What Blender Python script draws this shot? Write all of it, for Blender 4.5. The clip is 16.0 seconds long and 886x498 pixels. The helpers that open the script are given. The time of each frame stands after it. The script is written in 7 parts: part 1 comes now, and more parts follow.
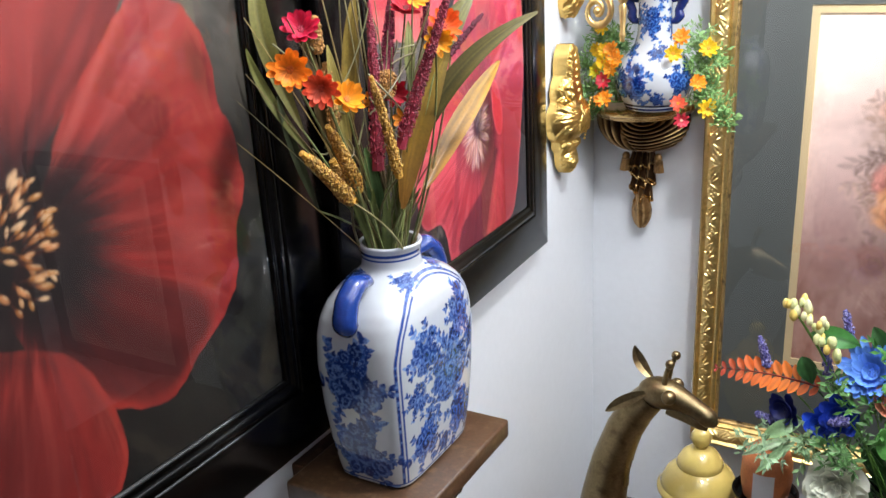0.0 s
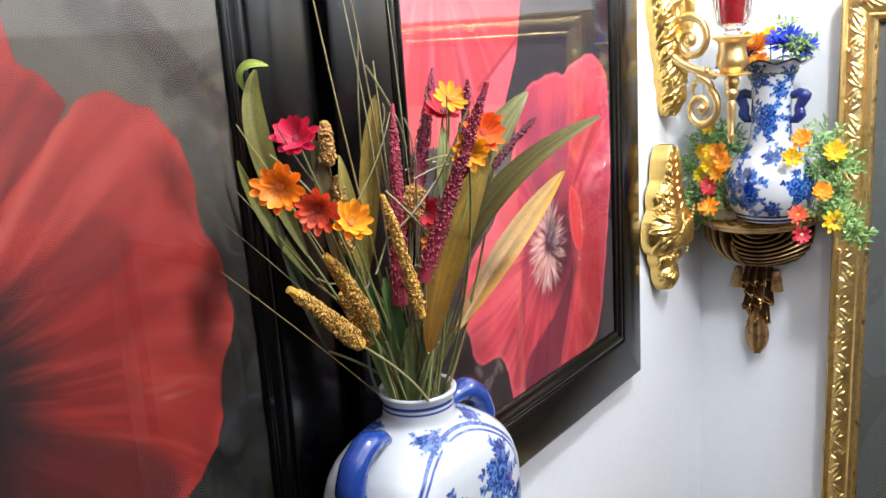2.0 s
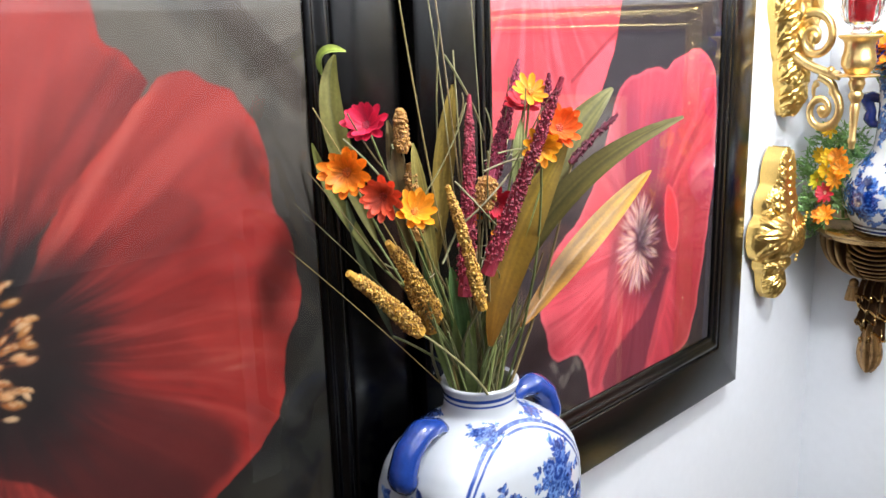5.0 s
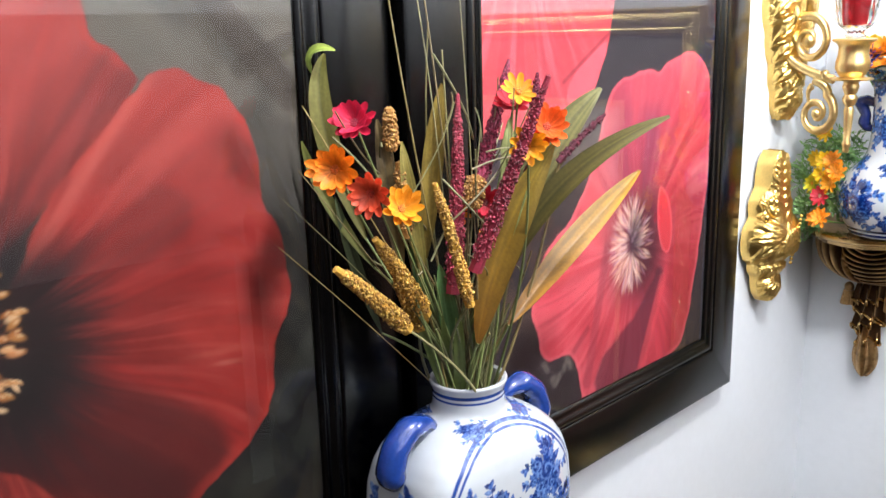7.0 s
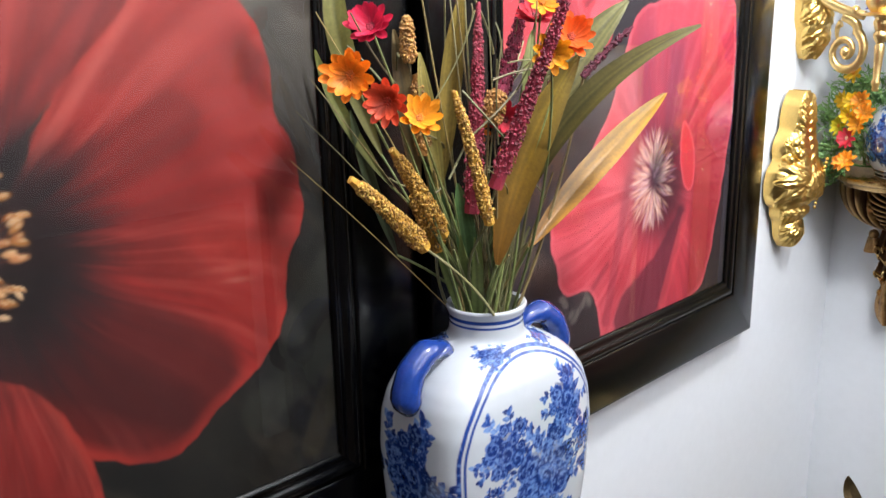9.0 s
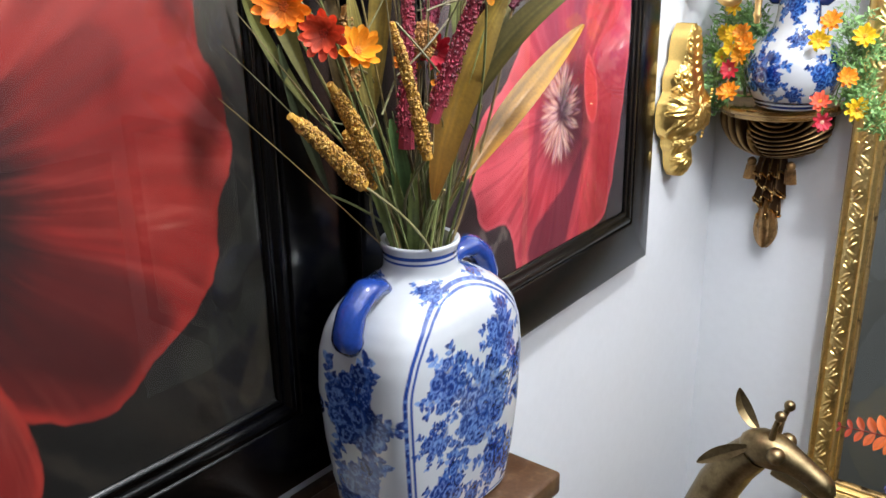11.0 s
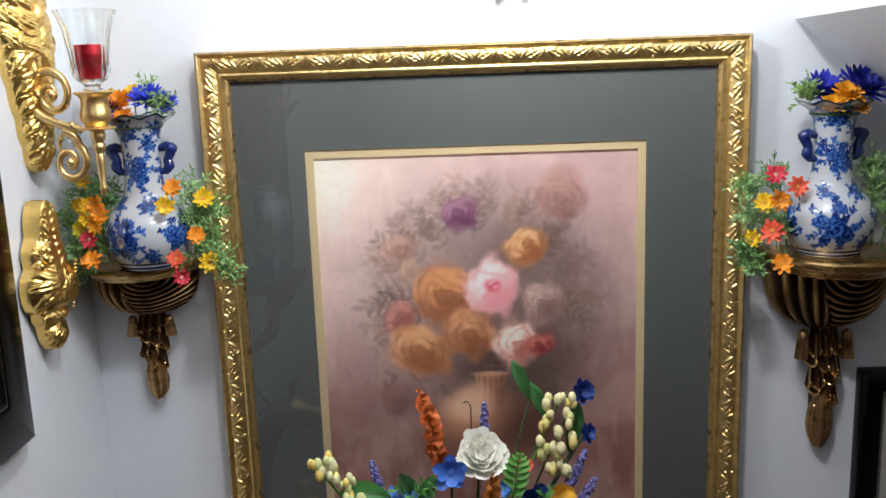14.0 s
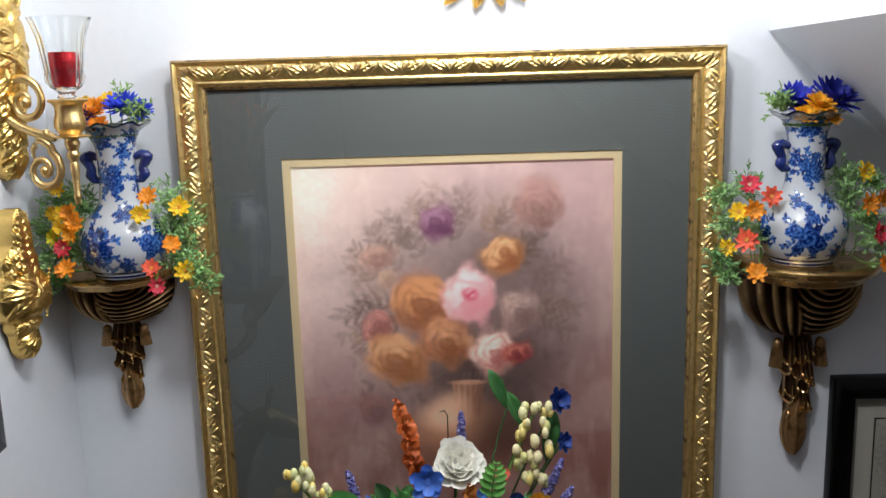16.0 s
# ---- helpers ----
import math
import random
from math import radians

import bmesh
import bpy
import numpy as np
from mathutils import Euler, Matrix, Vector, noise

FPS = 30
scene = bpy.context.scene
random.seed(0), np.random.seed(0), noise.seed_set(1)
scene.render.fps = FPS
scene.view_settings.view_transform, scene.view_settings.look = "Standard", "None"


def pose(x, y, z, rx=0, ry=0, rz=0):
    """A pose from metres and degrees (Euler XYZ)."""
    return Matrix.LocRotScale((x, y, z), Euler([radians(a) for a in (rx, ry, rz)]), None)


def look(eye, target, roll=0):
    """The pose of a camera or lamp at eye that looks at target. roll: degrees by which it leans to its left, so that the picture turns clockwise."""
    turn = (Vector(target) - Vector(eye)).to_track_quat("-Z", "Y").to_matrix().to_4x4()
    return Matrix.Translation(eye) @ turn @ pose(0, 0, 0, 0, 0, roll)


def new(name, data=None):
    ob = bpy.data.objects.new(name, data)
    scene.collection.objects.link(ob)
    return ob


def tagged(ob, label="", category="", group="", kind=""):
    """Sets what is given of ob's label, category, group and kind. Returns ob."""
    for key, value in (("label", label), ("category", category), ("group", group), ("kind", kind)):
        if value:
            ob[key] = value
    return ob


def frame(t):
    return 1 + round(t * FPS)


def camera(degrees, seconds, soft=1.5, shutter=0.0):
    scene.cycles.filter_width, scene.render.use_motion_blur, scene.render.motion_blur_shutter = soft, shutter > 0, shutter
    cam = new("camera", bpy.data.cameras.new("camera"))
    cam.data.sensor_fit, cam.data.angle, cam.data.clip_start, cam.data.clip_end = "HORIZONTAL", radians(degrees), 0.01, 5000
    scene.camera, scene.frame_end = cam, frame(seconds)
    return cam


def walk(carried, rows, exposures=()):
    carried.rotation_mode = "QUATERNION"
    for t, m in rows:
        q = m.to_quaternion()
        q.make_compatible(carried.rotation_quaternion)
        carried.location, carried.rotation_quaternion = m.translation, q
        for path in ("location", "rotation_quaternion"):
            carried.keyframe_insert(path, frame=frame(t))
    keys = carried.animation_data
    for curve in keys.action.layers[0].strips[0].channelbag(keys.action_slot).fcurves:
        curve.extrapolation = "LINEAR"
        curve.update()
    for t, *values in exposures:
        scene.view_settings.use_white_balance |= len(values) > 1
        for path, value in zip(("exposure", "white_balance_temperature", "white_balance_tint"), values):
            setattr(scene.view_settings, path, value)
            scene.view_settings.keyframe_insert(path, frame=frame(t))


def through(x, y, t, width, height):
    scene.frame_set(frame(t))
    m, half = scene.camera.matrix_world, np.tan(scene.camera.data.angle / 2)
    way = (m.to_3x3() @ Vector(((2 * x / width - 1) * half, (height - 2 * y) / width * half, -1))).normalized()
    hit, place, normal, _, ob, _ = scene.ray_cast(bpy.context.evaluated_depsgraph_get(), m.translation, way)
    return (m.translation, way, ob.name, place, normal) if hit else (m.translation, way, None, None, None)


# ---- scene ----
cam = camera(53.3, 16.0)
PATH = [
    (0, (0.058, 0.137, 1.611), (-0.899, 1.759, 0.939), -3.2),
    (0.5, (-0.004, 0.183, 1.583), (-0.976, 1.844, 1.037), -3.7),
    (1, (-0.009, 0.221, 1.588), (-0.982, 1.889, 1.069), -3.8),
    (1.5, (0.022, 0.253, 1.597), (-1.023, 1.887, 1.108), -3.8),
    (2, (0.037, 0.294, 1.606), (-1.176, 1.813, 1.134), -3.7),
    (2.5, (0.036, 0.323, 1.611), (-1.303, 1.732, 1.142), -3.0),
    (3, (0.045, 0.332, 1.609), (-1.324, 1.712, 1.135), -2.2),
    (3.5, (0.044, 0.338, 1.608), (-1.336, 1.701, 1.121), -1.7),
    (4, (0.047, 0.332, 1.608), (-1.346, 1.682, 1.123), -1.7),
    (4.2, (0.052, 0.33, 1.609), (-1.357, 1.659, 1.112), -1.9),
    (6.3, (0.073, 0.315, 1.61), (-1.349, 1.632, 1.117), -1.7),
    (6.5, (0.076, 0.317, 1.615), (-1.347, 1.633, 1.122), -1.7),
    (7, (0.075, 0.326, 1.605), (-1.352, 1.642, 1.122), -1.6),
    (7.5, (0.067, 0.331, 1.582), (-1.358, 1.638, 1.07), -1.8),
    (8, (0.068, 0.325, 1.593), (-1.36, 1.628, 1.079), -2.0),
    (8.5, (0.067, 0.326, 1.588), (-1.364, 1.624, 1.071), -1.6),
    (9, (0.062, 0.33, 1.566), (-1.37, 1.616, 1.021), -1.4),
    (9.2, (0.062, 0.332, 1.554), (-1.366, 1.613, 0.989), -1.4),
    (11.3, (0.024, 0.290, 1.562), (-1.070, 1.808, 0.900), -1.9),
    (11.5, (0.024, 0.285, 1.564), (-1.005, 1.892, 0.965), -1.9),
    (12, (0.029, 0.297, 1.579), (-0.735, 2.071, 1.059), -0.9),
    (12.5, (0.066, 0.274, 1.577), (-0.43, 2.162, 1.142), -1.2),
    (13, (0.058, 0.27, 1.594), (-0.204, 2.204, 1.155), -1.1),
    (13.5, (0.086, 0.273, 1.589), (-0.068, 2.225, 1.181), -1.6),
    (14, (0.104, 0.277, 1.591), (0.036, 2.237, 1.199), -2.0),
    (14.5, (0.11, 0.278, 1.593), (0.065, 2.239, 1.205), -2.0),
    (15, (0.101, 0.284, 1.59), (0.078, 2.248, 1.213), -1.8),
    (15.5, (0.1, 0.28, 1.596), (0.078, 2.243, 1.214), -1.7),
    (16, (0.107, 0.277, 1.594), (0.086, 2.241, 1.215), -1.7),
]
EXPOSURES = [(0, 0.68), (1, 0.62), (1.7, 0.62), (2.5, 0.80), (4.2, 0.80), (6.3, 0.78), (9.2, 0.68), (11.5, 0.56), (12, 0.32), (12.5, 0.08), (13, -0.12), (14, -0.20), (16, -0.22)]
walk(cam, [(t, look(eye, target, roll)) for t, eye, target, roll in PATH], EXPOSURES)

# ---- light ----
world = bpy.data.worlds.new("world")
scene.world = world
world.use_nodes = True
world.node_tree.nodes["Background"].inputs[0].default_value = (0.75, 0.85, 1.0, 1)
world.node_tree.nodes["Background"].inputs[1].default_value = 0.05


def lamp(name, x, y, z, watts, radius, colour):
    data = bpy.data.lights.new(name, "POINT")
    data.energy, data.shadow_soft_size, data.color = watts, radius, colour
    ob = new(name, data)
    ob.location = (x, y, z)
    return ob


lamp("picture_bulb", 0.15, 1.20, 1.77, 4.5, 0.035, (0.95, 0.975, 1.0))
lamp("pendant_bulb", 0.12, 0.80, 2.20, 26.0, 0.05, (0.95, 0.975, 1.0))
# unseen area light, added only as even fill; no such fixture is known
fill_data = bpy.data.lights.new("ceiling_panel", "AREA")
fill_data.energy, fill_data.size, fill_data.color = 1.5, 0.6, (0.93, 0.97, 1.0)
fill_lamp = new("ceiling_panel", fill_data)
fill_lamp.location = (0.15, 0.35, 2.36)


# ---- colour and node helpers ----
def lin(code):
    """Linear RGB from a hex code."""
    rgb = [int(code[i:i + 2], 16) / 255 for i in (0, 2, 4)]
    return tuple(c / 12.92 if c <= 0.04045 else ((c + 0.055) / 1.055) ** 2.4 for c in rgb)


def surface(name, colour=(0.5, 0.5, 0.5), rough=0.5, metal=0.0, vary=0.12, scale=25.0, fine=220.0, bump=0.05, coat=0.0, attribute=False,
            dark=None, dark_amount=0.0, dark_scale=60.0, hue=0.0, sheen=0.0, through=0.0):
    """A principled surface whose colour, gloss and relief vary at two scales."""
    m = bpy.data.materials.new(name)
    m.use_nodes = True
    nt = m.node_tree
    bsdf = nt.nodes["Principled BSDF"]
    link = nt.links.new
    coords = nt.nodes.new("ShaderNodeTexCoord")

    def noise_node(s, detail):
        n = nt.nodes.new("ShaderNodeTexNoise")
        n.inputs["Scale"].default_value, n.inputs["Detail"].default_value = s, detail
        link(coords.outputs["Object"], n.inputs["Vector"])
        return n

    big, small = noise_node(scale, 4), noise_node(fine, 2)
    both = nt.nodes.new("ShaderNodeMath")
    both.operation = "ADD"
    link(big.outputs["Fac"], both.inputs[0])
    link(small.outputs["Fac"], both.inputs[1])
    value = nt.nodes.new("ShaderNodeMapRange")
    value.inputs["From Min"].default_value, value.inputs["From Max"].default_value = 0.6, 1.4
    value.inputs["To Min"].default_value, value.inputs["To Max"].default_value = 1 - vary, 1 + vary
    link(both.outputs[0], value.inputs["Value"])
    hsv = nt.nodes.new("ShaderNodeHueSaturation")
    link(value.outputs["Result"], hsv.inputs["Value"])
    if attribute:
        att = nt.nodes.new("ShaderNodeVertexColor")
        att.layer_name = "tint"
        link(att.outputs["Color"], hsv.inputs["Color"])
    else:
        hsv.inputs["Color"].default_value = (*colour, 1)
    if hue:
        info = nt.nodes.new("ShaderNodeObjectInfo")
        shift = nt.nodes.new("ShaderNodeMapRange")
        shift.inputs["To Min"].default_value, shift.inputs["To Max"].default_value = 0.5 - hue, 0.5 + hue
        link(info.outputs["Random"], shift.inputs["Value"])
        link(shift.outputs["Result"], hsv.inputs["Hue"])
    out = hsv.outputs["Color"]
    if dark:
        spots = noise_node(dark_scale, 5)
        ramp = nt.nodes.new("ShaderNodeMapRange")
        ramp.inputs["From Min"].default_value, ramp.inputs["From Max"].default_value = 0.52, 0.7
        ramp.inputs["To Max"].default_value = dark_amount
        link(spots.outputs["Fac"], ramp.inputs["Value"])
        mix = nt.nodes.new("ShaderNodeMix")
        mix.data_type = "RGBA"
        link(ramp.outputs["Result"], mix.inputs["Factor"])
        link(out, mix.inputs["A"])
        mix.inputs["B"].default_value = (*dark, 1)
        out = mix.outputs["Result"]
    link(out, bsdf.inputs["Base Color"])
    gloss = nt.nodes.new("ShaderNodeMapRange")
    gloss.inputs["To Min"].default_value, gloss.inputs["To Max"].default_value = max(0.02, rough * 0.75), min(1, rough * 1.25)
    link(big.outputs["Fac"], gloss.inputs["Value"])
    link(gloss.outputs["Result"], bsdf.inputs["Roughness"])
    bsdf.inputs["Metallic"].default_value = metal
    bsdf.inputs["Coat Weight"].default_value = coat
    bsdf.inputs["Coat Roughness"].default_value = 0.06
    if sheen:
        bsdf.inputs["Sheen Weight"].default_value = sheen
    if bump:
        b = nt.nodes.new("ShaderNodeBump")
        b.inputs["Strength"].default_value, b.inputs["Distance"].default_value = bump, 0.001
        link(both.outputs[0], b.inputs["Height"])
        link(b.outputs["Normal"], bsdf.inputs["Normal"])
    if through:
        trans = nt.nodes.new("ShaderNodeBsdfTranslucent")
        link(out, trans.inputs["Color"])
        mixs = nt.nodes.new("ShaderNodeMixShader")
        mixs.inputs[0].default_value = through
        link(bsdf.outputs[0], mixs.inputs[1])
        link(trans.outputs[0], mixs.inputs[2])
        link(mixs.outputs[0], nt.nodes["Material Output"].inputs["Surface"])
    return m


def glazing(name, rough=0.01, ior=1.5):
    """Thin clear picture glass: what is behind shows through, and the room is mirrored by Fresnel."""
    m = bpy.data.materials.new(name)
    m.use_nodes = True
    nt = m.node_tree
    nt.nodes.remove(nt.nodes["Principled BSDF"])
    clear, gloss, mix, fres = (nt.nodes.new(k) for k in ("ShaderNodeBsdfTransparent", "ShaderNodeBsdfGlossy", "ShaderNodeMixShader", "ShaderNodeFresnel"))
    gloss.inputs["Roughness"].default_value, fres.inputs["IOR"].default_value = rough, ior
    nt.links.new(fres.outputs[0], mix.inputs[0])
    nt.links.new(clear.outputs[0], mix.inputs[1])
    nt.links.new(gloss.outputs[0], mix.inputs[2])
    nt.links.new(mix.outputs[0], nt.nodes["Material Output"].inputs["Surface"])
    return m


def clear_glass(name):
    m = bpy.data.materials.new(name)
    m.use_nodes = True
    b = m.node_tree.nodes["Principled BSDF"]
    b.inputs["Base Color"].default_value = (0.96, 0.98, 0.98, 1)
    b.inputs["Transmission Weight"].default_value, b.inputs["Roughness"].default_value, b.inputs["IOR"].default_value = 1.0, 0.02, 1.45
    return m


WALL = surface("wall_paint", (0.69, 0.71, 0.745), 0.55, vary=0.025, scale=3, fine=90, bump=0.12)
# dark so that the unseen added walls throw little light back
ROOM = surface("unseen_wall_paint", (0.13, 0.11, 0.095), 0.6, vary=0.04, scale=3, fine=90, bump=0.1)
CEILING = surface("ceiling_paint", (0.62, 0.62, 0.62), 0.7, vary=0.02, scale=3, fine=120, bump=0.1)
FLOOR = surface("floor_boards", (0.11, 0.065, 0.035), 0.4, vary=0.25, scale=6, fine=90)
BLACK = surface("black_lacquer", (0.0003, 0.0003, 0.0004), 0.22, vary=0.2, scale=14, fine=120, bump=0.01)
BLACK.node_tree.nodes["Principled BSDF"].inputs["Specular IOR Level"].default_value = 0.42
BLACK_SATIN = surface("black_satin", (0.004, 0.004, 0.004), 0.4, vary=0.2, scale=14, fine=300, bump=0.03)
GOLD = surface("gilt_leaf", (0.88, 0.655, 0.28), 0.37, 1.0, vary=0.15, scale=60, fine=500, bump=0.08, dark=(0.34, 0.18, 0.06), dark_amount=0.35, dark_scale=110)
WORN_GILT = surface("worn_gilt_edge", (0.50, 0.33, 0.13), 0.42, 0.8, vary=0.3, scale=70, fine=500, bump=0.12, dark=(0.030, 0.018, 0.012), dark_amount=0.9, dark_scale=95)
RUBBED_FOLDS = surface("rubbed_bronze_folds", rough=0.38, metal=0.85, vary=0.2, scale=40, fine=350, bump=0.06, attribute=True)
BRIGHT_GOLD = surface("bright_gold", (0.80, 0.545, 0.175), 0.31, 1.0, vary=0.1, scale=50, fine=400, bump=0.04)
BRASS = surface("brushed_gold", (0.78, 0.55, 0.23), 0.38, 1.0, vary=0.15, scale=50, fine=400, bump=0.05)
BRONZE = surface("antique_bronze", (0.44, 0.265, 0.115), 0.38, 0.9, vary=0.3, scale=40, fine=350, bump=0.08, dark=(0.05, 0.025, 0.012), dark_amount=0.75, dark_scale=60)
RUBBED = surface("rubbed_bronze", (0.62, 0.40, 0.16), 0.26, 1.0, vary=0.3, scale=40, fine=350, bump=0.06, dark=(0.12, 0.06, 0.025), dark_amount=0.5, dark_scale=60)
GIRAFFE = surface("aged_brass", (0.25, 0.185, 0.095), 0.36, 1.0, vary=0.25, scale=30, fine=300, bump=0.06, dark=(0.06, 0.035, 0.018), dark_amount=0.6, dark_scale=45)
NAVY = surface("navy_glaze", (0.010, 0.022, 0.13), 0.15, vary=0.25, scale=50, fine=300, bump=0.02, coat=0.6)
CHINA = surface("painted_porcelain", rough=0.09, vary=0.03, scale=12, fine=160, bump=0.015, attribute=True, coat=0.6)
COBALT = surface("cobalt_glaze", (0.010, 0.035, 0.19), 0.15, vary=0.25, scale=50, fine=300, bump=0.02, coat=0.6)
PRINT = surface("printed_paper", rough=0.7, vary=0.02, scale=40, fine=500, bump=0.0, attribute=True)
MAT_GREY = surface("grey_green_mat", (0.135, 0.146, 0.139), 0.8, vary=0.06, scale=20, fine=600, bump=0.04)
MAT_CREAM = surface("cream_mat", (0.74, 0.60, 0.36), 0.7, vary=0.05, scale=30, fine=500, bump=0.03)
GLASS = glazing("picture_glass", 0.010, 1.85)
LARGE_PANE = glazing("large_picture_glass", 0.010, 1.55)
CRYSTAL = clear_glass("clear_glass")
PETAL = surface("fabric_petal", rough=0.6, vary=0.14, scale=120, fine=900, bump=0.1, attribute=True, through=0.18)
LEAF = surface("dried_leaf", rough=0.5, vary=0.25, scale=60, fine=500, bump=0.15, attribute=True, through=0.1)
GRAIN = surface("seed_grain", rough=0.65, vary=0.3, scale=150, fine=900, bump=0.1, attribute=True)
STEM = surface("plastic_stem", rough=0.45, vary=0.25, scale=60, fine=500, bump=0.08, attribute=True)
WOOD = surface("worn_brown_wood", (0.058, 0.028, 0.013), 0.36, vary=0.4, scale=22, fine=260, bump=0.15, dark=(0.24, 0.15, 0.08), dark_amount=0.30, dark_scale=90)
JAR = surface("yellow_glaze", (0.66, 0.50, 0.14), 0.12, vary=0.05, scale=15, fine=200, bump=0.01, coat=0.7)
TERRACOTTA = surface("orange_wax", (0.52, 0.17, 0.06), 0.5, vary=0.2, scale=40, fine=300, bump=0.05)
PAPER = surface("grey_paper", (0.55, 0.55, 0.56), 0.6, vary=0.04, scale=40, fine=400, bump=0.02)
RED_WAX = surface("red_metallic_wax", (0.55, 0.012, 0.02), 0.28, 0.55, vary=0.15, scale=60, fine=300, bump=0.03)
SILVER = surface("silver_gilt", (0.6, 0.55, 0.45), 0.25, 1.0, vary=0.25, scale=60, fine=400, bump=0.05)


# ---- mesh helpers ----
class Geo:
    """Collects vertices, faces and vertex colours of one mesh; a flower head keeps its heart apart."""
    heart = None

    def __init__(self):
        self.v, self.f, self.c, self.n = [], [], [], 0

    def add(self, verts, faces, colour=None):
        verts = np.asarray(verts, float).reshape(-1, 3)
        self.v.append(verts)
        self.f += [tuple(i + self.n for i in f) for f in faces]
        self.c.append(np.broadcast_to(np.asarray(colour if colour is not None else (0.5, 0.5, 0.5), float), verts.shape))
        self.n += len(verts)
        return self

    def grid(self, p, colour=None, wrap_u=False, wrap_v=False, flip=False):
        p = np.asarray(p, float)
        nu, nv = p.shape[:2]
        i = np.arange(nu if wrap_u else nu - 1)[:, None]
        j = np.arange(nv if wrap_v else nv - 1)[None]
        i2, j2 = (i + 1) % nu, (j + 1) % nv
        q = np.stack(np.broadcast_arrays(i * nv + j, i2 * nv + j, i2 * nv + j2, i * nv + j2), -1).reshape(-1, 4)
        if flip:
            q = q[:, ::-1]
        if colour is not None and np.ndim(colour) == 3:
            colour = np.asarray(colour).reshape(-1, 3)
        return self.add(p.reshape(-1, 3), q.tolist(), colour)

    def lathe(self, profile, n=32, centre=(0, 0, 0), colour=None, wave=None):
        """Profile rows of radius and height, bottom to top outside."""
        pr = np.asarray(profile, float)
        a = np.linspace(0, 2 * np.pi, n, endpoint=False)[:, None]
        r = pr[None, :, 0] * (1 if wave is None else wave(a, pr[None, :, 1]))
        p = np.stack(np.broadcast_arrays(r * np.cos(a), r * np.sin(a), pr[None, :, 1]), -1) + np.asarray(centre)
        return self.grid(p, colour, wrap_u=True)

    def tube(self, pts, radius, n=8, colour=None, cap=True, flat=1.0):
        """A tube along points; radius: one number or one for each point."""
        pts = np.asarray(pts, float)
        r = np.broadcast_to(np.asarray(radius, float), (len(pts),))
        tan = np.gradient(pts, axis=0)
        tan /= np.linalg.norm(tan, axis=1)[:, None] + 1e-9
        ref = np.array((0, 0, 1.0)) if abs(tan[0][2]) < 0.9 else np.array((1.0, 0, 0))
        rings = []
        side = np.cross(tan[0], ref)
        for k in range(len(pts)):
            side = side - tan[k] * (side @ tan[k])
            side /= np.linalg.norm(side) + 1e-9
            up = np.cross(side, tan[k])
            a = np.linspace(0, 2 * np.pi, n, endpoint=False)[:, None]
            rings.append(pts[k] + r[k] * (np.cos(a) * side + flat * np.sin(a) * up))
        start = self.n
        cc = None if colour is None else (np.repeat(np.asarray(colour, float), n, axis=0) if np.ndim(colour) == 2 else colour)
        self.grid(np.array(rings), cc, wrap_v=True)
        if cap:
            self.f.append(tuple(range(start + n - 1, start - 1, -1)))
            self.f.append(tuple(range(start + (len(pts) - 1) * n, start + len(pts) * n)))
        return self

    def ball(self, centre, r, colour=None, n=8, m=5, squash=(1, 1, 1)):
        a = np.linspace(0, 2 * np.pi, n, endpoint=False)[:, None]
        b = np.linspace(-np.pi / 2 + 0.12, np.pi / 2 - 0.12, m)[None]
        p = np.stack(np.broadcast_arrays(np.cos(a) * np.cos(b), np.sin(a) * np.cos(b), np.sin(b) + 0 * a), -1) * np.asarray(squash) * r + np.asarray(centre)
        start = self.n
        self.grid(p, colour, wrap_u=True)
        self.f.append(tuple(start + i * m for i in range(n))[::-1])
        self.f.append(tuple(start + i * m + m - 1 for i in range(n)))
        return self

    def box(self, lo, hi, bevel=0.002, colour=None):
        bm = bmesh.new()
        bmesh.ops.create_cube(bm, size=1)
        lo, hi = np.asarray(lo, float), np.asarray(hi, float)
        bmesh.ops.scale(bm, vec=Vector(hi - lo), verts=bm.verts)
        bmesh.ops.translate(bm, vec=Vector((lo + hi) / 2), verts=bm.verts)
        if bevel:
            bmesh.ops.bevel(bm, geom=bm.edges[:], offset=bevel, segments=2, affect="EDGES", profile=0.5)
        bm.verts.index_update()
        self.add([v.co[:] for v in bm.verts], [[v.index for v in f.verts] for f in bm.faces], colour)
        bm.free()
        return self

    def mesh(self, name, material, smooth=True):
        me = bpy.data.meshes.new(name)
        v = np.concatenate(self.v)
        me.from_pydata(v.tolist(), [], self.f)
        att = me.color_attributes.new("tint", "FLOAT_COLOR", "POINT")
        rgba = np.ones((len(v), 4), np.float32)
        rgba[:, :3] = np.concatenate(self.c)
        att.data.foreach_set("color", rgba.ravel())
        me.materials.append(material)
        if smooth:
            me.polygons.foreach_set("use_smooth", [True] * len(me.polygons))
            me.set_sharp_from_angle(angle=radians(50))
        me.update()
        return me


def thing(name, label, category, place=None, group="", kind=""):
    """An empty at the base of a thing, to parent its parts."""
    ob = new(name)
    ob.empty_display_size = 0.02
    if place is not None:
        ob.matrix_world = place
    return tagged(ob, label, category, group, kind)


def part(name, geo, material, parent, label="", smooth=True, place=None):
    ob = new(name, geo.mesh(name, material, smooth))
    ob.parent = parent
    if place is not None:
        ob.matrix_local = place
    if geo.heart is not None:
        part("heart", geo.heart, material, ob)
    return tagged(ob, label)


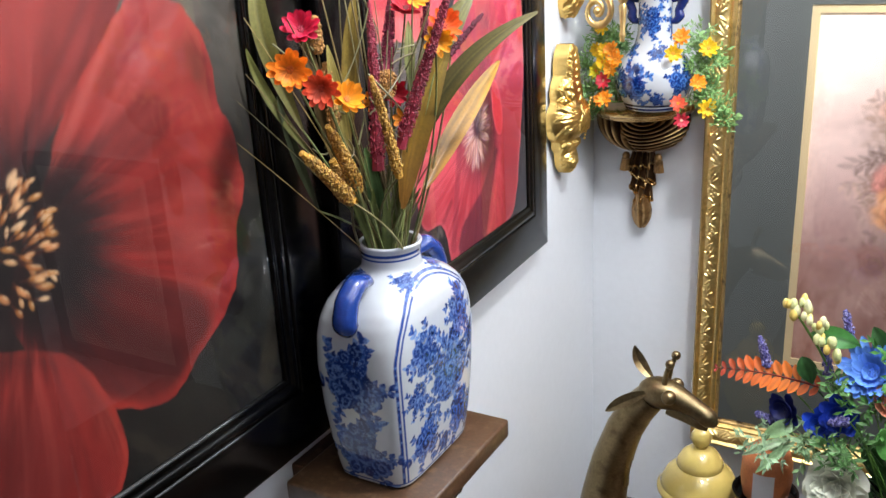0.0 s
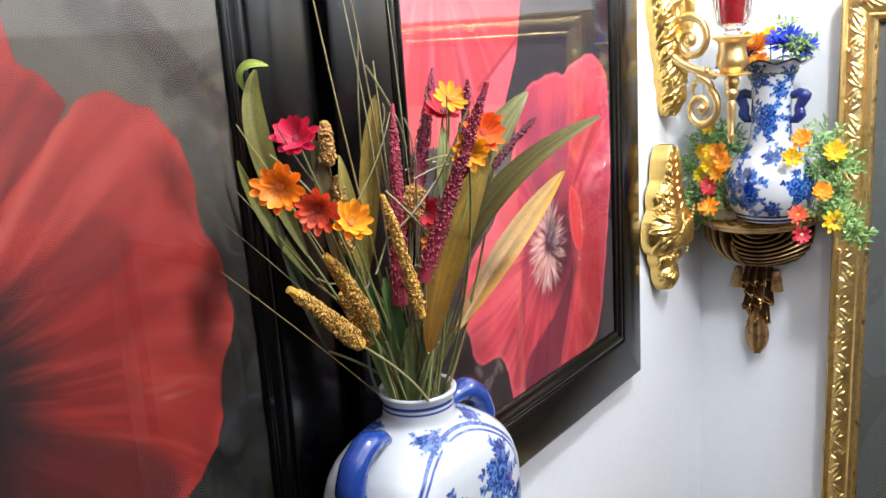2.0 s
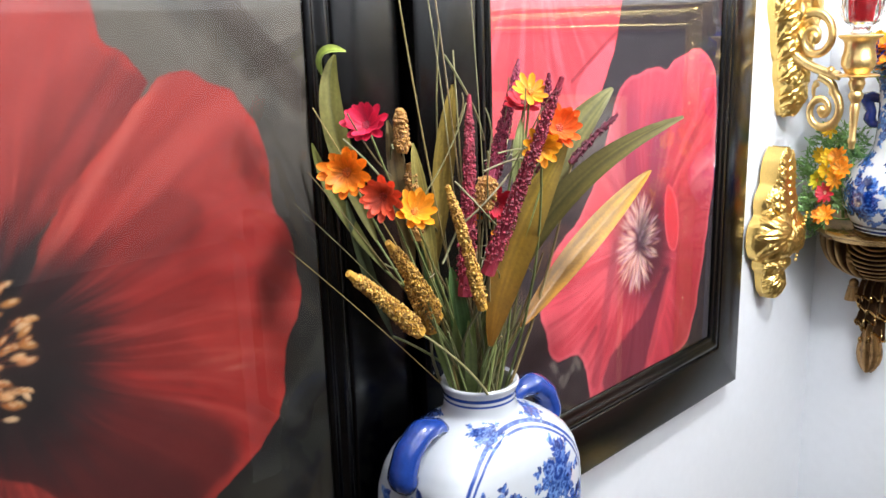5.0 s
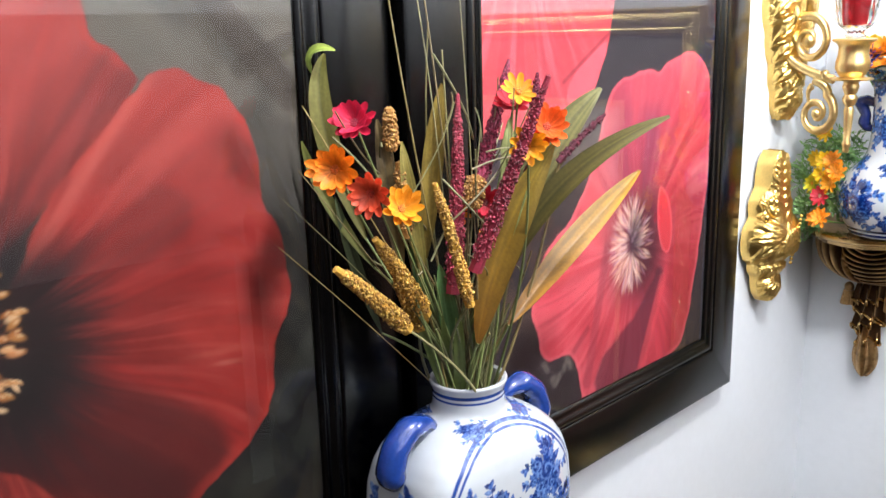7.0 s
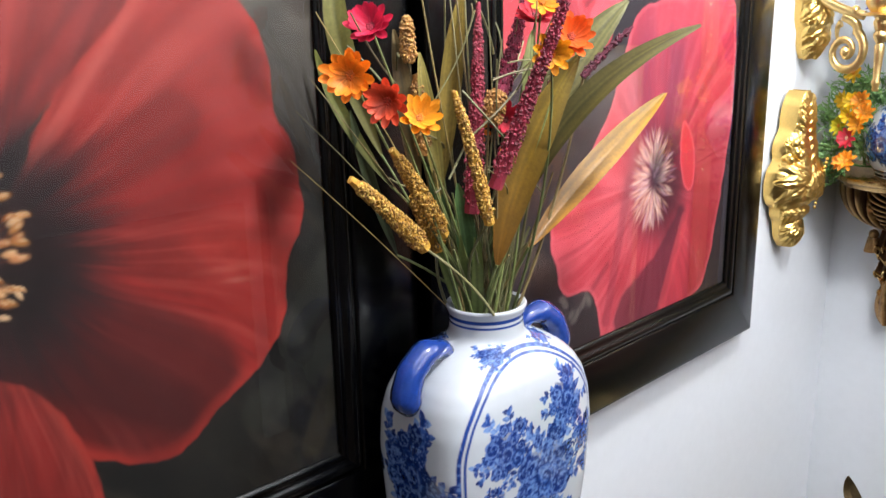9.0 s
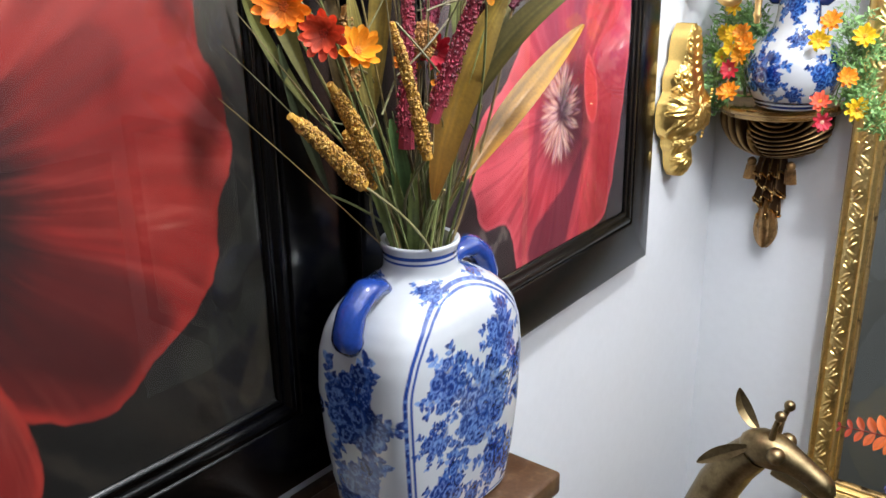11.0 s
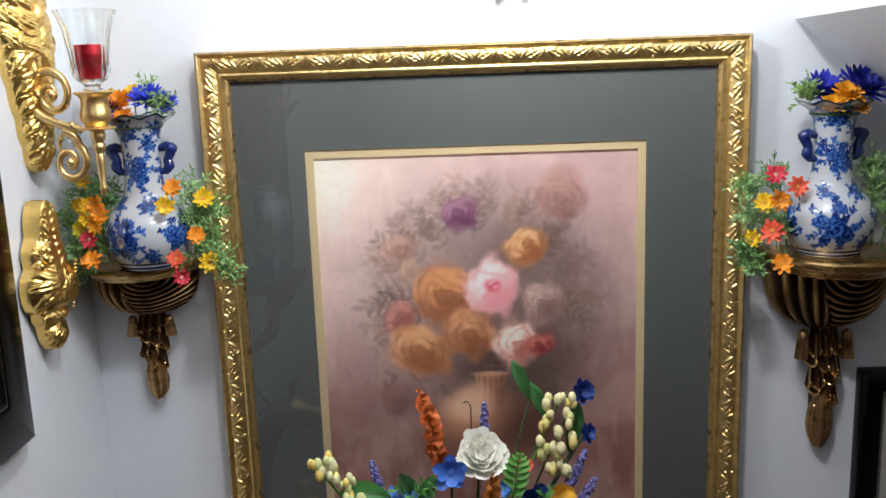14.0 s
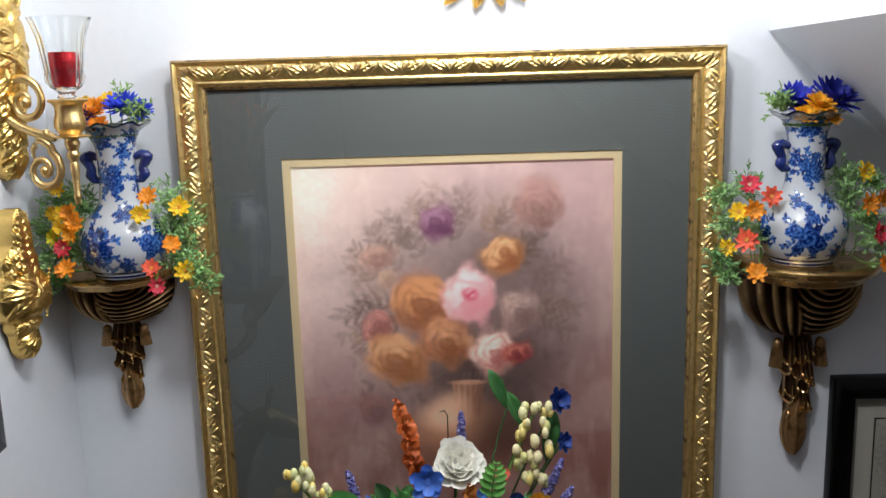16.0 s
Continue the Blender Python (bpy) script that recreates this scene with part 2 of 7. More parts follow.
def single(name, geo, material, label, category, place=None, group="", kind="", smooth=True):
    ob = new(name, geo.mesh(name, material, smooth))
    if place is not None:
        ob.matrix_world = place
    return tagged(ob, label, category, group, kind)


def on_left(y, z, x=-0.44):
    """Local axes on the left wall: u along +y, v up, w out of the wall."""
    return Matrix(((0, 0, 1, x), (1, 0, 0, y), (0, 1, 0, z), (0, 0, 0, 1)))


def on_back(x, z, y=1.485):
    """Local axes on the back wall: u along +x, v up, w out of the wall."""
    return Matrix(((1, 0, 0, x), (0, 0, -1, y), (0, 1, 0, z), (0, 0, 0, 1)))


# ---- painting helpers ----
def sstep(a, b, x):
    t = np.clip((x - a) / (b - a), 0, 1)
    return t * t * (3 - 2 * t)


def vnoise(x, y, seed=0):
    """Value noise on a lattice, 0 to 1."""
    xi, yi = np.floor(x).astype(np.int64), np.floor(y).astype(np.int64)
    fx, fy = x - xi, y - yi
    fx, fy = fx * fx * (3 - 2 * fx), fy * fy * (3 - 2 * fy)

    def h(a, b):
        n = (a * 374761393 + b * 668265263 + seed * 974711) & 0x7FFFFFFF
        n = ((n ^ (n >> 13)) * 1274126177) & 0x7FFFFFFF
        return ((n ^ (n >> 16)) & 0xFFFF) / 65535.0

    return (h(xi, yi) * (1 - fx) + h(xi + 1, yi) * fx) * (1 - fy) + (h(xi, yi + 1) * (1 - fx) + h(xi + 1, yi + 1) * fx) * fy


def fbm(x, y, seed=0, octaves=4):
    total, amp, out = 0.0, 1.0, 0.0
    for k in range(octaves):
        out = out + amp * vnoise(x * 2**k, y * 2**k, seed + k)
        total += amp
        amp *= 0.5
    return out / total


class Art:
    """Paints colours on points of a plane."""

    def __init__(self, u, v, colour=(0, 0, 0)):
        self.u, self.v = np.asarray(u, float), np.asarray(v, float)
        self.c = np.ones(self.u.shape + (3,)) * np.asarray(colour, float)

    def mix(self, mask, colour):
        mask = np.clip(mask, 0, 1)[..., None]
        self.c = self.c * (1 - mask) + np.asarray(colour) * mask
        return self

    def polar(self, cu, cv):
        return np.hypot(self.u - cu, self.v - cv), np.degrees(np.arctan2(self.v - cv, self.u - cu))

    def local(self, cu, cv, angle):
        a = radians(angle)
        du, dv = self.u - cu, self.v - cv
        return du * np.cos(a) + dv * np.sin(a), -du * np.sin(a) + dv * np.cos(a)

    def oval(self, cu, cv, ru, rv, angle=0, soft=0.2):
        p, q = self.local(cu, cv, angle)
        return 1 - sstep(1 - soft, 1 + soft, np.hypot(p / ru, q / rv))

    def leaf(self, cu, cv, length, width, angle, soft=0.2):
        """A pointed leaf from (cu, cv) along angle."""
        p, q = self.local(cu, cv, angle)
        t = np.clip(p / length, 0, 1)
        w = width * np.sin(np.pi * t**0.8) + 1e-9
        return (1 - sstep(1 - soft, 1 + soft, np.abs(q) / w)) * (p > 0) * (p < length)

    def poly(self, points, soft=0.0015, wob=0.0, seed=0, scale=60):
        """Inside of a rounded polygon (1) with a soft, slightly wandering edge, and the distance inwards from its edge."""
        q = np.asarray(points, float)
        for _ in range(2):
            nxt = np.roll(q, -1, axis=0)
            q = np.stack((0.75 * q + 0.25 * nxt, 0.25 * q + 0.75 * nxt), 1).reshape(-1, 2)
        far, inside = np.full(self.u.shape, 9.0), np.zeros(self.u.shape, bool)
        for (u0, v0), (u1, v1) in zip(q, np.roll(q, -1, axis=0)):
            du, dv = u1 - u0, v1 - v0
            t = np.clip(((self.u - u0) * du + (self.v - v0) * dv) / (du * du + dv * dv + 1e-12), 0, 1)
            far = np.minimum(far, np.hypot(self.u - u0 - t * du, self.v - v0 - t * dv))
            inside ^= ((v0 > self.v) != (v1 > self.v)) & (self.u < (u1 - u0) * (self.v - v0) / (v1 - v0 + 1e-12) + u0)
        d = np.where(inside, far, -far)
        if wob:
            d = d + wob * (fbm(self.u * scale, self.v * scale, seed) - 0.5)
        return sstep(-soft, soft, d), d

    def line(self, u0, v0, u1, v1, width):
        du, dv = u1 - u0, v1 - v0
        t = np.clip(((self.u - u0) * du + (self.v - v0) * dv) / (du * du + dv * dv), 0, 1)
        d = np.hypot(self.u - u0 - t * du, self.v - v0 - t * dv)
        return 1 - sstep(width * 0.35, width * 0.65, d)


# ---- structure ----
def slab(name, lo, hi, material):
    return single(name, Geo().box(lo, hi, 0), material, "", "", kind="structure", smooth=False)


tagged(slab("wall_left", (-0.56, -1.9, 0), (-0.44, 1.485, 2.4), WALL), "smooth pale blue-white painted wall with framed prints", "wall")
tagged(slab("wall_back", (-0.56, 1.485, 0), (1.3, 1.6, 2.4), WALL), "smooth pale blue-white painted wall behind the table", "wall")
# front and right walls are unseen additions, dark to dim bounce and reflections
tagged(slab("wall_front", (-0.56, -2.0, 0), (1.3, -1.9, 2.4), ROOM), "unseen dark wall added to close the room and cut bounce light", "wall")
tagged(slab("wall_right", (1.2, -1.9, 0), (1.3, 1.485, 1.056), ROOM), "unseen dark wall added to close the room and cut bounce light", "wall")
tagged(slab("floor", (-0.6, -2.0, -0.1), (1.3, 1.6, 0), FLOOR), "brown wooden floor", "floor")
tagged(slab("ceiling", (-0.6, -2.0, 2.4), (1.3, 1.6, 2.5), CEILING), "white painted ceiling", "ceiling")
soffit = Geo()
ring = [(0.535, 1.644), (0.535, 2.4), (1.3, 2.4), (1.3, 0.968)]
soffit.add([(x, y, z) for y in (-1.9, 1.485) for x, z in ring], [(0, 1, 2, 3), (7, 6, 5, 4), (0, 4, 5, 1), (3, 2, 6, 7), (0, 3, 7, 4), (1, 5, 6, 2)])
single("sloped_soffit", soffit, WALL, "white painted soffit with a sloping underside", "soffit", kind="structure", smooth=False)


# ---- framed pictures ----
def rails(parent, width, height, profile, material, relief=None, step=0.02, name="rail", label=""):
    """Four mitred frame rails round a rectangle whose lower left corner is the origin; profile rows: distance inwards, height off the wall."""
    pr = np.asarray(profile, float)
    corners = [(0, 0), (width, 0), (width, height), (0, height)]
    inward = [(1, 1), (-1, 1), (-1, -1), (1, -1)]
    for k in range(4):
        (ax, ay), (bx, by) = corners[k], corners[(k + 1) % 4]
        ia, ib = inward[k], inward[(k + 1) % 4]
        n = max(2, int(math.hypot(bx - ax, by - ay) / step))
        t = np.linspace(0, 1, n)[:, None]
        d = pr[None, :, 0]
        u = (ax + ia[0] * d) * (1 - t) + (bx + ib[0] * d) * t
        v = (ay + ia[1] * d) * (1 - t) + (by + ib[1] * d) * t
        w = np.broadcast_to(pr[None, :, 1], u.shape).copy()
        if relief is not None:
            s = u if k % 2 == 0 else v
            w = w + relief(s, np.broadcast_to(d, u.shape), k)
        part(name, Geo().grid(np.stack((u, v, w), -1)), material, parent, label)


def sheet(parent, name, u0, v0, u1, v1, w, material, n=(2, 2), art=None, label=""):
    u, v = np.meshgrid(np.linspace(u0, u1, n[0]) if np.ndim(n[0]) == 0 else n[0], np.linspace(v0, v1, n[1]), indexing="ij")
    geo = Geo().grid(np.stack((u, v, np.full(u.shape, w)), -1), None if art is None else art(u, v))
    return part(name, geo, material, parent, label, smooth=False)


def glass_pane(parent, u0, v0, u1, v1, w, material=GLASS):
    ob = sheet(parent, "glass_pane", u0, v0, u1, v1, w, material, label="clear reflecting picture glass")
    ob.visible_shadow = False
    return ob


POPPY_RED, POPPY_PINK, POPPY_DEEP = lin("8f201b"), lin("9c3a36"), lin("641510")


def poppy_large(u, v):
    """One wide red poppy on a smoky dark ground. u is y, v is z."""
    art = Art(u, v, lin("100f0c"))
    art.mix(sstep(0.35, 0.75, fbm(u * 14, v * 10, 3)) * 0.6, lin("2a2822"))
    art.mix(sstep(1.44, 1.60, v) * (0.5 + 0.5 * fbm(u * 22, v * 22, 6)), lin("6a655d"))
    art.mix(sstep(0.5, 0.8, fbm(u * 25 + v * 12, v * 30, 9)) * 0.5, lin("14120e"))
    art.mix(sstep(0.55, 0.75, fbm(u * 60 + v * 40, v * 26, 12)) * 0.3, lin("463f35"))
    for u0, v0, u1, v1, w, c in ((0.60, 1.63, 0.655, 1.565, 0.010, "2e2118"), (0.62, 1.585, 0.66, 1.60, 0.007, "2a2016"), (0.632, 1.35, 0.668, 1.395, 0.012, "3c3d38"), (0.60, 1.30, 0.665, 1.33, 0.014, "2c2d26"), (0.64, 1.26, 0.664, 1.31, 0.010, "3a3426")):
        art.mix(sstep(0, 1, art.line(u0, v0, u1, v1, w * 2)) * 0.6, lin(c))
    r, a = art.polar(0.445, 1.445)
    warm = fbm(a / 15.0, r * 14 + a / 40, 21)
    fine = fbm(a / 4.0 + 2.5 * r * 10, r * 14, 25)
    streak = fbm(a / 1.7 + 0.9 * np.sin(r * 34), r * 9, 61)

    def petal(points, main, seed, wob=0.006):
        m, d = art.poly(points, 0.0012, wob, seed)
        art.mix(m, main)
        art.mix(m * sstep(0.42, 0.72, warm) * 0.65, POPPY_DEEP)
        art.mix(m * sstep(0.42, 0.75, fine) * 0.35, POPPY_PINK)
        art.mix(m * sstep(0.54, 0.78, streak) * 0.25, lin("b5564e"))
        art.mix(m * sstep(0.46, 0.26, streak) * 0.30, lin("581412"))
        art.mix(m * sstep(0.007, 0.0015, d) * 0.55 * sstep(0.35, 0.6, fbm(u * 40, v * 40, seed + 3)), lin("b83a2e"))
        return m, d

    # hind petal above, then the wide one in front, then the lowest
    m, d = petal(((0.554, 1.577), (0.548, 1.589), (0.537, 1.600), (0.5265, 1.603), (0.5245, 1.626), (0.518, 1.70), (0.40, 1.76), (0.28, 1.62), (0.40, 1.43)), lin("923330"), 31, 0.004)
    art.mix(m * sstep(0.05, 0.15, v - 1.45) * 0.35, POPPY_PINK)
    slope = (u - 0.473) * 0.98 - (v - 1.484) * 0.81
    art.mix(m * sstep(-0.034, -0.002, slope) * 0.6, lin("4c1416"))
    art.mix(m * np.exp(-(((slope + 0.030) / 0.005) ** 2)) * 0.5, lin("5a1a1a"))
    m, d = petal(((0.5535, 1.581), (0.564, 1.5855), (0.580, 1.5865), (0.591, 1.577), (0.606, 1.573), (0.614, 1.562), (0.622, 1.548), (0.6285, 1.525), (0.6275, 1.508), (0.6255, 1.497), (0.639, 1.482), (0.644, 1.450), (0.6445, 1.424),
                  (0.631, 1.403), (0.628, 1.384), (0.626, 1.360), (0.609, 1.338), (0.586, 1.320), (0.565, 1.311), (0.548, 1.290), (0.500, 1.297), (0.45, 1.34), (0.42, 1.40), (0.45, 1.45), (0.473, 1.484), (0.490, 1.517), (0.523, 1.550)), POPPY_RED, 41)
    art.mix(m * sstep(1.47, 1.56, v) * 0.5, lin("9c3c38"))
    art.mix(m * sstep(0.012, 0.003, slope) * sstep(-0.004, 0.002, slope) * 0.5, lin("b4584e"))
    for du, dv, ru, rv, ang, c, k in ((0.615, 1.527, 0.024, 0.013, -62, "5e0d06", 1.2), (0.629, 1.452, 0.022, 0.014, 70, "5c0c06", 1.1), (0.566, 1.478, 0.045, 0.012, 12, "701612", 0.5), (0.556, 1.442, 0.030, 0.035, 0, "7a1510", 0.5),
                                   (0.590, 1.416, 0.032, 0.022, 0, "a83a30", 0.5), (0.560, 1.535, 0.040, 0.008, 40, "b0504a", 0.5), (0.588, 1.404, 0.022, 0.0022, -4, "c07a6a", 0.22), (0.594, 1.395, 0.012, 0.0016, -6, "c89080", 0.3), (0.570, 1.360, 0.045, 0.012, 25, "a02a20", 0.5)):
        art.mix(m * art.oval(du, dv, ru, rv, ang, 0.7) * (0.6 + 0.8 * (fbm(u * 90, v * 90, 51) - 0.5)) * k, lin(c))
    for u0, v0, u1, v1, w, k in ((0.470, 1.395, 0.552, 1.338, 0.040, 0.75), (0.470, 1.370, 0.530, 1.315, 0.030, 0.6), (0.500, 1.470, 0.560, 1.500, 0.020, 0.35)):
        t = art.line(u0, v0, u1, v1, w * 2)
        art.mix(m * t * t * k, lin("3c0f10"))
    art.mix(m * sstep(0.012, 0.002, d) * sstep(1.40, 1.33, v) * 0.35, lin("b0342a"))
    m, d = petal(((0.34, 1.41), (0.432, 1.380), (0.468, 1.358), (0.485, 1.316), (0.4935, 1.274), (0.478, 1.243), (0.44, 1.20), (0.34, 1.20)), lin("8a2420"), 47, 0.003)
    art.mix(m * sstep(0.02, 0.06, d) * 0.45, lin("5e1414"))
    art.mix(m * sstep(0.008, 0.001, d) * 0.3, lin("a83c32"))
    heart = np.hypot((u - 0.452) / 0.062, (v - 1.440) / 0.078) + 0.35 * (fine - 0.5) + 0.3 * (streak - 0.5)
    art.mix(sstep(1.30, 0.62, heart) * 0.88, lin("241416"))
    art.mix(sstep(0.85, 0.45, heart) * 0.8, lin("0f0708"))
    rnd = random.Random(5)
    for k in range(64):
        ang, d = rnd.uniform(-115, 95), rnd.random() ** 0.5
        cu, cv = 0.434 + 0.039 * d * math.cos(radians(ang)), 1.447 + 0.048 * d * math.sin(radians(ang))
        lean = ang * 0.7 + rnd.uniform(-30, 30)
        size = rnd.uniform(0.0030, 0.0052)
        art.mix(art.line(cu - 2.2 * size * math.cos(radians(lean)), cv - 2.2 * size * math.sin(radians(lean)), cu, cv, 0.0014) * 0.5, lin("5a2c1c"))
        art.mix(art.oval(cu, cv, size, size * rnd.uniform(0.34, 0.5), lean, 0.5) * 0.75, lin(rnd.choice(("c88a58", "d8a878", "a86a34", "b98042", "e0bc94"))))
        art.mix(art.oval(cu + size * 0.3, cv + size * 0.15, size * 0.5, size * 0.22, lean, 0.5) * 0.35, lin("ecd0aa"))
    return art.c * np.array((0.98, 0.92, 0.86))


def poppy_pair(u, v):
    """Two bright poppies on a violet-grey ground. u is y, v is z."""
    art = Art(u, v, lin("241f22"))
    art.mix(sstep(0.35, 0.7, fbm(u * 12, v * 12, 4)) * 0.6, lin("383036"))
    art.mix(sstep(0.55, 0.8, fbm(u * 30, v * 30, 14)) * 0.3, lin("403f38"))
    m, d = art.poly(((0.79, 1.72), (0.79, 1.50), (0.825, 1.520), (0.869, 1.516), (0.905, 1.508), (0.940, 1.522), (0.958, 1.522), (0.966, 1.540), (0.978, 1.562), (0.989, 1.582), (0.995, 1.604), (1.005, 1.65), (1.0, 1.74)), 0.0012, 0.004, 31)
    r, a = art.polar(0.87, 1.70)
    art.mix(m, lin("b8424a"))
    art.mix(m * sstep(0.42, 0.7, fbm(a / 7, r * 9, 33)) * 0.6, lin("a03340"))
    art.mix(m * sstep(0.5, 0.75, fbm(a / 2.5, r * 9, 35)) * 0.35, lin("d8707a"))
    fold, _ = art.poly(((0.925, 1.556), (0.992, 1.597), (0.985, 1.575), (0.966, 1.542), (0.955, 1.522), (0.938, 1.524)), 0.0012)
    art.mix(m * fold * 0.75, lin("d2606a"))
    art.mix(m * art.line(0.925, 1.558, 0.992, 1.598, 0.004) * 0.7, lin("7c2433"))
    art.mix(m * art.line(0.885, 1.60, 0.925, 1.525, 0.010) * 0.4, lin("8a2c3a"))
    body = ((0.945, 1.44), (0.975, 1.49), (0.988, 1.530), (0.997, 1.549), (1.018, 1.557), (1.054, 1.564), (1.077, 1.557), (1.088, 1.567), (1.112, 1.573), (1.129, 1.577), (1.151, 1.572), (1.170, 1.560), (1.178, 1.535), (1.182, 1.45), (1.172, 1.385), (1.160, 1.33), (1.152, 1.291),
            (1.13, 1.25), (0.96, 1.24), (0.950, 1.283), (0.944, 1.303), (0.926, 1.308), (0.906, 1.308), (0.894, 1.320), (0.889, 1.344), (0.880, 1.363), (0.882, 1.387), (0.902, 1.414))
    m, d = art.poly(body, 0.0012, 0.005, 41)
    r, a = art.polar(1.045, 1.39)
    streak = fbm(a / 2.2 + 0.6 * np.sin(r * 45), r * 8, 47)
    art.mix(m, lin("bd3f4c"))
    art.mix(m * sstep(0.42, 0.7, fbm(a / 15, r * 15, 43)) * 0.6, lin("d4616c"))
    art.mix(m * sstep(0.5, 0.78, fbm(a / 8, r * 9, 45)) * 0.4, lin("9c2638"))
    art.mix(m * sstep(0.52, 0.75, streak) * 0.25, lin("de7a80"))
    art.mix(m * sstep(0.48, 0.28, streak) * 0.30, lin("8e2232"))
    art.mix(m * art.oval(1.045, 1.50, 0.055, 0.07, 0, 0.8) * (0.4 + 0.6 * sstep(0.35, 0.65, fbm(u * 45, v * 9, 49))) * 0.7, lin("84405a"))
    art.mix(m * art.oval(1.075, 1.545, 0.045, 0.020, 0, 0.8) * 0.5, lin("c4525e"))
    art.mix(m * sstep(1.098, 1.112, u) * sstep(1.46, 1.42, v) * 0.5, lin("8c2026"))
    lower, _ = art.poly(((1.088, 1.366), (1.062, 1.330), (1.018, 1.303), (0.985, 1.288), (0.975, 1.25), (1.06, 1.25), (1.078, 1.300), (1.098, 1.350)), 0.004, 0.01, 55)
    art.mix(m * lower * 0.75, lin("5c2034"))
    art.mix(m * art.line(0.995, 1.40, 0.965, 1.27, 0.012) * 0.45, lin("8a2a3e"))
    art.mix(m * art.line(1.06, 1.26, 1.096, 1.345, 0.014) * 0.55, lin("d05058"))
    art.mix(m * art.line(0.94, 1.305, 0.965, 1.325, 0.006) * 0.5, lin("7c2030"))
    art.mix(m * sstep(0.006, 0.001, d) * 0.4, lin("dc7078"))
    art.mix(art.oval(1.045, 1.392, 0.048, 0.058, 0, 0.6) * 0.75, lin("5a2438"))
    art.mix(art.oval(1.062, 1.385, 0.030, 0.045, 0, 0.6) * 0.6, lin("2c0f1a"))
    rnd = random.Random(8)
    for k in range(420):
        ang, d = rnd.uniform(0, 360), rnd.uniform(0.35, 1.0)
        if math.cos(radians(ang)) > 0.5 and rnd.random() < 0.5:
            continue
        cu, cv = 1.036 + 0.034 * d * math.cos(radians(ang)), 1.394 + 0.045 * d * math.sin(radians(ang))
        art.mix(art.oval(cu, cv, 0.0062, 0.0011, math.degrees(math.atan2(math.sin(radians(ang)) * 0.8, math.cos(radians(ang)))) + rnd.uniform(-16, 16), 0.9) * 0.40, lin(rnd.choice(("e8c0a0", "dca890", "e8d4c0", "c8908a", "b890a0"))))
    art.mix(art.oval(1.042, 1.402, 0.011, 0.020, 0, 0.7) * 0.8, lin("40303c"))
    for k in range(14):
        art.mix(art.oval(1.042 + rnd.gauss(0, 0.006), 1.402 + rnd.gauss(0, 0.012), 0.0022, 0.0018, 0, 0.6) * 0.5, lin("8a7078"))
    m, d = art.poly(((1.085, 1.450), (1.104, 1.430), (1.113, 1.398), (1.108, 1.370), (1.092, 1.376), (1.082, 1.405), (1.081, 1.432)), 0.0010, 0.002, 57)
    art.mix(m, lin("c23a42"))
    art.mix(m * sstep(0.0045, 0.001, d) * 0.4, lin("d87078"))
    art.mix(m * sstep(0.5, 0.75, fbm(u * 60, v * 20, 51)) * 0.4, lin("a02430"))
    for k in range(9):
        art.mix(art.oval(0.895 + 0.013 * (k % 4) + 0.004 * (k % 3), 1.284 + 0.006 * (k % 5), 0.005, 0.0035, 40 * k, 0.5) * 0.35, lin("8e877c"))
    return art.c * np.array((1.20, 1.15, 1.2))


def black_frame(name, label, place, size, width, height, scale, art, corner, n, glass, turn=0.0):
    """A print under glass in a wide black lacquered frame; place: its lower left corner; corner: where that lies in the picture's own measure."""
    pic = thing(name, label, "picture", place @ Matrix.Rotation(radians(turn), 4, "Y") @ Matrix.Diagonal((size, size, size, 1)))
    s = scale
    profile = [(0, -0.012), (0, 0.0105), (0.0012, 0.0122), (0.004, 0.0130), (0.03 * s, 0.0151), (0.0575 * s, 0.0172), (0.0590 * s, 0.0168), (0.0600 * s, 0.0150), (0.0612 * s, 0.0150), (0.0625 * s, 0.0172),
               (0.066 * s, 0.0178), (0.069 * s, 0.0165), (0.0705 * s, 0.0150), (0.0735 * s, 0.0150), (0.0745 * s, 0.0162), (0.0765 * s, 0.0162), (0.079 * s, 0.0142), (0.08 * s, 0.010)]
    rails(pic, width, height, profile, BLACK, step=0.1)
    e = 0.079 * s
    sheet(pic, "print", e, e, width - e, height - e, 0.0125, PRINT, n, lambda u, v: art(u + corner[0], v + corner[1]), "printed poppy picture")
    sheet(pic, "backing_board", 0.004, 0.004, width - 0.004, height - 0.004, 0.003, BLACK_SATIN)
    glass_pane(pic, e - 0.002, e - 0.002, width - e + 0.002, height - e + 0.002, 0.0140, glass)
    return pic


fine_part = np.concatenate((np.linspace(0.082, 0.23, 50, endpoint=False), np.linspace(0.23, 0.491, 330)))
black_frame("framed_poppy_print", "print of one large red poppy in a wide black lacquered frame", on_left(0.1746, 1.1757, -0.4252), 0.971, 0.573, 0.72, 1.04, poppy_large, (0.17, 1.163), (fine_part, 480), LARGE_PANE)
black_frame("framed_poppy_print", "print of two bright red poppies in a wide black lacquered frame", on_left(0.7363, 1.1848, -0.4155), 0.984, 0.517, 0.725, 0.99, poppy_pair, (0.743, 1.178), (330, 500), GLASS, 1.85)


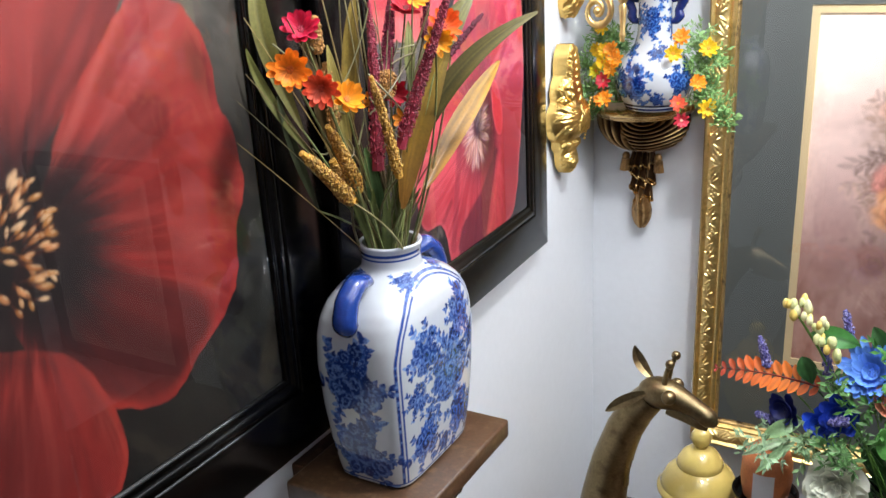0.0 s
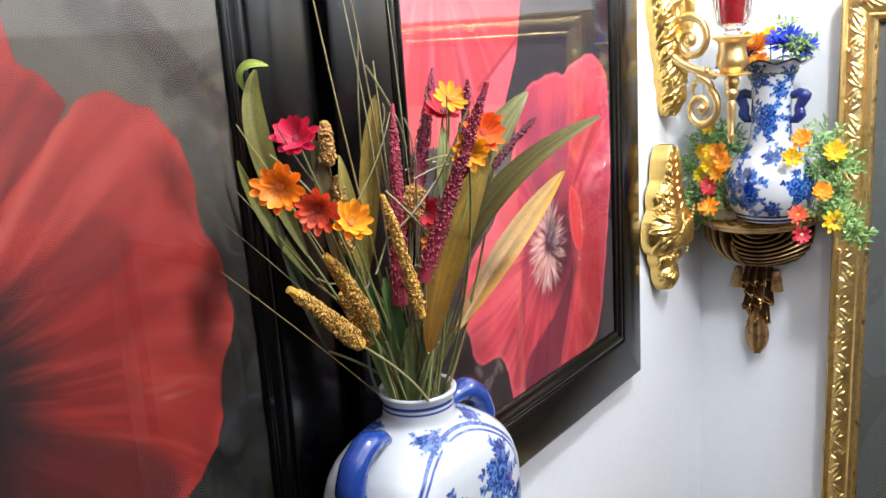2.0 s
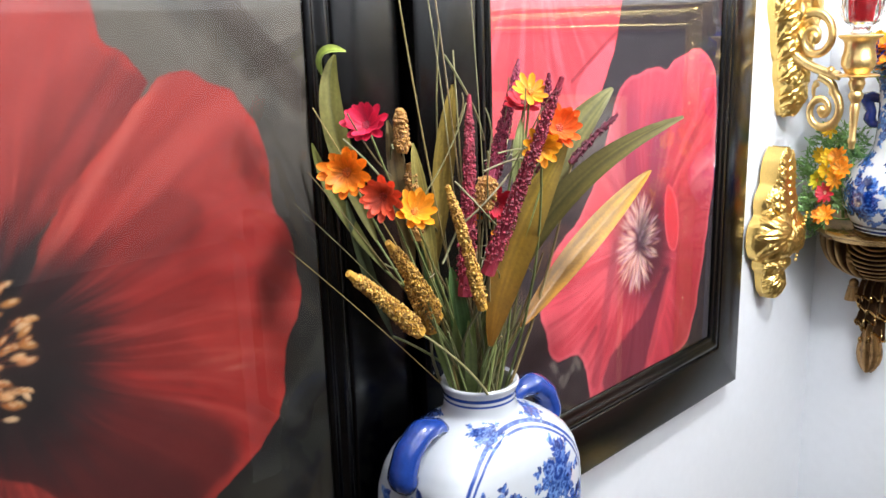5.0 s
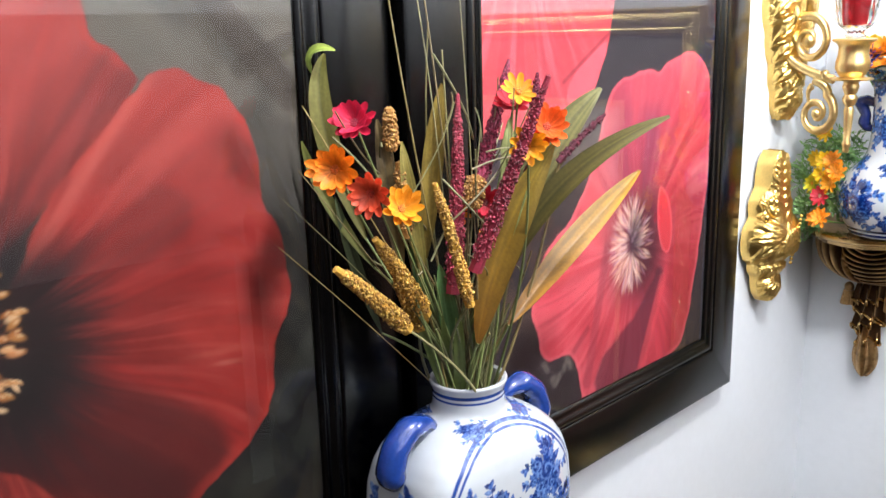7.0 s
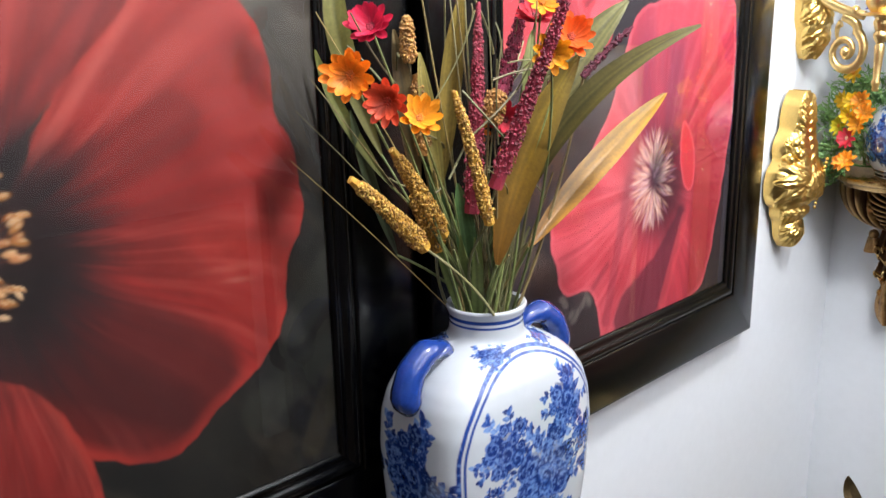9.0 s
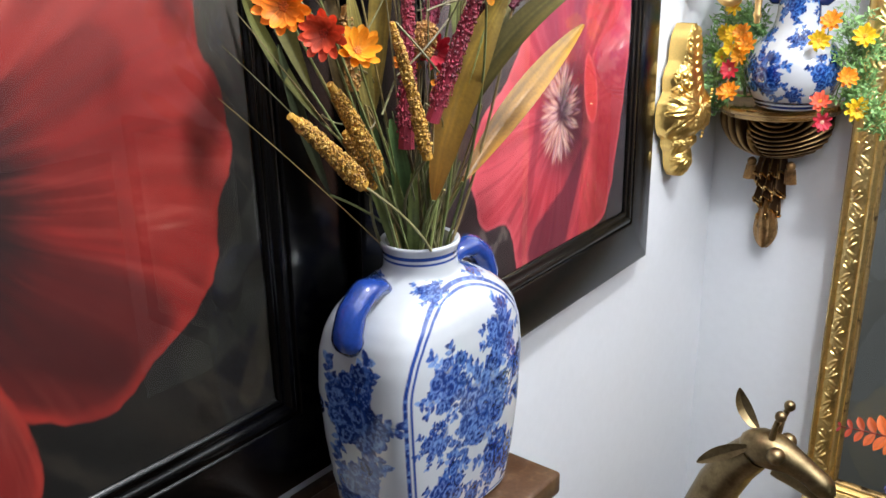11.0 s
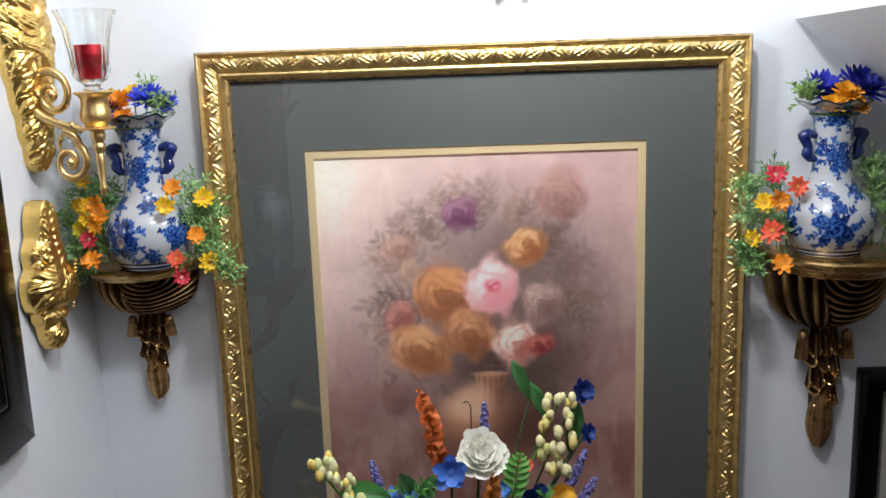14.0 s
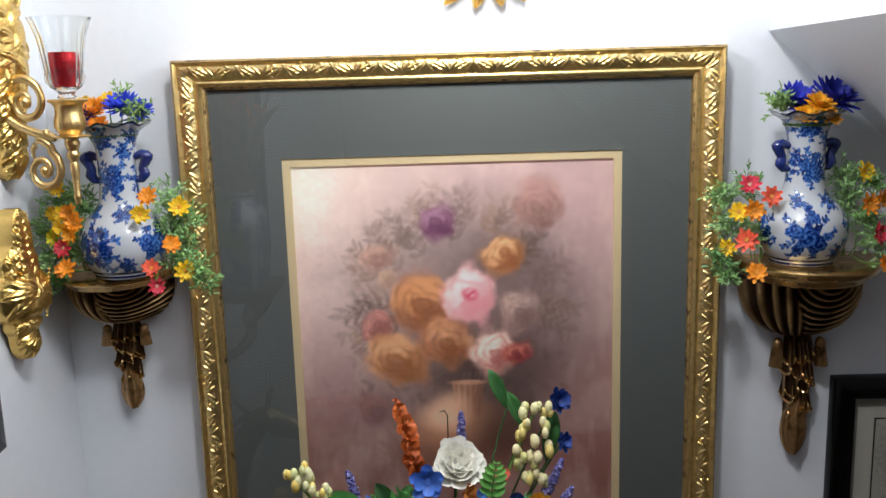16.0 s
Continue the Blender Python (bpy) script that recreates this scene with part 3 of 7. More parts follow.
# ---- the gilt framed flower painting ----
def leaf_relief(s, d, k):
    """Scrolling foliage in low relief on the broad band of the gilt moulding: fans of curled strokes that spring from alternate sides, with small rosettes."""
    t = (d - 0.0075) / 0.019
    q = s / 0.031 + k * 0.37
    p, odd = q - np.floor(q), np.floor(q) % 2
    y = np.where(odd > 0, t, 1 - t)
    x = (p - 0.5) * 0.031 / 0.019
    h = np.zeros_like(q)
    for j, (ang, length) in enumerate(((164, 0.95), (146, 1.0), (124, 0.98), (102, 0.9), (78, 0.9), (56, 0.98), (34, 1.0), (16, 0.95))):
        a = radians(ang)
        du, dv = x - 0.10 * math.cos(a), y - 0.02
        along, across = du * math.cos(a) + dv * math.sin(a), -du * math.sin(a) + dv * math.cos(a)
        across = across - 0.30 * (1 if j < 4 else -1) * np.clip(along / length, 0, 1) ** 2
        e = np.clip(along / length, 0, 1)
        wide = 0.135 * np.sin(np.pi * np.clip(0.08 + 0.9 * e, 0, 1)) ** 0.6
        h = np.maximum(h, (along > 0) * (along < length) * np.clip(1 - (across / wide) ** 2, 0, 1) ** 0.6 * (0.55 + 0.45 * e))
    for cu, cv, r0 in ((0.80, 0.62, 0.17), (-0.80, 0.62, 0.17), (0.0, 0.10, 0.16), (0.62, 0.14, 0.13), (-0.62, 0.14, 0.13)):
        e = np.hypot(x - cu, y - cv) / r0
        h = np.maximum(h, 0.95 * np.clip(1 - e * e, 0, 1) ** 0.6)
    lump = vnoise(s * 420, d * 480, 90 + k)
    inside = sstep(0.0, 0.05, t) * sstep(1.0, 0.95, t)
    return inside * (0.0020 * h * (0.8 + 0.4 * vnoise(s * 90, d * 90, 95 + k)) + 0.0004 * lump - 0.0008)


def bouquet_painting(u, v):
    """A soft old-master bouquet of roses in an urn. u is x, v is z."""
    gu, gv = (u + 0.11) / 0.44, (v - 0.95) / 0.53
    art = Art(u, v, lin("a89496"))
    art.mix(sstep(0.75, 0.0, gu) * sstep(0.3, 1.0, gv) * 0.9, lin("dad2cd"))
    art.mix(sstep(0.3, 0.0, gu) * sstep(0.75, 0.2, gv) * 0.5, lin("a08888"))
    art.mix(sstep(0.66, 0.05, gv) * 0.9, lin("724538"))
    art.mix(sstep(0.45, 1.0, gu) * sstep(0.95, 0.2, gv) * 0.55, lin("7e5650"))
    art.mix(sstep(0.4, 0.75, fbm(u * 7, v * 9, 71)) * 0.25, lin("7c6668"))
    art.mix(sstep(0.4, 0.7, fbm(u * 16 + 4, v * 16, 73)) * 0.18, lin("cbbcb8"))
    art.mix(sstep(0.45, 0.7, fbm(u * 70, v * 22, 75)) * 0.08, lin("e0d4d0"))
    for cu, cv, ru, rv, k, c in ((0.13, 1.285, 0.14, 0.13, 0.7, "5e4e4b"), (0.19, 1.25, 0.10, 0.11, 0.6, "4c3c3a"), (0.10, 1.18, 0.10, 0.06, 0.6, "45332f"), (0.16, 1.17, 0.07, 0.05, 0.75, "33251f"), (0.17, 1.345, 0.06, 0.04, 0.5, "4e4440")):
        art.mix(art.oval(cu, cv, ru, rv, 0, 0.8) * k * (0.75 + 0.5 * (fbm(u * 25, v * 25, 77) - 0.5)), lin(c))
    rnd = random.Random(12)
    # loose leaf sprays: stalks that leave the heart of the bunch, with paired leaves
    for k in range(46):
        ang = rnd.uniform(-25, 205)
        d = rnd.uniform(0.07, 0.12)
        cu, cv = 0.115 + d * math.cos(radians(ang)) * 1.05, 1.285 + d * math.sin(radians(ang)) * 0.95
        heading, shade = ang + rnd.uniform(-35, 35), lin(rnd.choice(("6a5852", "77665f", "5a4a44", "86705e", "604a3e")))
        k1 = rnd.uniform(0.25, 0.6)
        for j in range(5):
            nu, nv = cu + 0.0105 * math.cos(radians(heading)), cv + 0.0105 * math.sin(radians(heading))
            art.mix(art.line(cu, cv, nu, nv, 0.0016) * k1 * 0.7, shade)
            for side in (-48, 48):
                art.mix(art.leaf(nu, nv, rnd.uniform(0.011, 0.026), rnd.uniform(0.0026, 0.0052), heading + side + rnd.uniform(-15, 15), 0.7) * k1 * (1 - 0.09 * j), shade)
            cu, cv, heading = nu, nv, heading + rnd.uniform(-14, 14)
    for k in range(60):
        ang, d = rnd.uniform(150, 400), rnd.uniform(0.07, 0.17)
        cu, cv = 0.11 + d * math.cos(radians(ang)), 1.20 + d * math.sin(radians(ang)) * 0.55
        art.mix(art.leaf(cu, cv, rnd.uniform(0.012, 0.026), rnd.uniform(0.003, 0.005), rnd.uniform(0, 360), 0.9) * rnd.uniform(0.15, 0.4), lin(rnd.choice(("4b3835", "5e4845", "3e302e"))))
    # urn: dark bowl, lit shoulder, fluted neck with a rim
    art.mix(art.oval(0.125, 1.075, 0.100, 0.050, 0, 0.5) * 0.75, lin("6c4430"))
    art.mix(art.oval(0.100, 1.105, 0.050, 0.030, 10, 0.8) * 0.8, lin("b48a6c"))
    art.mix(art.oval(0.088, 1.118, 0.026, 0.018, 0, 0.8) * 0.7, lin("d8bca4"))
    art.mix(art.oval(0.185, 1.09, 0.05, 0.04, 0, 0.8) * 0.7, lin("40261e"))
    neck = (1 - sstep(0.015, 0.020, np.abs(u - 0.124) - 0.12 * np.maximum(v - 1.13, 0))) * sstep(1.112, 1.126, v) * sstep(1.172, 1.164, v)
    art.mix(neck * 0.9, lin("8c6450"))
    art.mix(neck * (0.5 + 0.5 * np.sin(u * 750)) * 0.35 * sstep(0.15, 0.11, u), lin("c8a088"))
    art.mix(neck * sstep(0.124, 0.15, u) * 0.65, lin("54342a"))
    art.mix(art.oval(0.124, 1.168, 0.024, 0.0036, 0, 0.5) * 0.9, lin("b08870"))
    art.mix(art.oval(0.100, 1.128, 0.022, 0.024, 0, 0.7) * 0.7, lin("cfae96"))
    # roses: the paint is dragged, so their rims wander
    wu, wv = u + 0.022 * (fbm(u * 26, v * 26, 80) - 0.5), v + 0.022 * (fbm(u * 26 + 9, v * 26, 83) - 0.5)
    drag = fbm(u * 120 + 20 * v, v * 60, 85)
    for cu, cv, r, main, lit, deep, k in (
                                          (0.003, 1.354, 0.023, "a88a80", "c4a898", "8c6a62", 0.55),
                                          (0.014, 1.32, 0.017, "a89078", "c0aa90", "8a7060", 0.45),
                                          (0.224, 1.42, 0.040, "8e6e66", "a8847a", "74524c", 0.55),
                                          (-0.013, 1.132, 0.026, "7c5a58", "94706c", "644644", 0.5),
                                          (0.0, 1.253, 0.023, "a8706a", "c49088", "84504c", 0.75),
                                          (0.087, 1.404, 0.028, "7a4a6c", "a07c98", "5c3054", 0.85),
                                          (0.201, 1.27, 0.032, "9a807c", "b8a49e", "6c5250", 0.7),
                                          (0.178, 1.352, 0.034, "a87a4c", "d8b080", "86502a", 0.95),
                                          (0.064, 1.284, 0.049, "a0704e", "cc9a66", "80502e", 0.95),
                                          (0.094, 1.229, 0.043, "9c6a48", "c0946c", "7c4c28", 0.95),
                                          (0.025, 1.205, 0.045, "a87a54", "d4aa80", "84562a", 0.97),
                                          (0.13, 1.298, 0.042, "d4a2a8", "f2d8da", "c08490", 1.0),
                                          (0.162, 1.214, 0.035, "c49c94", "ecd8d0", "94504a", 0.95),
                                          (0.193, 1.209, 0.023, "94403c", "b46a5e", "6a2424", 0.9)):
        brush = Art(wu, wv)
        brush.c = art.c
        r0, _ = brush.polar(cu, cv)
        base = (1 - sstep(0.60, 1.15, r0 / r + 0.55 * (fbm(u * 48, v * 48, 87) - 0.5))) * k
        brush.mix(base * 0.95, lin(main))
        brush.mix(brush.oval(cu + r * 0.40, cv - r * 0.50, r * 0.75, r * 0.5, -40, 0.8) * base * 0.6, lin(deep))
        brush.mix(brush.oval(cu - r * 0.25, cv + r * 0.35, r * 0.6, r * 0.4, 30, 0.9) * base * 0.55, lin(lit))
        for ring, n in ((0.88, 11), (0.62, 9), (0.36, 6)):
            for j in range(n):
                ang = 360 * j / n + rnd.uniform(-22, 22)
                d = r * ring * rnd.uniform(0.85, 1.05)
                pu, pv = cu + d * math.cos(radians(ang)), cv + d * math.sin(radians(ang)) * 0.92
                glow = 0.5 + 0.5 * math.cos(radians(ang - 115)) + rnd.uniform(-0.35, 0.35)
                petal = brush.oval(pu, pv, r * rnd.uniform(0.24, 0.34), r * rnd.uniform(0.10, 0.16), ang + 90 + rnd.uniform(-25, 25), 0.5)
                brush.mix(petal * base * (0.55 + 0.5 * (drag - 0.5)) * (0.85 if glow > 0.55 else 0.6), lin(lit if glow > 0.55 else (main if glow > 0.3 else deep)))
                inner = brush.oval(pu - 0.16 * r * math.cos(radians(ang)), pv - 0.16 * r * math.sin(radians(ang)), r * 0.24, r * 0.045, ang + 90, 0.8)
                brush.mix(inner * base * 0.45, lin(deep))
        brush.mix(brush.oval(cu, cv, r * 0.2, r * 0.17, 0, 0.8) * 0.5 * k, lin(deep))
        art.c = brush.c
    art.mix(art.oval(0.130, 1.297, 0.010, 0.009, 0, 0.6) * 0.85, lin("b43c5c"))
    for pu, pv in ((0.127, 1.300), (0.134, 1.295), (0.131, 1.303)):
        art.mix(art.oval(pu, pv, 0.0038, 0.0022, 30, 0.6) * 0.7, lin("e4a0b2"))
    weave = fbm(u * 160, v * 160, 91, 2)
    art.c = np.clip(art.c * (0.93 + 0.14 * weave)[..., None] * np.array((1.78, 1.61, 1.51)), 0, 0.95)
    art.c = 0.91 * art.c + 0.09 * art.c.mean(-1, keepdims=True)
    return art.c


gilt = thing("framed_flower_painting", "flower bouquet painting with grey-green mat in an ornate gilt frame", "picture", on_back(-0.254, 0.787))
GW, GH = 0.724, 0.840
band = [(0.0075 + 0.019 * k / 26, 0.0345 + 0.0030 * math.sin(math.pi * k / 26) - 0.005 * k / 26) for k in range(27)]
rails(gilt, GW, GH, [(0, 0.002), (0, 0.036), (0.0008, 0.0385), (0.0022, 0.0400)], WORN_GILT, step=0.05, name="outer_edge", label="chipped dark edge of the gilt moulding")
rails(gilt, GW, GH, [(0.0022, 0.0400), (0.0034, 0.0402), (0.005, 0.039), (0.0065, 0.0355)] + band + [(0.0275, 0.0275), (0.029, 0.0285), (0.031, 0.0285), (0.0325, 0.026), (0.034, 0.0225), (0.0355, 0.0222)],
      GOLD, leaf_relief, 0.0009, label="carved gilt moulding with scrolling leaves")
rails(gilt, GW, GH, [(0.0355, 0.0222), (0.0375, 0.0215), (0.0388, 0.0185), (0.0395, 0.013)], WORN_GILT, step=0.05, name="sight_edge", label="worn brown sight edge of the gilt moulding")
mu0, mv0, mu1, mv1 = 0.133, 0.158, 0.594, 0.706
mat_board = Geo()
for lo, hi in (((0.038, 0.038, 0.006), (mu0, GH - 0.038, 0.0135)), ((mu1, 0.038, 0.006), (GW - 0.038, GH - 0.038, 0.0135)), ((mu0, 0.038, 0.006), (mu1, mv0, 0.0135)), ((mu0, mv1, 0.006), (mu1, GH - 0.038, 0.0135))):
    mat_board.box(lo, hi, 0)
part("mat_board", mat_board, MAT_GREY, gilt, "grey-green mat board", smooth=False)
fillet = Geo()
for lo, hi in (((mu0, mv0, 0.006), (mu0 + 0.011, mv1, 0.0115)), ((mu1 - 0.011, mv0, 0.006), (mu1, mv1, 0.0115)), ((mu0 + 0.011, mv0, 0.006), (mu1 - 0.011, mv0 + 0.011, 0.0115)), ((mu0 + 0.011, mv1 - 0.011, 0.006), (mu1 - 0.011, mv1, 0.0115))):
    fillet.box(lo, hi, 0)
part("inner_mat", fillet, MAT_CREAM, gilt, "narrow cream inner mat", smooth=False)
sheet(gilt, "painting", mu0 + 0.010, mv0 + 0.010, mu1 - 0.010, mv1 - 0.010, 0.008, PRINT, (400, 470), lambda u, v: bouquet_painting(u - 0.254, v + 0.787), "soft painted bouquet of roses in an urn")
sheet(gilt, "backing_board", 0.003, 0.003, GW - 0.003, GH - 0.003, 0.003, BLACK_SATIN)
glass_pane(gilt, 0.0385, 0.0385, GW - 0.0385, GH - 0.0385, 0.0155)

third = thing("framed_print", "black framed print with a wide cream mat, partly in view", "picture", on_back(0.641, 0.62))
rails(third, 0.45, 0.543, [(0, 0.002), (0, 0.02), (0.002, 0.022), (0.028, 0.022), (0.031, 0.02), (0.033, 0.012)], BLACK, step=0.1)
sheet(third, "mat_board", 0.03, 0.03, 0.42, 0.513, 0.0105, surface("ivory_mat", (0.55, 0.52, 0.46), 0.8, vary=0.05, scale=20, fine=400))
sheet(third, "inner_line", 0.063, 0.063, 0.387, 0.48, 0.0112, BLACK_SATIN)
sheet(third, "print", 0.065, 0.065, 0.385, 0.478, 0.0118, surface("faded_print", (0.42, 0.40, 0.35), 0.8, vary=0.3, scale=15, fine=200))
sheet(third, "backing_board", 0.003, 0.003, 0.447, 0.54, 0.003, BLACK_SATIN)
glass_pane(third, 0.031, 0.031, 0.419, 0.512, 0.0135)


# ---- blue and white porcelain ----
BLUES = [lin(c) for c in ("14275f", "1e3a7e", "345698", "6c8abf", "adc0de")]


def bloom(art, cu, cv, r, keep, rnd):
    """One transfer-printed flower: curling rows of petals, dark gaps, ragged edge."""
    d, a = art.polar(cu, cv)
    rel = d / r
    n = rnd.choice((5, 6, 7))
    ph = rnd.uniform(0, 360)
    edge = 0.84 + 0.16 * np.abs(np.sin(np.radians(a * n / 2 + ph)))
    m = (1 - sstep(0.92, 1.04, rel / edge)) * keep
    art.mix(m, BLUES[rnd.choice((1, 1, 2))])
    wav = fbm(art.u / r * 1.8 + ph, art.v / r * 1.8, 5)
    rows = 0.5 + 0.5 * np.sin(rel * 10 + 5.0 * wav + np.radians(a))
    art.mix(m * sstep(0.6, 0.95, rows) * 0.55, BLUES[3])
    art.mix(m * sstep(0.35, 0.08, rows) * 0.7, BLUES[0])
    art.mix(m * sstep(0.3, 0.1, rel) * 0.7, BLUES[0])


def sprig(art, cu, cv, length, angle, keep, rnd, shade=1):
    """A curved stalk with leaves and a bud."""
    a = angle
    u, v = cu, cv
    for k in range(4):
        nu, nv = u + length / 4 * math.cos(radians(a)), v + length / 4 * math.sin(radians(a))
        art.mix(art.line(u, v, nu, nv, length * 0.035) * keep * 0.9, BLUES[shade])
        for side in (-55, 55):
            art.mix(art.leaf(nu, nv, length * rnd.uniform(0.24, 0.38), length * 0.095, a + side + rnd.uniform(-15, 15), 0.25) * keep * 0.95, BLUES[rnd.choice((0, 1, 2, 3))])
        u, v = nu, nv
        a += rnd.uniform(-24, 24)
    art.mix(art.oval(u, v, length * 0.13, length * 0.10, a, 0.3) * keep, BLUES[rnd.choice((1, 2))])


def bunch(whole, cu, cv, s, keep, seed, tilt=0.0, dense=0.0):
    """A printed bunch of flowers about 2 s high: sprigs, broad leaves, roses and a tulip."""
    rnd = random.Random(seed)
    pick = np.nonzero((keep > 0) & (np.hypot(whole.u - cu, whole.v - cv) < 2.0 * s))
    if not len(pick[0]):
        return
    art = Art(whole.u[pick], whole.v[pick])
    art.c, near = whole.c[pick], 1.0
    if dense:
        d, a = art.polar(cu, cv)
        ragged = 0.52 + 0.12 * np.sin(np.radians(a * 5 + 37 * seed)) + 0.5 * (fbm(art.u / s * 3 + seed, art.v / s * 3, seed) - 0.5)
        art.mix(sstep(0.06, -0.02, d / s - ragged) * dense, BLUES[0])
    for k in range(7):
        ang = tilt + 90 + (k - 3) * 50 + rnd.uniform(-12, 12)
        sprig(art, cu + 0.3 * s * math.cos(radians(ang)), cv + 0.3 * s * math.sin(radians(ang)), s * rnd.uniform(0.55, 0.78), ang, near, rnd, rnd.choice((1, 2, 2)))
    for k in range(8):
        ang = tilt + 45 * k + rnd.uniform(-18, 18)
        art.mix(art.leaf(cu, cv, s * rnd.uniform(0.58, 0.82), s * 0.15, ang, 0.15) * near, BLUES[rnd.choice((0, 1, 1, 2))])
    tu, tv = cu + 0.66 * s * math.cos(radians(tilt + 70)), cv + 0.66 * s * math.sin(radians(tilt + 70))
    art.mix(art.line(cu, cv, tu, tv, s * 0.03) * near, BLUES[0])
    for da, c in ((-34, 1), (34, 1), (-14, 2), (14, 0)):
        art.mix(art.leaf(tu, tv - 0.14 * s, s * 0.40, s * 0.15, tilt + 82 + da, 0.12) * near, BLUES[c])
    for k in range(4):
        ang, d = k * 90 + rnd.uniform(-25, 25), s * rnd.uniform(0.5, 0.7)
        bloom(art, cu + d * math.cos(radians(ang)), cv + d * math.sin(radians(ang)), s * rnd.uniform(0.13, 0.19), near, rnd)
    bloom(art, cu + 0.02 * s, cv - 0.08 * s, 0.40 * s, near, rnd)
    bloom(art, cu + 0.40 * s, cv - 0.34 * s, 0.27 * s, near, rnd)
    bloom(art, cu - 0.40 * s, cv + 0.20 * s, 0.27 * s, near, rnd)
    bloom(art, cu - 0.28 * s, cv - 0.48 * s, 0.22 * s, near, rnd)
    inked = 1 - np.clip((art.c[..., 0] - 0.12) / 0.26, 0, 1)
    grain = fbm(art.u * 480, art.v * 480, seed)
    art.mix(inked * sstep(0.52, 0.72, grain) * 0.5, BLUES[3])
    art.mix(inked * sstep(0.46, 0.28, grain) * 0.6, BLUES[0])
    whole.c[pick] = art.c


def superellipse(a, b, n, count):
    fine = np.linspace(0, 2 * np.pi, 20001)
    m = float(np.max(n))
    px, py = (float(np.max(h)) * np.sign(f) * np.abs(f) ** (2 / m) for h, f in ((a, np.cos(fine)), (b, np.sin(fine))))
    run = np.r_[0, np.cumsum(np.hypot(np.diff(px), np.diff(py)))]
    t = np.interp(np.linspace(0, run[-1], count, endpoint=False), run, fine)[:, None]
    c, s = np.cos(t), np.sin(t)
    return a * np.sign(c) * np.abs(c) ** (2 / n), b * np.sign(s) * np.abs(s) ** (2 / n)


def big_vase():
    """A flask vase with tablet sides, square in plan, on its own foot; x is its thin way."""
    vase = thing("porcelain_vase", "blue and white floral porcelain flask vase on the wooden shelf", "vase", pose(-0.350, 0.739, 1.153) @ Matrix.Diagonal((1.02, 1.04, 1.035, 1)))
    z = [0.0, 0.0015, 0.004, 0.03, 0.07, 0.11, 0.135, 0.15, 0.160, 0.168, 0.174, 0.178, 0.181, 0.185, 0.193, 0.198, 0.2015, 0.2035, 0.204, 0.203]
    a = [0.034, 0.0365, 0.038, 0.0415, 0.0445, 0.0465, 0.0465, 0.0455, 0.0430, 0.0385, 0.0340, 0.0300, 0.0262, 0.0256, 0.0252, 0.0258, 0.0275, 0.0275, 0.0262, 0.0235]
    b = [0.056, 0.0585, 0.060, 0.0645, 0.0690, 0.0715, 0.0705, 0.0670, 0.0615, 0.0540, 0.0450, 0.0370, 0.0292, 0.0258, 0.0252, 0.0258, 0.0275, 0.0275, 0.0262, 0.0235]
    n = [5.5] * 5 + [5.2, 4.6, 4.0, 3.6, 3.2, 2.8, 2.5, 2.2] + [2.0] * 7
    s = np.array([0, 2, 4, 20, 44, 68, 86, 98, 108, 116, 122, 127, 131, 136, 144, 150, 155, 159, 162, 165.0])
    fine = np.linspace(0, 165, 380)
    soft = np.hanning(23) / np.hanning(23).sum()
    zz, aa, bb, nn = (np.r_[(w := np.interp(fine, s, q))[:11], np.convolve(w, soft, "valid"), w[-11:]][None] for q in (z, a, b, n))
    x, y = superellipse(aa, bb, nn, 640)
    zf = np.broadcast_to(zz, x.shape)
    wide = np.abs(x) / aa > np.abs(y) / bb
    body = zf < 0.178
    art = Art(y * np.sign(x), zf, (0.43, 0.45, 0.475))
    keep = (wide & body).astype(float)
    # double line round each tablet side
    bb_full = np.broadcast_to(bb, x.shape)
    arch = np.where(zf < 0.112, 0.905 * bb_full - np.abs(y), (1 - np.hypot(np.abs(y) / 0.0645, (zf - 0.112) / 0.067)) * 0.0645)
    for cu, cv, sc, seed, tilt in ((0.010, 0.090, 0.042, 3, 0), (0.030, 0.139, 0.024, 4, 10), (-0.029, 0.120, 0.027, 5, -20), (0.050, 0.104, 0.018, 9, 0), (-0.041, 0.082, 0.018, 8, 0), (-0.028, 0.036, 0.027, 6, 0), (0.032, 0.034, 0.028, 7, 10), (0.002, 0.017, 0.012, 27, 0)):
        bunch(art, cu, cv, sc, keep, seed, tilt, 0.5)
    front = (np.abs(x) / aa > 0.72) & (zf < 0.181)
    for off, w in ((0.0006, 0.0007), (0.0040, 0.0004)):
        art.mix((1 - sstep(w, w + 0.0008, np.abs(arch - off))) * front * (zf > 0.006), BLUES[1])
    side = Art(x * -np.sign(y), zf)
    side.c = art.c
    keep2 = ((~wide) & body).astype(float)
    bunch(side, 0.001, 0.104, 0.041, keep2, 13, 5, 0.95)
    bunch(side, 0.001, 0.036, 0.040, keep2, 13, 5, 0.95)
    corner = Art((np.abs(x) - np.abs(y)) * 0.707 * -np.sign(x * y), (zf - 0.1745) * 0.7 - np.hypot(x, y))
    corner.c = side.c
    shoulder = ((zf > 0.15) & (zf < 0.183)).astype(float)
    bunch(corner, 0.003, -0.0325, 0.0130, shoulder, 16, 0, 0.9)
    c = corner.c
    ring_art = Art(zf, zf)
    ring_art.c = c
    for h, w in ((0.1965, 0.0011), (0.1925, 0.0006), (0.0055, 0.0005)):
        ring_art.mix(1 - sstep(w, w + 0.0004, np.abs(zf - h)), BLUES[1])
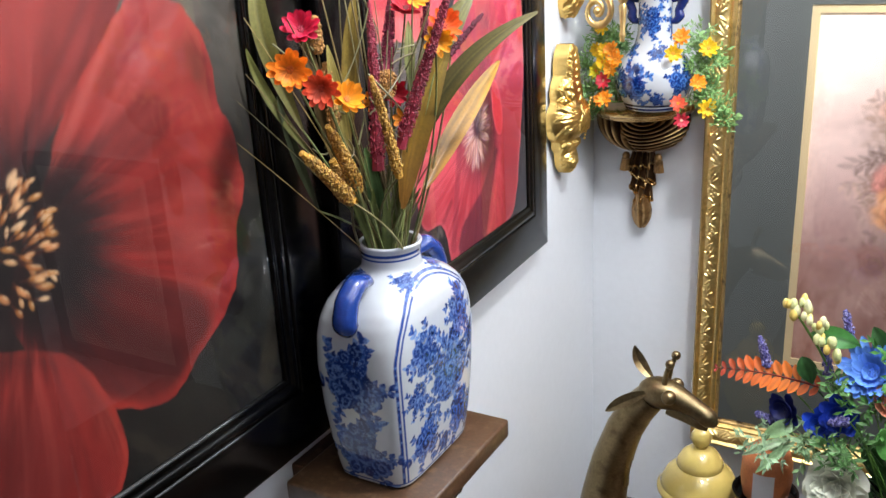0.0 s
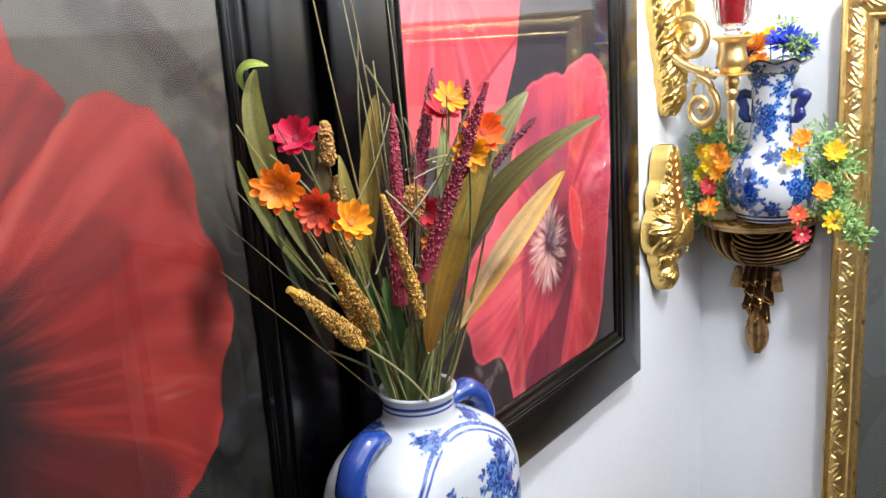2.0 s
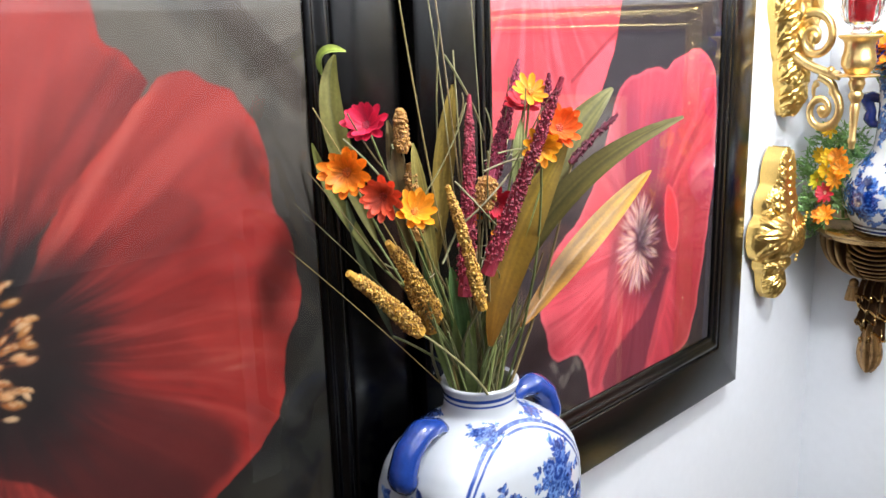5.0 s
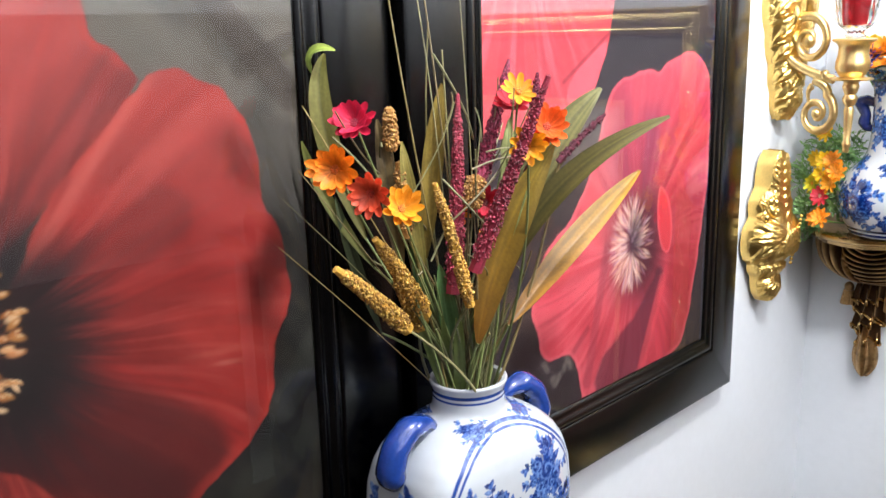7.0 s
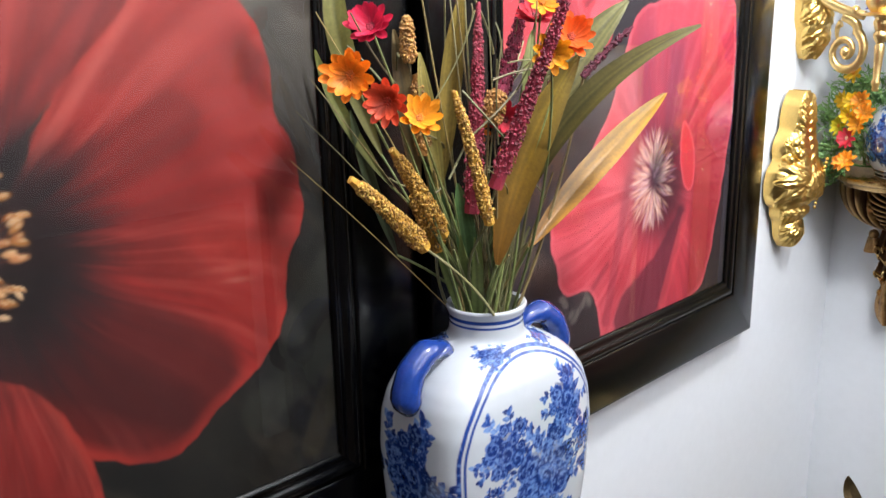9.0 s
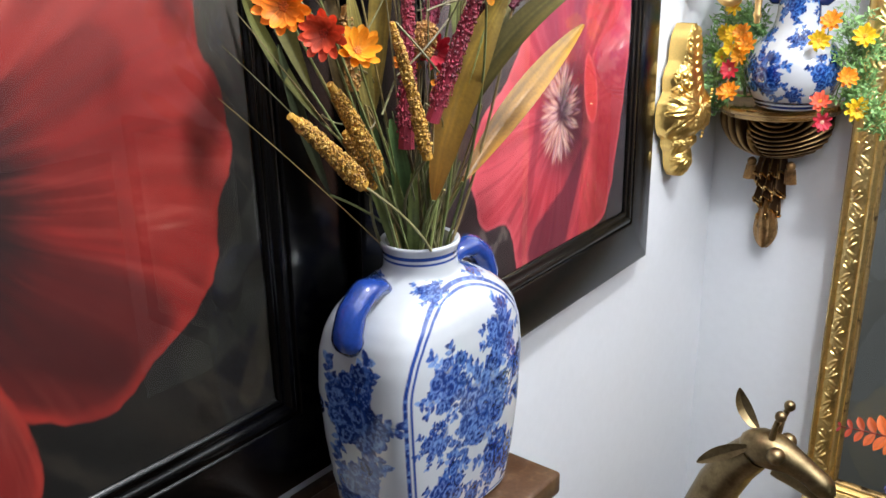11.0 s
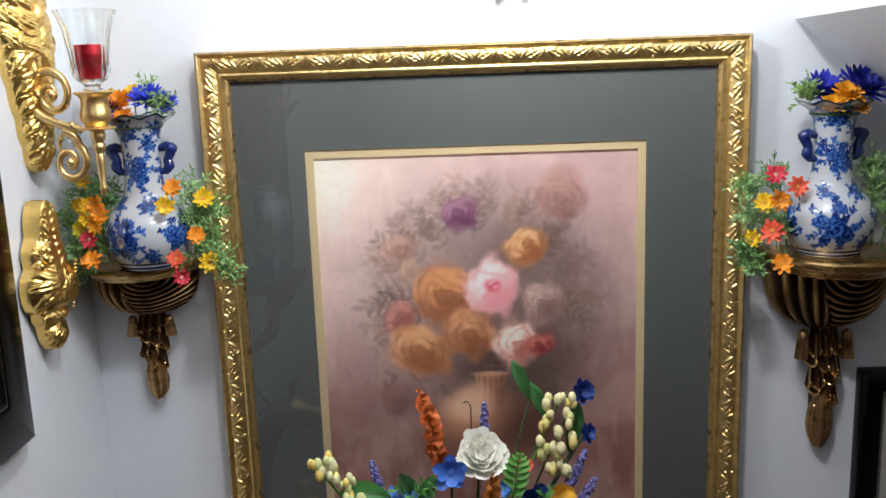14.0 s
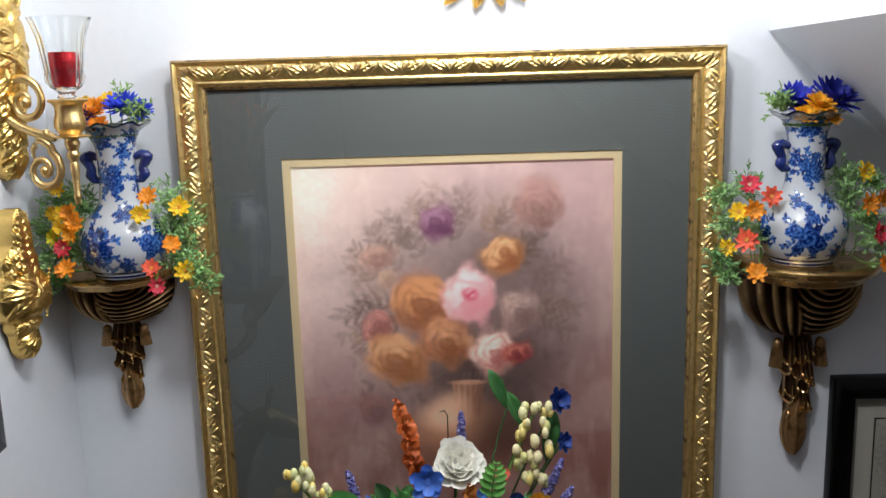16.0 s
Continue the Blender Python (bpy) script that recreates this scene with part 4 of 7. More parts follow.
    part("body", Geo().grid(np.stack((x, y, zf), -1), ring_art.c, wrap_u=True), CHINA, vase, "glazed white body printed with cobalt flowers")
    inner = Geo().lathe([(0.0237, 0.203), (0.0222, 0.19), (0.022, 0.17), (0.002, 0.168)], 32, colour=(0.6, 0.6, 0.58))
    part("neck_lining", inner, CHINA, vase)
    part("base", Geo().grid(np.stack(superellipse(np.array([[0.032, 0.02, 0.004]]), np.array([[0.056, 0.035, 0.006]]), 5.5, 80) + (np.broadcast_to(np.array([[0.0, 0.001, 0.001]]), (80, 3)),), -1), (0.7, 0.7, 0.68), wrap_u=True), CHINA, vase)
    for sg in (-1, 1):
        t = np.linspace(0, 1, 22)
        py = sg * np.interp(t, (0, 0.15, 0.35, 0.6, 0.85, 1), (0.031, 0.0405, 0.0550, 0.0670, 0.0725, 0.0690))
        pz = np.interp(t, (0, 0.15, 0.35, 0.6, 0.85, 1), (0.1740, 0.1815, 0.1825, 0.1725, 0.1580, 0.1460))
        r = np.interp(t, (0, 0.1, 0.3, 0.75, 0.92, 1), (0.0035, 0.0062, 0.0098, 0.0108, 0.0112, 0.006))
        part("handle", Geo().tube(np.stack((0 * py, py, pz), -1), r, 14, flat=0.85), COBALT, vase, "cobalt blue scroll handle")
    return vase


def small_vase(x, y, z, turn, label, seed, tall=1.0):
    """A bottle vase with a bulb, a flared wavy lip and two scroll handles."""
    vase = thing("porcelain_bottle_vase", label, "vase", pose(x, y, z, 0, 0, turn) @ Matrix.Diagonal((1.04, 1.04, tall, 1)), "pair of bottle vases")
    h = np.array([0, 0.002, 0.008, 0.02, 0.035, 0.05, 0.065, 0.08, 0.092, 0.102, 0.115, 0.135, 0.155, 0.172, 0.186, 0.197, 0.204, 0.209, 0.2105])
    r = np.array([0.034, 0.0385, 0.0400, 0.0478, 0.0535, 0.0548, 0.0525, 0.0440, 0.0325, 0.0265, 0.0238, 0.0228, 0.0226, 0.0232, 0.0250, 0.0295, 0.0360, 0.0440, 0.0450])
    k = np.linspace(0, len(h) - 1, 250)
    hf, rf = np.interp(k, np.arange(len(h)), h), np.interp(k, np.arange(len(h)), r)
    ker = np.ones(11) / 11
    hf[5:-5], rf[5:-5] = np.convolve(hf, ker, "valid"), np.convolve(rf, ker, "valid")
    ang = np.linspace(0, 2 * np.pi, 400, endpoint=False)[:, None]
    lip = sstep(0.195, 0.21, hf)[None]
    rr = rf[None] * (1 + 0.06 * lip * np.cos(ang * 8))
    zz = hf[None] + 0.0028 * lip * np.cos(ang * 8)
    p = np.stack((rr * np.cos(ang), rr * np.sin(ang), zz + 0 * ang), -1)
    around = (ang + np.pi / 2 + np.pi) % (2 * np.pi) - np.pi
    art = Art(around * rf[None].clip(0.02), zz + 0 * ang, (0.43, 0.45, 0.475))
    one = np.ones(art.u.shape)
    rnd = random.Random(seed)
    for a0, v, s in ((-0.38, 0.047, 0.036), (1.05, 0.050, 0.030), (-1.65, 0.05, 0.032), (2.3, 0.048, 0.036), (0.42, 0.090, 0.014), (-0.75, 0.092, 0.012), (-0.10, 0.134, 0.026), (1.9, 0.13, 0.024), (-2.2, 0.13, 0.026), (0.75, 0.172, 0.014), (-0.35, 0.190, 0.020), (1.1, 0.192, 0.014), (-2, 0.185, 0.018), (2.2, 0.185, 0.018), (0.38, 0.022, 0.013), (-1.0, 0.150, 0.012)):
        rad = float(np.interp(v, h, r))
        bunch(art, a0 * rad, v, s, one, rnd.randrange(999), rnd.uniform(-20, 20))
    for v, w in ((0.0050, 0.0014), (0.0105, 0.0014)):
        art.mix(1 - sstep(w, w + 0.0005, np.abs(art.v - v)), BLUES[0])
    art.mix(sstep(0.2075, 0.2085, np.broadcast_to(hf[None], art.u.shape)), BLUES[0])
    white = np.array((0.43, 0.45, 0.475))
    art.c = art.c * np.clip(art.c / white, 0, 1) ** np.array((0.5, 0.3, 0.35))
    part("body", Geo().grid(p, art.c, wrap_u=True), CHINA, vase, "glazed white body printed with cobalt flowers")
    part("neck_lining", Geo().lathe([(0.0425, 0.2090), (0.0330, 0.2025), (0.0255, 0.195), (0.0205, 0.178), (0.002, 0.17)], 40, colour=(0.7, 0.7, 0.7)), CHINA, vase)
    for sg in (-1, 1):
        t = np.linspace(0, 1, 26)
        px = sg * np.interp(t, (0, 0.12, 0.28, 0.45, 0.62, 0.8, 0.92, 1), (0.0225, 0.0320, 0.0378, 0.0350, 0.0318, 0.0335, 0.0290, 0.0225))
        pz = np.interp(t, (0, 0.12, 0.28, 0.45, 0.62, 0.8, 0.92, 1), (0.1640, 0.1675, 0.1640, 0.1560, 0.1490, 0.1400, 0.1330, 0.1330))
        rad = np.interp(t, (0, 0.25, 0.4, 0.6, 0.8, 1), (0.0050, 0.0085, 0.0066, 0.0056, 0.0068, 0.0044))
        part("handle", Geo().tube(np.stack((px, 0 * px, pz), -1), rad, 12), NAVY, vase, "navy blue scroll handle")
    return vase


big_vase()
small_vase(-0.321, 1.410, 1.353, 0, "blue and white porcelain bottle vase on the corner bracket", 4, 0.94)
small_vase(0.567, 1.422, 1.342, 8, "blue and white porcelain bottle vase on the bracket beside the soffit", 9, 0.94)


# ---- brackets with draped cloth ----
def bracket(x, z, label, wide=1.0, tall=1.0):
    """A half round wall bracket: moulded tray, swagged drapery and a pleated falling tail."""
    b = thing("wall_bracket", label, "bracket", on_back(x, z) @ Matrix.Diagonal((wide, tall, wide, 1)), "pair of drapery brackets")
    # tray: half disc with a moulded edge, drawn in u and w
    edge = [(0.0, -0.020), (0.060, -0.020), (0.074, -0.019), (0.079, -0.016), (0.080, -0.013), (0.083, -0.0115), (0.088, -0.0095), (0.0905, -0.006), (0.0905, -0.003), (0.088, -0.0008), (0.084, 0.0), (0.0, 0.0)]
    a = np.linspace(0, np.pi, 56)[:, None]
    pr = np.asarray(edge)[None]
    p = np.stack((pr[..., 0] * np.cos(a), pr[..., 1] + 0 * a, pr[..., 0] * np.sin(a) * 1.28 + 0.001), -1)
    part("tray", Geo().grid(p, flip=True), RUBBED, b, "half round bronze tray with a moulded rim")
    # swag: half bowl with crescent folds, slightly to one side
    t = np.linspace(0, 1, 110)[None]
    aa = np.linspace(0, np.pi, 170)[:, None]
    rad = 0.069 * np.sqrt(np.clip(1 - (t * 0.99) ** 2.6, 0, 1)) + 0.004
    u = rad * np.cos(aa)
    v = -0.020 - 0.058 * t + 0 * aa
    w = rad * np.sin(aa) * 0.95
    # a big U of folds hung off centre, and a gathered side that falls from the other end of the tray
    across = 0.068 * np.cos(aa) + 0 * t
    dist = np.hypot((across - 0.016) * 0.90, (v + 0.014) * 1.30)
    crease = across + 0.024 + 0.30 * (v + 0.020)
    sel = sstep(0.003, -0.003, crease)
    gather = (1 - sel) * np.abs(np.sin(dist * 400 + 0.8 * np.sin(across * 40))) + sel * np.abs(np.sin(across * 260 + 14 * v + 0.4))
    sc = 1 + 0.17 * (gather - 0.6) * sstep(0.0, 0.2, np.sin(aa)) - 0.10 * np.exp(-((crease / 0.0035) ** 2)) + 0.04 * sel
    ridge = (sstep(0.60, 1.0, gather) * (0.30 + 0.9 * vnoise(across * 70, v * 70, 17)))[..., None]
    tones = np.array((0.075, 0.040, 0.021)) * (1 - ridge) + np.array((0.55, 0.36, 0.16)) * ridge
    part("swag", Geo().grid(np.stack((u * sc, v, w * sc), -1), tones, flip=True), RUBBED_FOLDS, b, "bronze drapery swag with crescent folds")
    # tail: flared tiers of pleated cloth with slanting zigzag hems, wide above and narrow below
    tail, hem = Geo(), Geo()
    for k, (z0, drop, half, depth, lean) in enumerate(((-0.070, 0.030, 0.022, 0.027, 0.15), (-0.084, 0.032, 0.022, 0.029, -0.30), (-0.102, 0.028, 0.021, 0.027, 0.30), (-0.118, 0.026, 0.019, 0.024, -0.35), (-0.133, 0.022, 0.016, 0.021, 0.35))):
        d = np.linspace(0, 1, 24)[None]
        f = np.linspace(-1, 1, 100)[:, None]
        ph = f * np.pi * (3.6 - 0.3 * k) + k * 1.7
        zig = np.arcsin(np.sin(ph) * 0.98) / 1.37
        flare = 0.62 + 0.38 * d ** 1.3
        uu = f * half * (0.78 + 0.22 * d) + 0.0025 * np.cos(ph) * d
        vv = z0 - drop * d + lean * half * f * d - 0.0045 * np.cos(ph + 0.6) * d
        ww = depth * flare * np.sqrt(np.clip(1 - 0.75 * f * f, 0, 1)) + 0.0052 * zig * (0.35 + 0.65 * d)
        ridge = (sstep(0.1, 0.9, zig) * (0.3 + 0.7 * d))[..., None]
        tail.grid(np.stack((uu, vv, ww), -1), np.array((0.075, 0.038, 0.018)) * (1 - ridge) + np.array((0.50, 0.32, 0.14)) * ridge)
        hem.tube(np.stack((uu[:, -1], vv[:, -1], ww[:, -1] + 0.0004), -1), 0.0015, 6)
    part("tail", tail, RUBBED_FOLDS, b, "bronze drapery tail in ruffles")
    part("hem", hem, RUBBED, b, "rubbed golden hems")
    f, s = np.linspace(-1, 1, 40)[:, None], np.linspace(0, 1, 34)[None]
    half = 0.0165 * np.clip(np.sin(np.pi * (0.02 + 0.975 * s) ** 0.72), 0.02, 1) ** 0.85
    fold = 0.0042 * np.abs(np.cos(f * 3.6 + 0.5)) * np.clip(3 * s, 0, 1)
    tip = Geo().grid(np.stack((f * half, -0.198 + 0.066 * s + 0 * f, 0.008 + (0.012 + 0.004 * s) * np.sqrt(np.clip(1 - f * f, 0, 1)) + fold * np.sqrt(np.clip(1 - f * f, 0, 1))), -1), flip=True)
    tip.tube(np.stack((half[0] * 0.9, -0.198 + 0.066 * s[0], 0.013 + 0.004 * s[0]), -1), 0.0016, 6)
    tip.tube(np.stack((-half[0] * 0.9, -0.198 + 0.066 * s[0], 0.013 + 0.004 * s[0]), -1), 0.0016, 6)
    part("tip", tip, BRONZE, b, "pointed bronze drapery tip")
    for sg in (-1, 1):
        tas = Geo().ball((sg * 0.027, -0.086, 0.016), 0.0065, n=14, m=8)
        for k in range(14):
            ang = k * 2.4
            tas.tube([(sg * 0.027 + 0.005 * math.cos(ang), -0.090, 0.016 + 0.005 * math.sin(ang)), (sg * 0.029 + 0.0062 * math.cos(ang), -0.108, 0.017 + 0.0062 * math.sin(ang))], (0.0022, 0.0024), 6)
        part("tassel", tas, BRONZE, b, "small bronze tassel")
    return b


bracket(-0.354, 1.353, "antique bronze drapery wall bracket near the corner", 0.96, 1.05)
bracket(0.588, 1.342, "antique bronze drapery wall bracket beside the soffit", 1.1, 1.47)


# ---- wooden shelf under the large vase ----
shelf = thing("wall_shelf", "worn brown wooden shelf with a carved silver-gilt support", "shelf", pose(-0.44, 0.647, 1.153))
part("board", Geo().box((0.018, 0, -0.020), (0.155, 0.182, 0), 0.003), WOOD, shelf, "worn brown board with chipped edges")
part("back_rail", Geo().box((0.0, 0.03, -0.08), (0.018, 0.15, -0.004), 0.002), WOOD, shelf)
carving = Geo()
rnd = random.Random(3)
for k in range(46):
    t = k / 45
    a = t * 9.0
    carving.ball((0.030 + 0.085 * (1 - t) ** 0.7 + 0.012 * math.cos(a), 0.091 + 0.045 * math.sin(a) * (1 - 0.5 * t), -0.030 - 0.14 * t), 0.017 * (1 - 0.45 * t) * rnd.uniform(0.7, 1.15), n=12, m=8, squash=(1, 0.8, 1.2))
for k in range(3):
    s = np.linspace(0, 1, 40)
    a = s * 4.2 * np.pi
    rr = 0.020 * (1 - 0.85 * s)
    carving.tube(np.stack((0.105 + rr * np.cos(a), np.full(40, 0.05 + 0.042 * k), -0.045 + rr * np.sin(a)), -1), 0.0045, 8)
part("carved_support", carving, SILVER, shelf, "carved silver-gilt scroll support")


# ---- plant parts ----
def bezier(p0, p1, p2, n):
    t = np.linspace(0, 1, n)[:, None]
    p0, p1, p2 = (np.asarray(p, float) for p in (p0, p1, p2))
    return (1 - t) ** 2 * p0 + 2 * t * (1 - t) * p1 + t * t * p2


def unit(v):
    v = np.asarray(v, float)
    return v / (np.linalg.norm(v) + 1e-9)


def blade(geo, path, width, facing, c0, c1, fold=0.25, power=0.75, rnd=None, wave=0.0, nx=7):
    """A long leaf along a path, creased at its midrib; facing: the way its upper side looks."""
    path = np.asarray(path, float)
    n = len(path)
    tan = np.gradient(path, axis=0)
    t = np.linspace(0, 1, n)
    w = width * np.clip(np.sin(np.pi * np.clip(t * 0.97 + 0.015, 0, 1)) ** power, 0.03, 1)
    f = np.linspace(-1, 1, nx)
    rows, cols = [], []
    ph = rnd.uniform(0, 6) if rnd else 0
    stripe = [rnd.uniform(0.62, 1.22) if rnd else 1.0 for _ in f]
    for k in range(n):
        side = unit(np.cross(tan[k], facing))
        up = unit(np.cross(side, tan[k]))
        rows.append([path[k] + side * w[k] * g + up * (w[k] * fold * (abs(g) - 0.5) + wave * width * math.sin(9 * t[k] + ph + 2 * g)) for g in f])
        base = np.asarray(c0) * (1 - t[k]) + np.asarray(c1) * t[k]
        cols.append([base * (0.72 if abs(g) < 0.1 else 1.0) * q * (1.0 if rnd is None else rnd.uniform(0.9, 1.1)) for g, q in zip(f, stripe)])
    return geo.grid(np.array(rows), np.array(cols))


def frame_of(normal):
    n = unit(normal)
    a = unit(np.cross(n, (0.31, 0.2, 0.93)))
    return a, np.cross(n, a), n


def daisy(centre, normal, r, petals, colour, heart, rnd, layers=1, cup=0.25, width=0.30):
    """A flower head: one or more rows of cupped petals round a beaded heart."""
    geo = Geo()
    a, b, n = frame_of(normal)
    centre = np.asarray(centre, float)
    for layer in range(layers):
        for k in range(petals):
            ang = 2 * np.pi * (k + 0.5 * layer) / petals + rnd.uniform(-0.12, 0.12)
            length = r * rnd.uniform(0.88, 1.08) * (1 - 0.25 * layer)
            lift = cup + 0.35 * layer + rnd.uniform(-0.12, 0.15)
            out = np.cos(ang) * a + np.sin(ang) * b
            side = np.cross(n, out)
            rows, cols = [], []
            tint = np.asarray(colour) * rnd.uniform(0.8, 1.15)
            for j, s in enumerate((0.12, 0.35, 0.65, 0.88, 1.0)):
                w = r * width * ((0.35, 0.75, 1.0, 0.80, 0.22) if width < 0.42 else (0.45, 0.85, 1.05, 1.0, 0.62))[j]
                mid = centre + out * length * s + n * (length * lift * s * s + 0.0008 * layer)
                rows.append([mid - side * w + n * w * 0.35, mid - side * w * 0.5 + n * w * 0.04, mid, mid + side * w * 0.5 + n * w * 0.04, mid + side * w + n * w * 0.35])
                cols.append([tint * (0.75 + 0.3 * s) * m for m in (1, 0.95, 0.82, 0.95, 1)])
            geo.grid(np.array(rows), np.array(cols))
    geo.heart = Geo()
    for k in range(16):
        q = 2.4 * k
        d = r * 0.17 * math.sqrt(k / 16)
        geo.heart.ball(centre + a * d * math.cos(q) + b * d * math.sin(q) + n * r * 0.12, r * 0.06, np.asarray(heart) * rnd.uniform(0.7, 1.2), 5, 3)
    return geo


def spike(path, r0, r1, colours, count, rnd, bead=0.0016, core=True):
    """A seed head: a dense crowd of small grains round a stalk, thick at its start."""
    geo = Geo()
    path = np.asarray(path, float)
    if core:
        geo.tube(path, np.linspace(r0, r1, len(path)) * 0.8, 7, colours[0])
    n = len(path) - 1
    for k in range(count):
        t = rnd.random()
        f = t * n
        i = min(int(f), n - 1)
        p = path[i] * (1 - (f - i)) + path[i + 1] * (f - i)
        a, b, _ = frame_of(path[i + 1] - path[i])
        ang = rnd.uniform(0, 2 * np.pi)
        rad = (r0 + (r1 - r0) * t) * rnd.uniform(0.75, 1.15) * min(1, 0.45 + 5 * t, 0.3 + 5 * (1 - t))
        s = bead * rnd.uniform(0.7, 1.25)
        geo.ball(p + rad * (a * math.cos(ang) + b * math.sin(ang)), s, np.asarray(rnd.choice(colours)) * rnd.uniform(0.7, 1.2), 5, 3, (1, 1, 1.35))
    return geo


def wisps(centre, normal, radius, count, colour, rnd, length=0.012, width=0.0022):
    """Feathery greenery: many small blades that radiate from a spot."""
    geo = Geo()
    for k in range(count):
        d = unit(np.asarray(normal, float) + np.array([rnd.gauss(0, 0.75) for _ in range(3)]))
        start = np.asarray(centre, float) + np.array([rnd.gauss(0, radius * 0.45) for _ in range(3)])
        end = start + d * length * rnd.uniform(0.8, 1.7)
        geo.tube([start, end], (0.0004, 0.0003), 4, np.asarray(colour) * 0.8, cap=False)
        for j in range(5):
            q = start + (end - start) * (0.25 + 0.18 * j)
            s = unit(d + np.array([rnd.gauss(0, 0.8) for _ in range(3)]))
            blade(geo, [q, q + s * length * 0.40, q + s * length * 0.75], width * rnd.uniform(0.45, 0.75), (rnd.gauss(0, 1), -1, 1),
                  np.asarray(colour) * rnd.uniform(0.6, 1.0), np.asarray(colour) * rnd.uniform(0.9, 1.5), nx=3)
    return geo


GREEN, DEEP_GREEN, OLIVE, GOLDLEAF, BROWNLEAF = lin("5f8a3c"), lin("34552c"), lin("6f7340"), lin("a8893a"), lin("6b5128")
YELLOW, ORANGE, REDFL, CORAL, BLUEFL, INDIGO = lin("f2b916"), lin("ee8418"), lin("d02a3c"), lin("e0502e"), lin("3a5fc8"), lin("1c2a9a")

# ---- the dried bouquet in the large vase ----
O = np.array((-0.351, 0.739, 1.345))
dried = thing("dried_bouquet", "autumn bouquet of dried leaves, seed heads and fabric daisies", "flowers", pose(*O))
rnd = random.Random(21)


def P(x, y, z):
    return np.array((x, y, z)) - O


def mouth():
    a = rnd.uniform(0, 2 * np.pi)
    d = 0.016 * math.sqrt(rnd.random())
    return np.array((d * math.cos(a), d * math.sin(a), -0.012))


def stalk(tip, r=0.0009, colour=None, bow=0.012, start=None):
    start = mouth() if start is None else start
    tip = np.asarray(tip, float)
    mid = (start + tip) / 2 + np.array((rnd.gauss(0, bow), rnd.gauss(0, bow), rnd.uniform(0, bow)))
    mid[2] = max(mid[2], 0.03)
    path = bezier(start, mid, tip, 12)
    part("stem", Geo().tube(path, np.linspace(r, r * 0.7, 12), 6, (0.35 * np.asarray(colour if colour is not None else OLIVE) + 0.65 * np.asarray(lin("75694a"))) * rnd.uniform(0.6, 1.25)), STEM, dried)
    return path


VIEW = np.array((0.72, -0.66, 0.2))
for pos, nrm, r, col, heart, layers, npet in (
        ((-0.354, 0.652, 1.551), (0.5, -0.7, 0.5), 0.0165, lin("d4224a"), lin("a01838"), 2, 11), ((-0.356, 0.637, 1.525), (0.65, -0.75, 0.1), 0.0185, ORANGE, lin("d86a10"), 2, 11),
        ((-0.341, 0.652, 1.510), (0.5, -0.8, 0.0), 0.0165, CORAL, lin("b83018"), 2, 10), ((-0.330, 0.666, 1.499), (0.75, -0.35, 0.55), 0.0165, lin("ee9c1a"), lin("d87a10"), 2, 9),
        ((-0.350, 0.789, 1.553), (0.4, -0.5, 0.75), 0.0165, REDFL, lin("8a1020"), 2, 11), ((-0.303, 0.769, 1.541), (0.7, -0.4, 0.4), 0.0175, lin("e8601a"), lin("b03a10"), 2, 11),
        ((-0.294, 0.741, 1.533), (0.7, -0.6, 0.1), 0.0150, lin("ee9c1a"), lin("d87a10"), 2, 9), ((-0.335, 0.778, 1.562), (0.6, -0.4, 0.6), 0.0150, lin("ee9c1a"), lin("d87a10"), 1, 10),
        ((-0.345, 0.754, 1.488), (0.75, -0.6, 0.2), 0.0140, lin("c82038"), lin("7a1018"), 2, 9), ((-0.360, 0.742, 1.482), (0.7, -0.65, 0.2), 0.0110, ORANGE, lin("c86a10"), 1, 8),
        ((-0.338, 0.756, 1.466), (0.7, -0.65, 0.1), 0.0140, lin("e88a1c"), lin("c86a10"), 1, 9)):
    c = P(*pos)
    part("daisy", daisy(c, nrm, r * 0.86, npet, col, heart, rnd, layers, 0.42, 0.20), PETAL, dried)
    stalk(c - unit(nrm) * 0.002, 0.0011, GREEN)
for p0, p1, r0, r1, cols, count in (
        ((-0.345, 0.722, 1.430), (-0.350, 0.735, 1.563), 0.0068, 0.0018, ("8c2036", "a43046", "701426"), 800), ((-0.358, 0.762, 1.500), (-0.375, 0.812, 1.582), 0.0062, 0.0018, ("7e1a3a", "962848", "62122c"), 560),
        ((-0.318, 0.716, 1.452), (-0.278, 0.742, 1.576), 0.0060, 0.0022, ("841c32", "9a2a40", "661226"), 760), ((-0.330, 0.782, 1.530), (-0.325, 0.786, 1.575), 0.0036, 0.0014, ("641430", "7a1c3a"), 130),
        ((-0.310, 0.790, 1.515), (-0.292, 0.818, 1.546), 0.0030, 0.0014, ("541028", "6a1630"), 100), ((-0.335, 0.770, 1.468), (-0.318, 0.778, 1.526), 0.0048, 0.0030, ("4c1420", "5e1c2a"), 200)):
    path = bezier(P(*p0), (P(*p0) + P(*p1)) / 2 + np.array((0, 0.003, 0.004)), P(*p1), 12)
    part("amaranth_spike", spike(path, r0, r1, [lin(c) for c in cols], int(count * 1.5), rnd, 0.00085), GRAIN, dried, "wine red seed spike")
    stalk(path[0] + (path[1] - path[0]) * 0.3, 0.0012, BROWNLEAF)
MILLET = [lin(c) for c in ("b98a30", "a07426", "8a5e1c", "d0a850")]
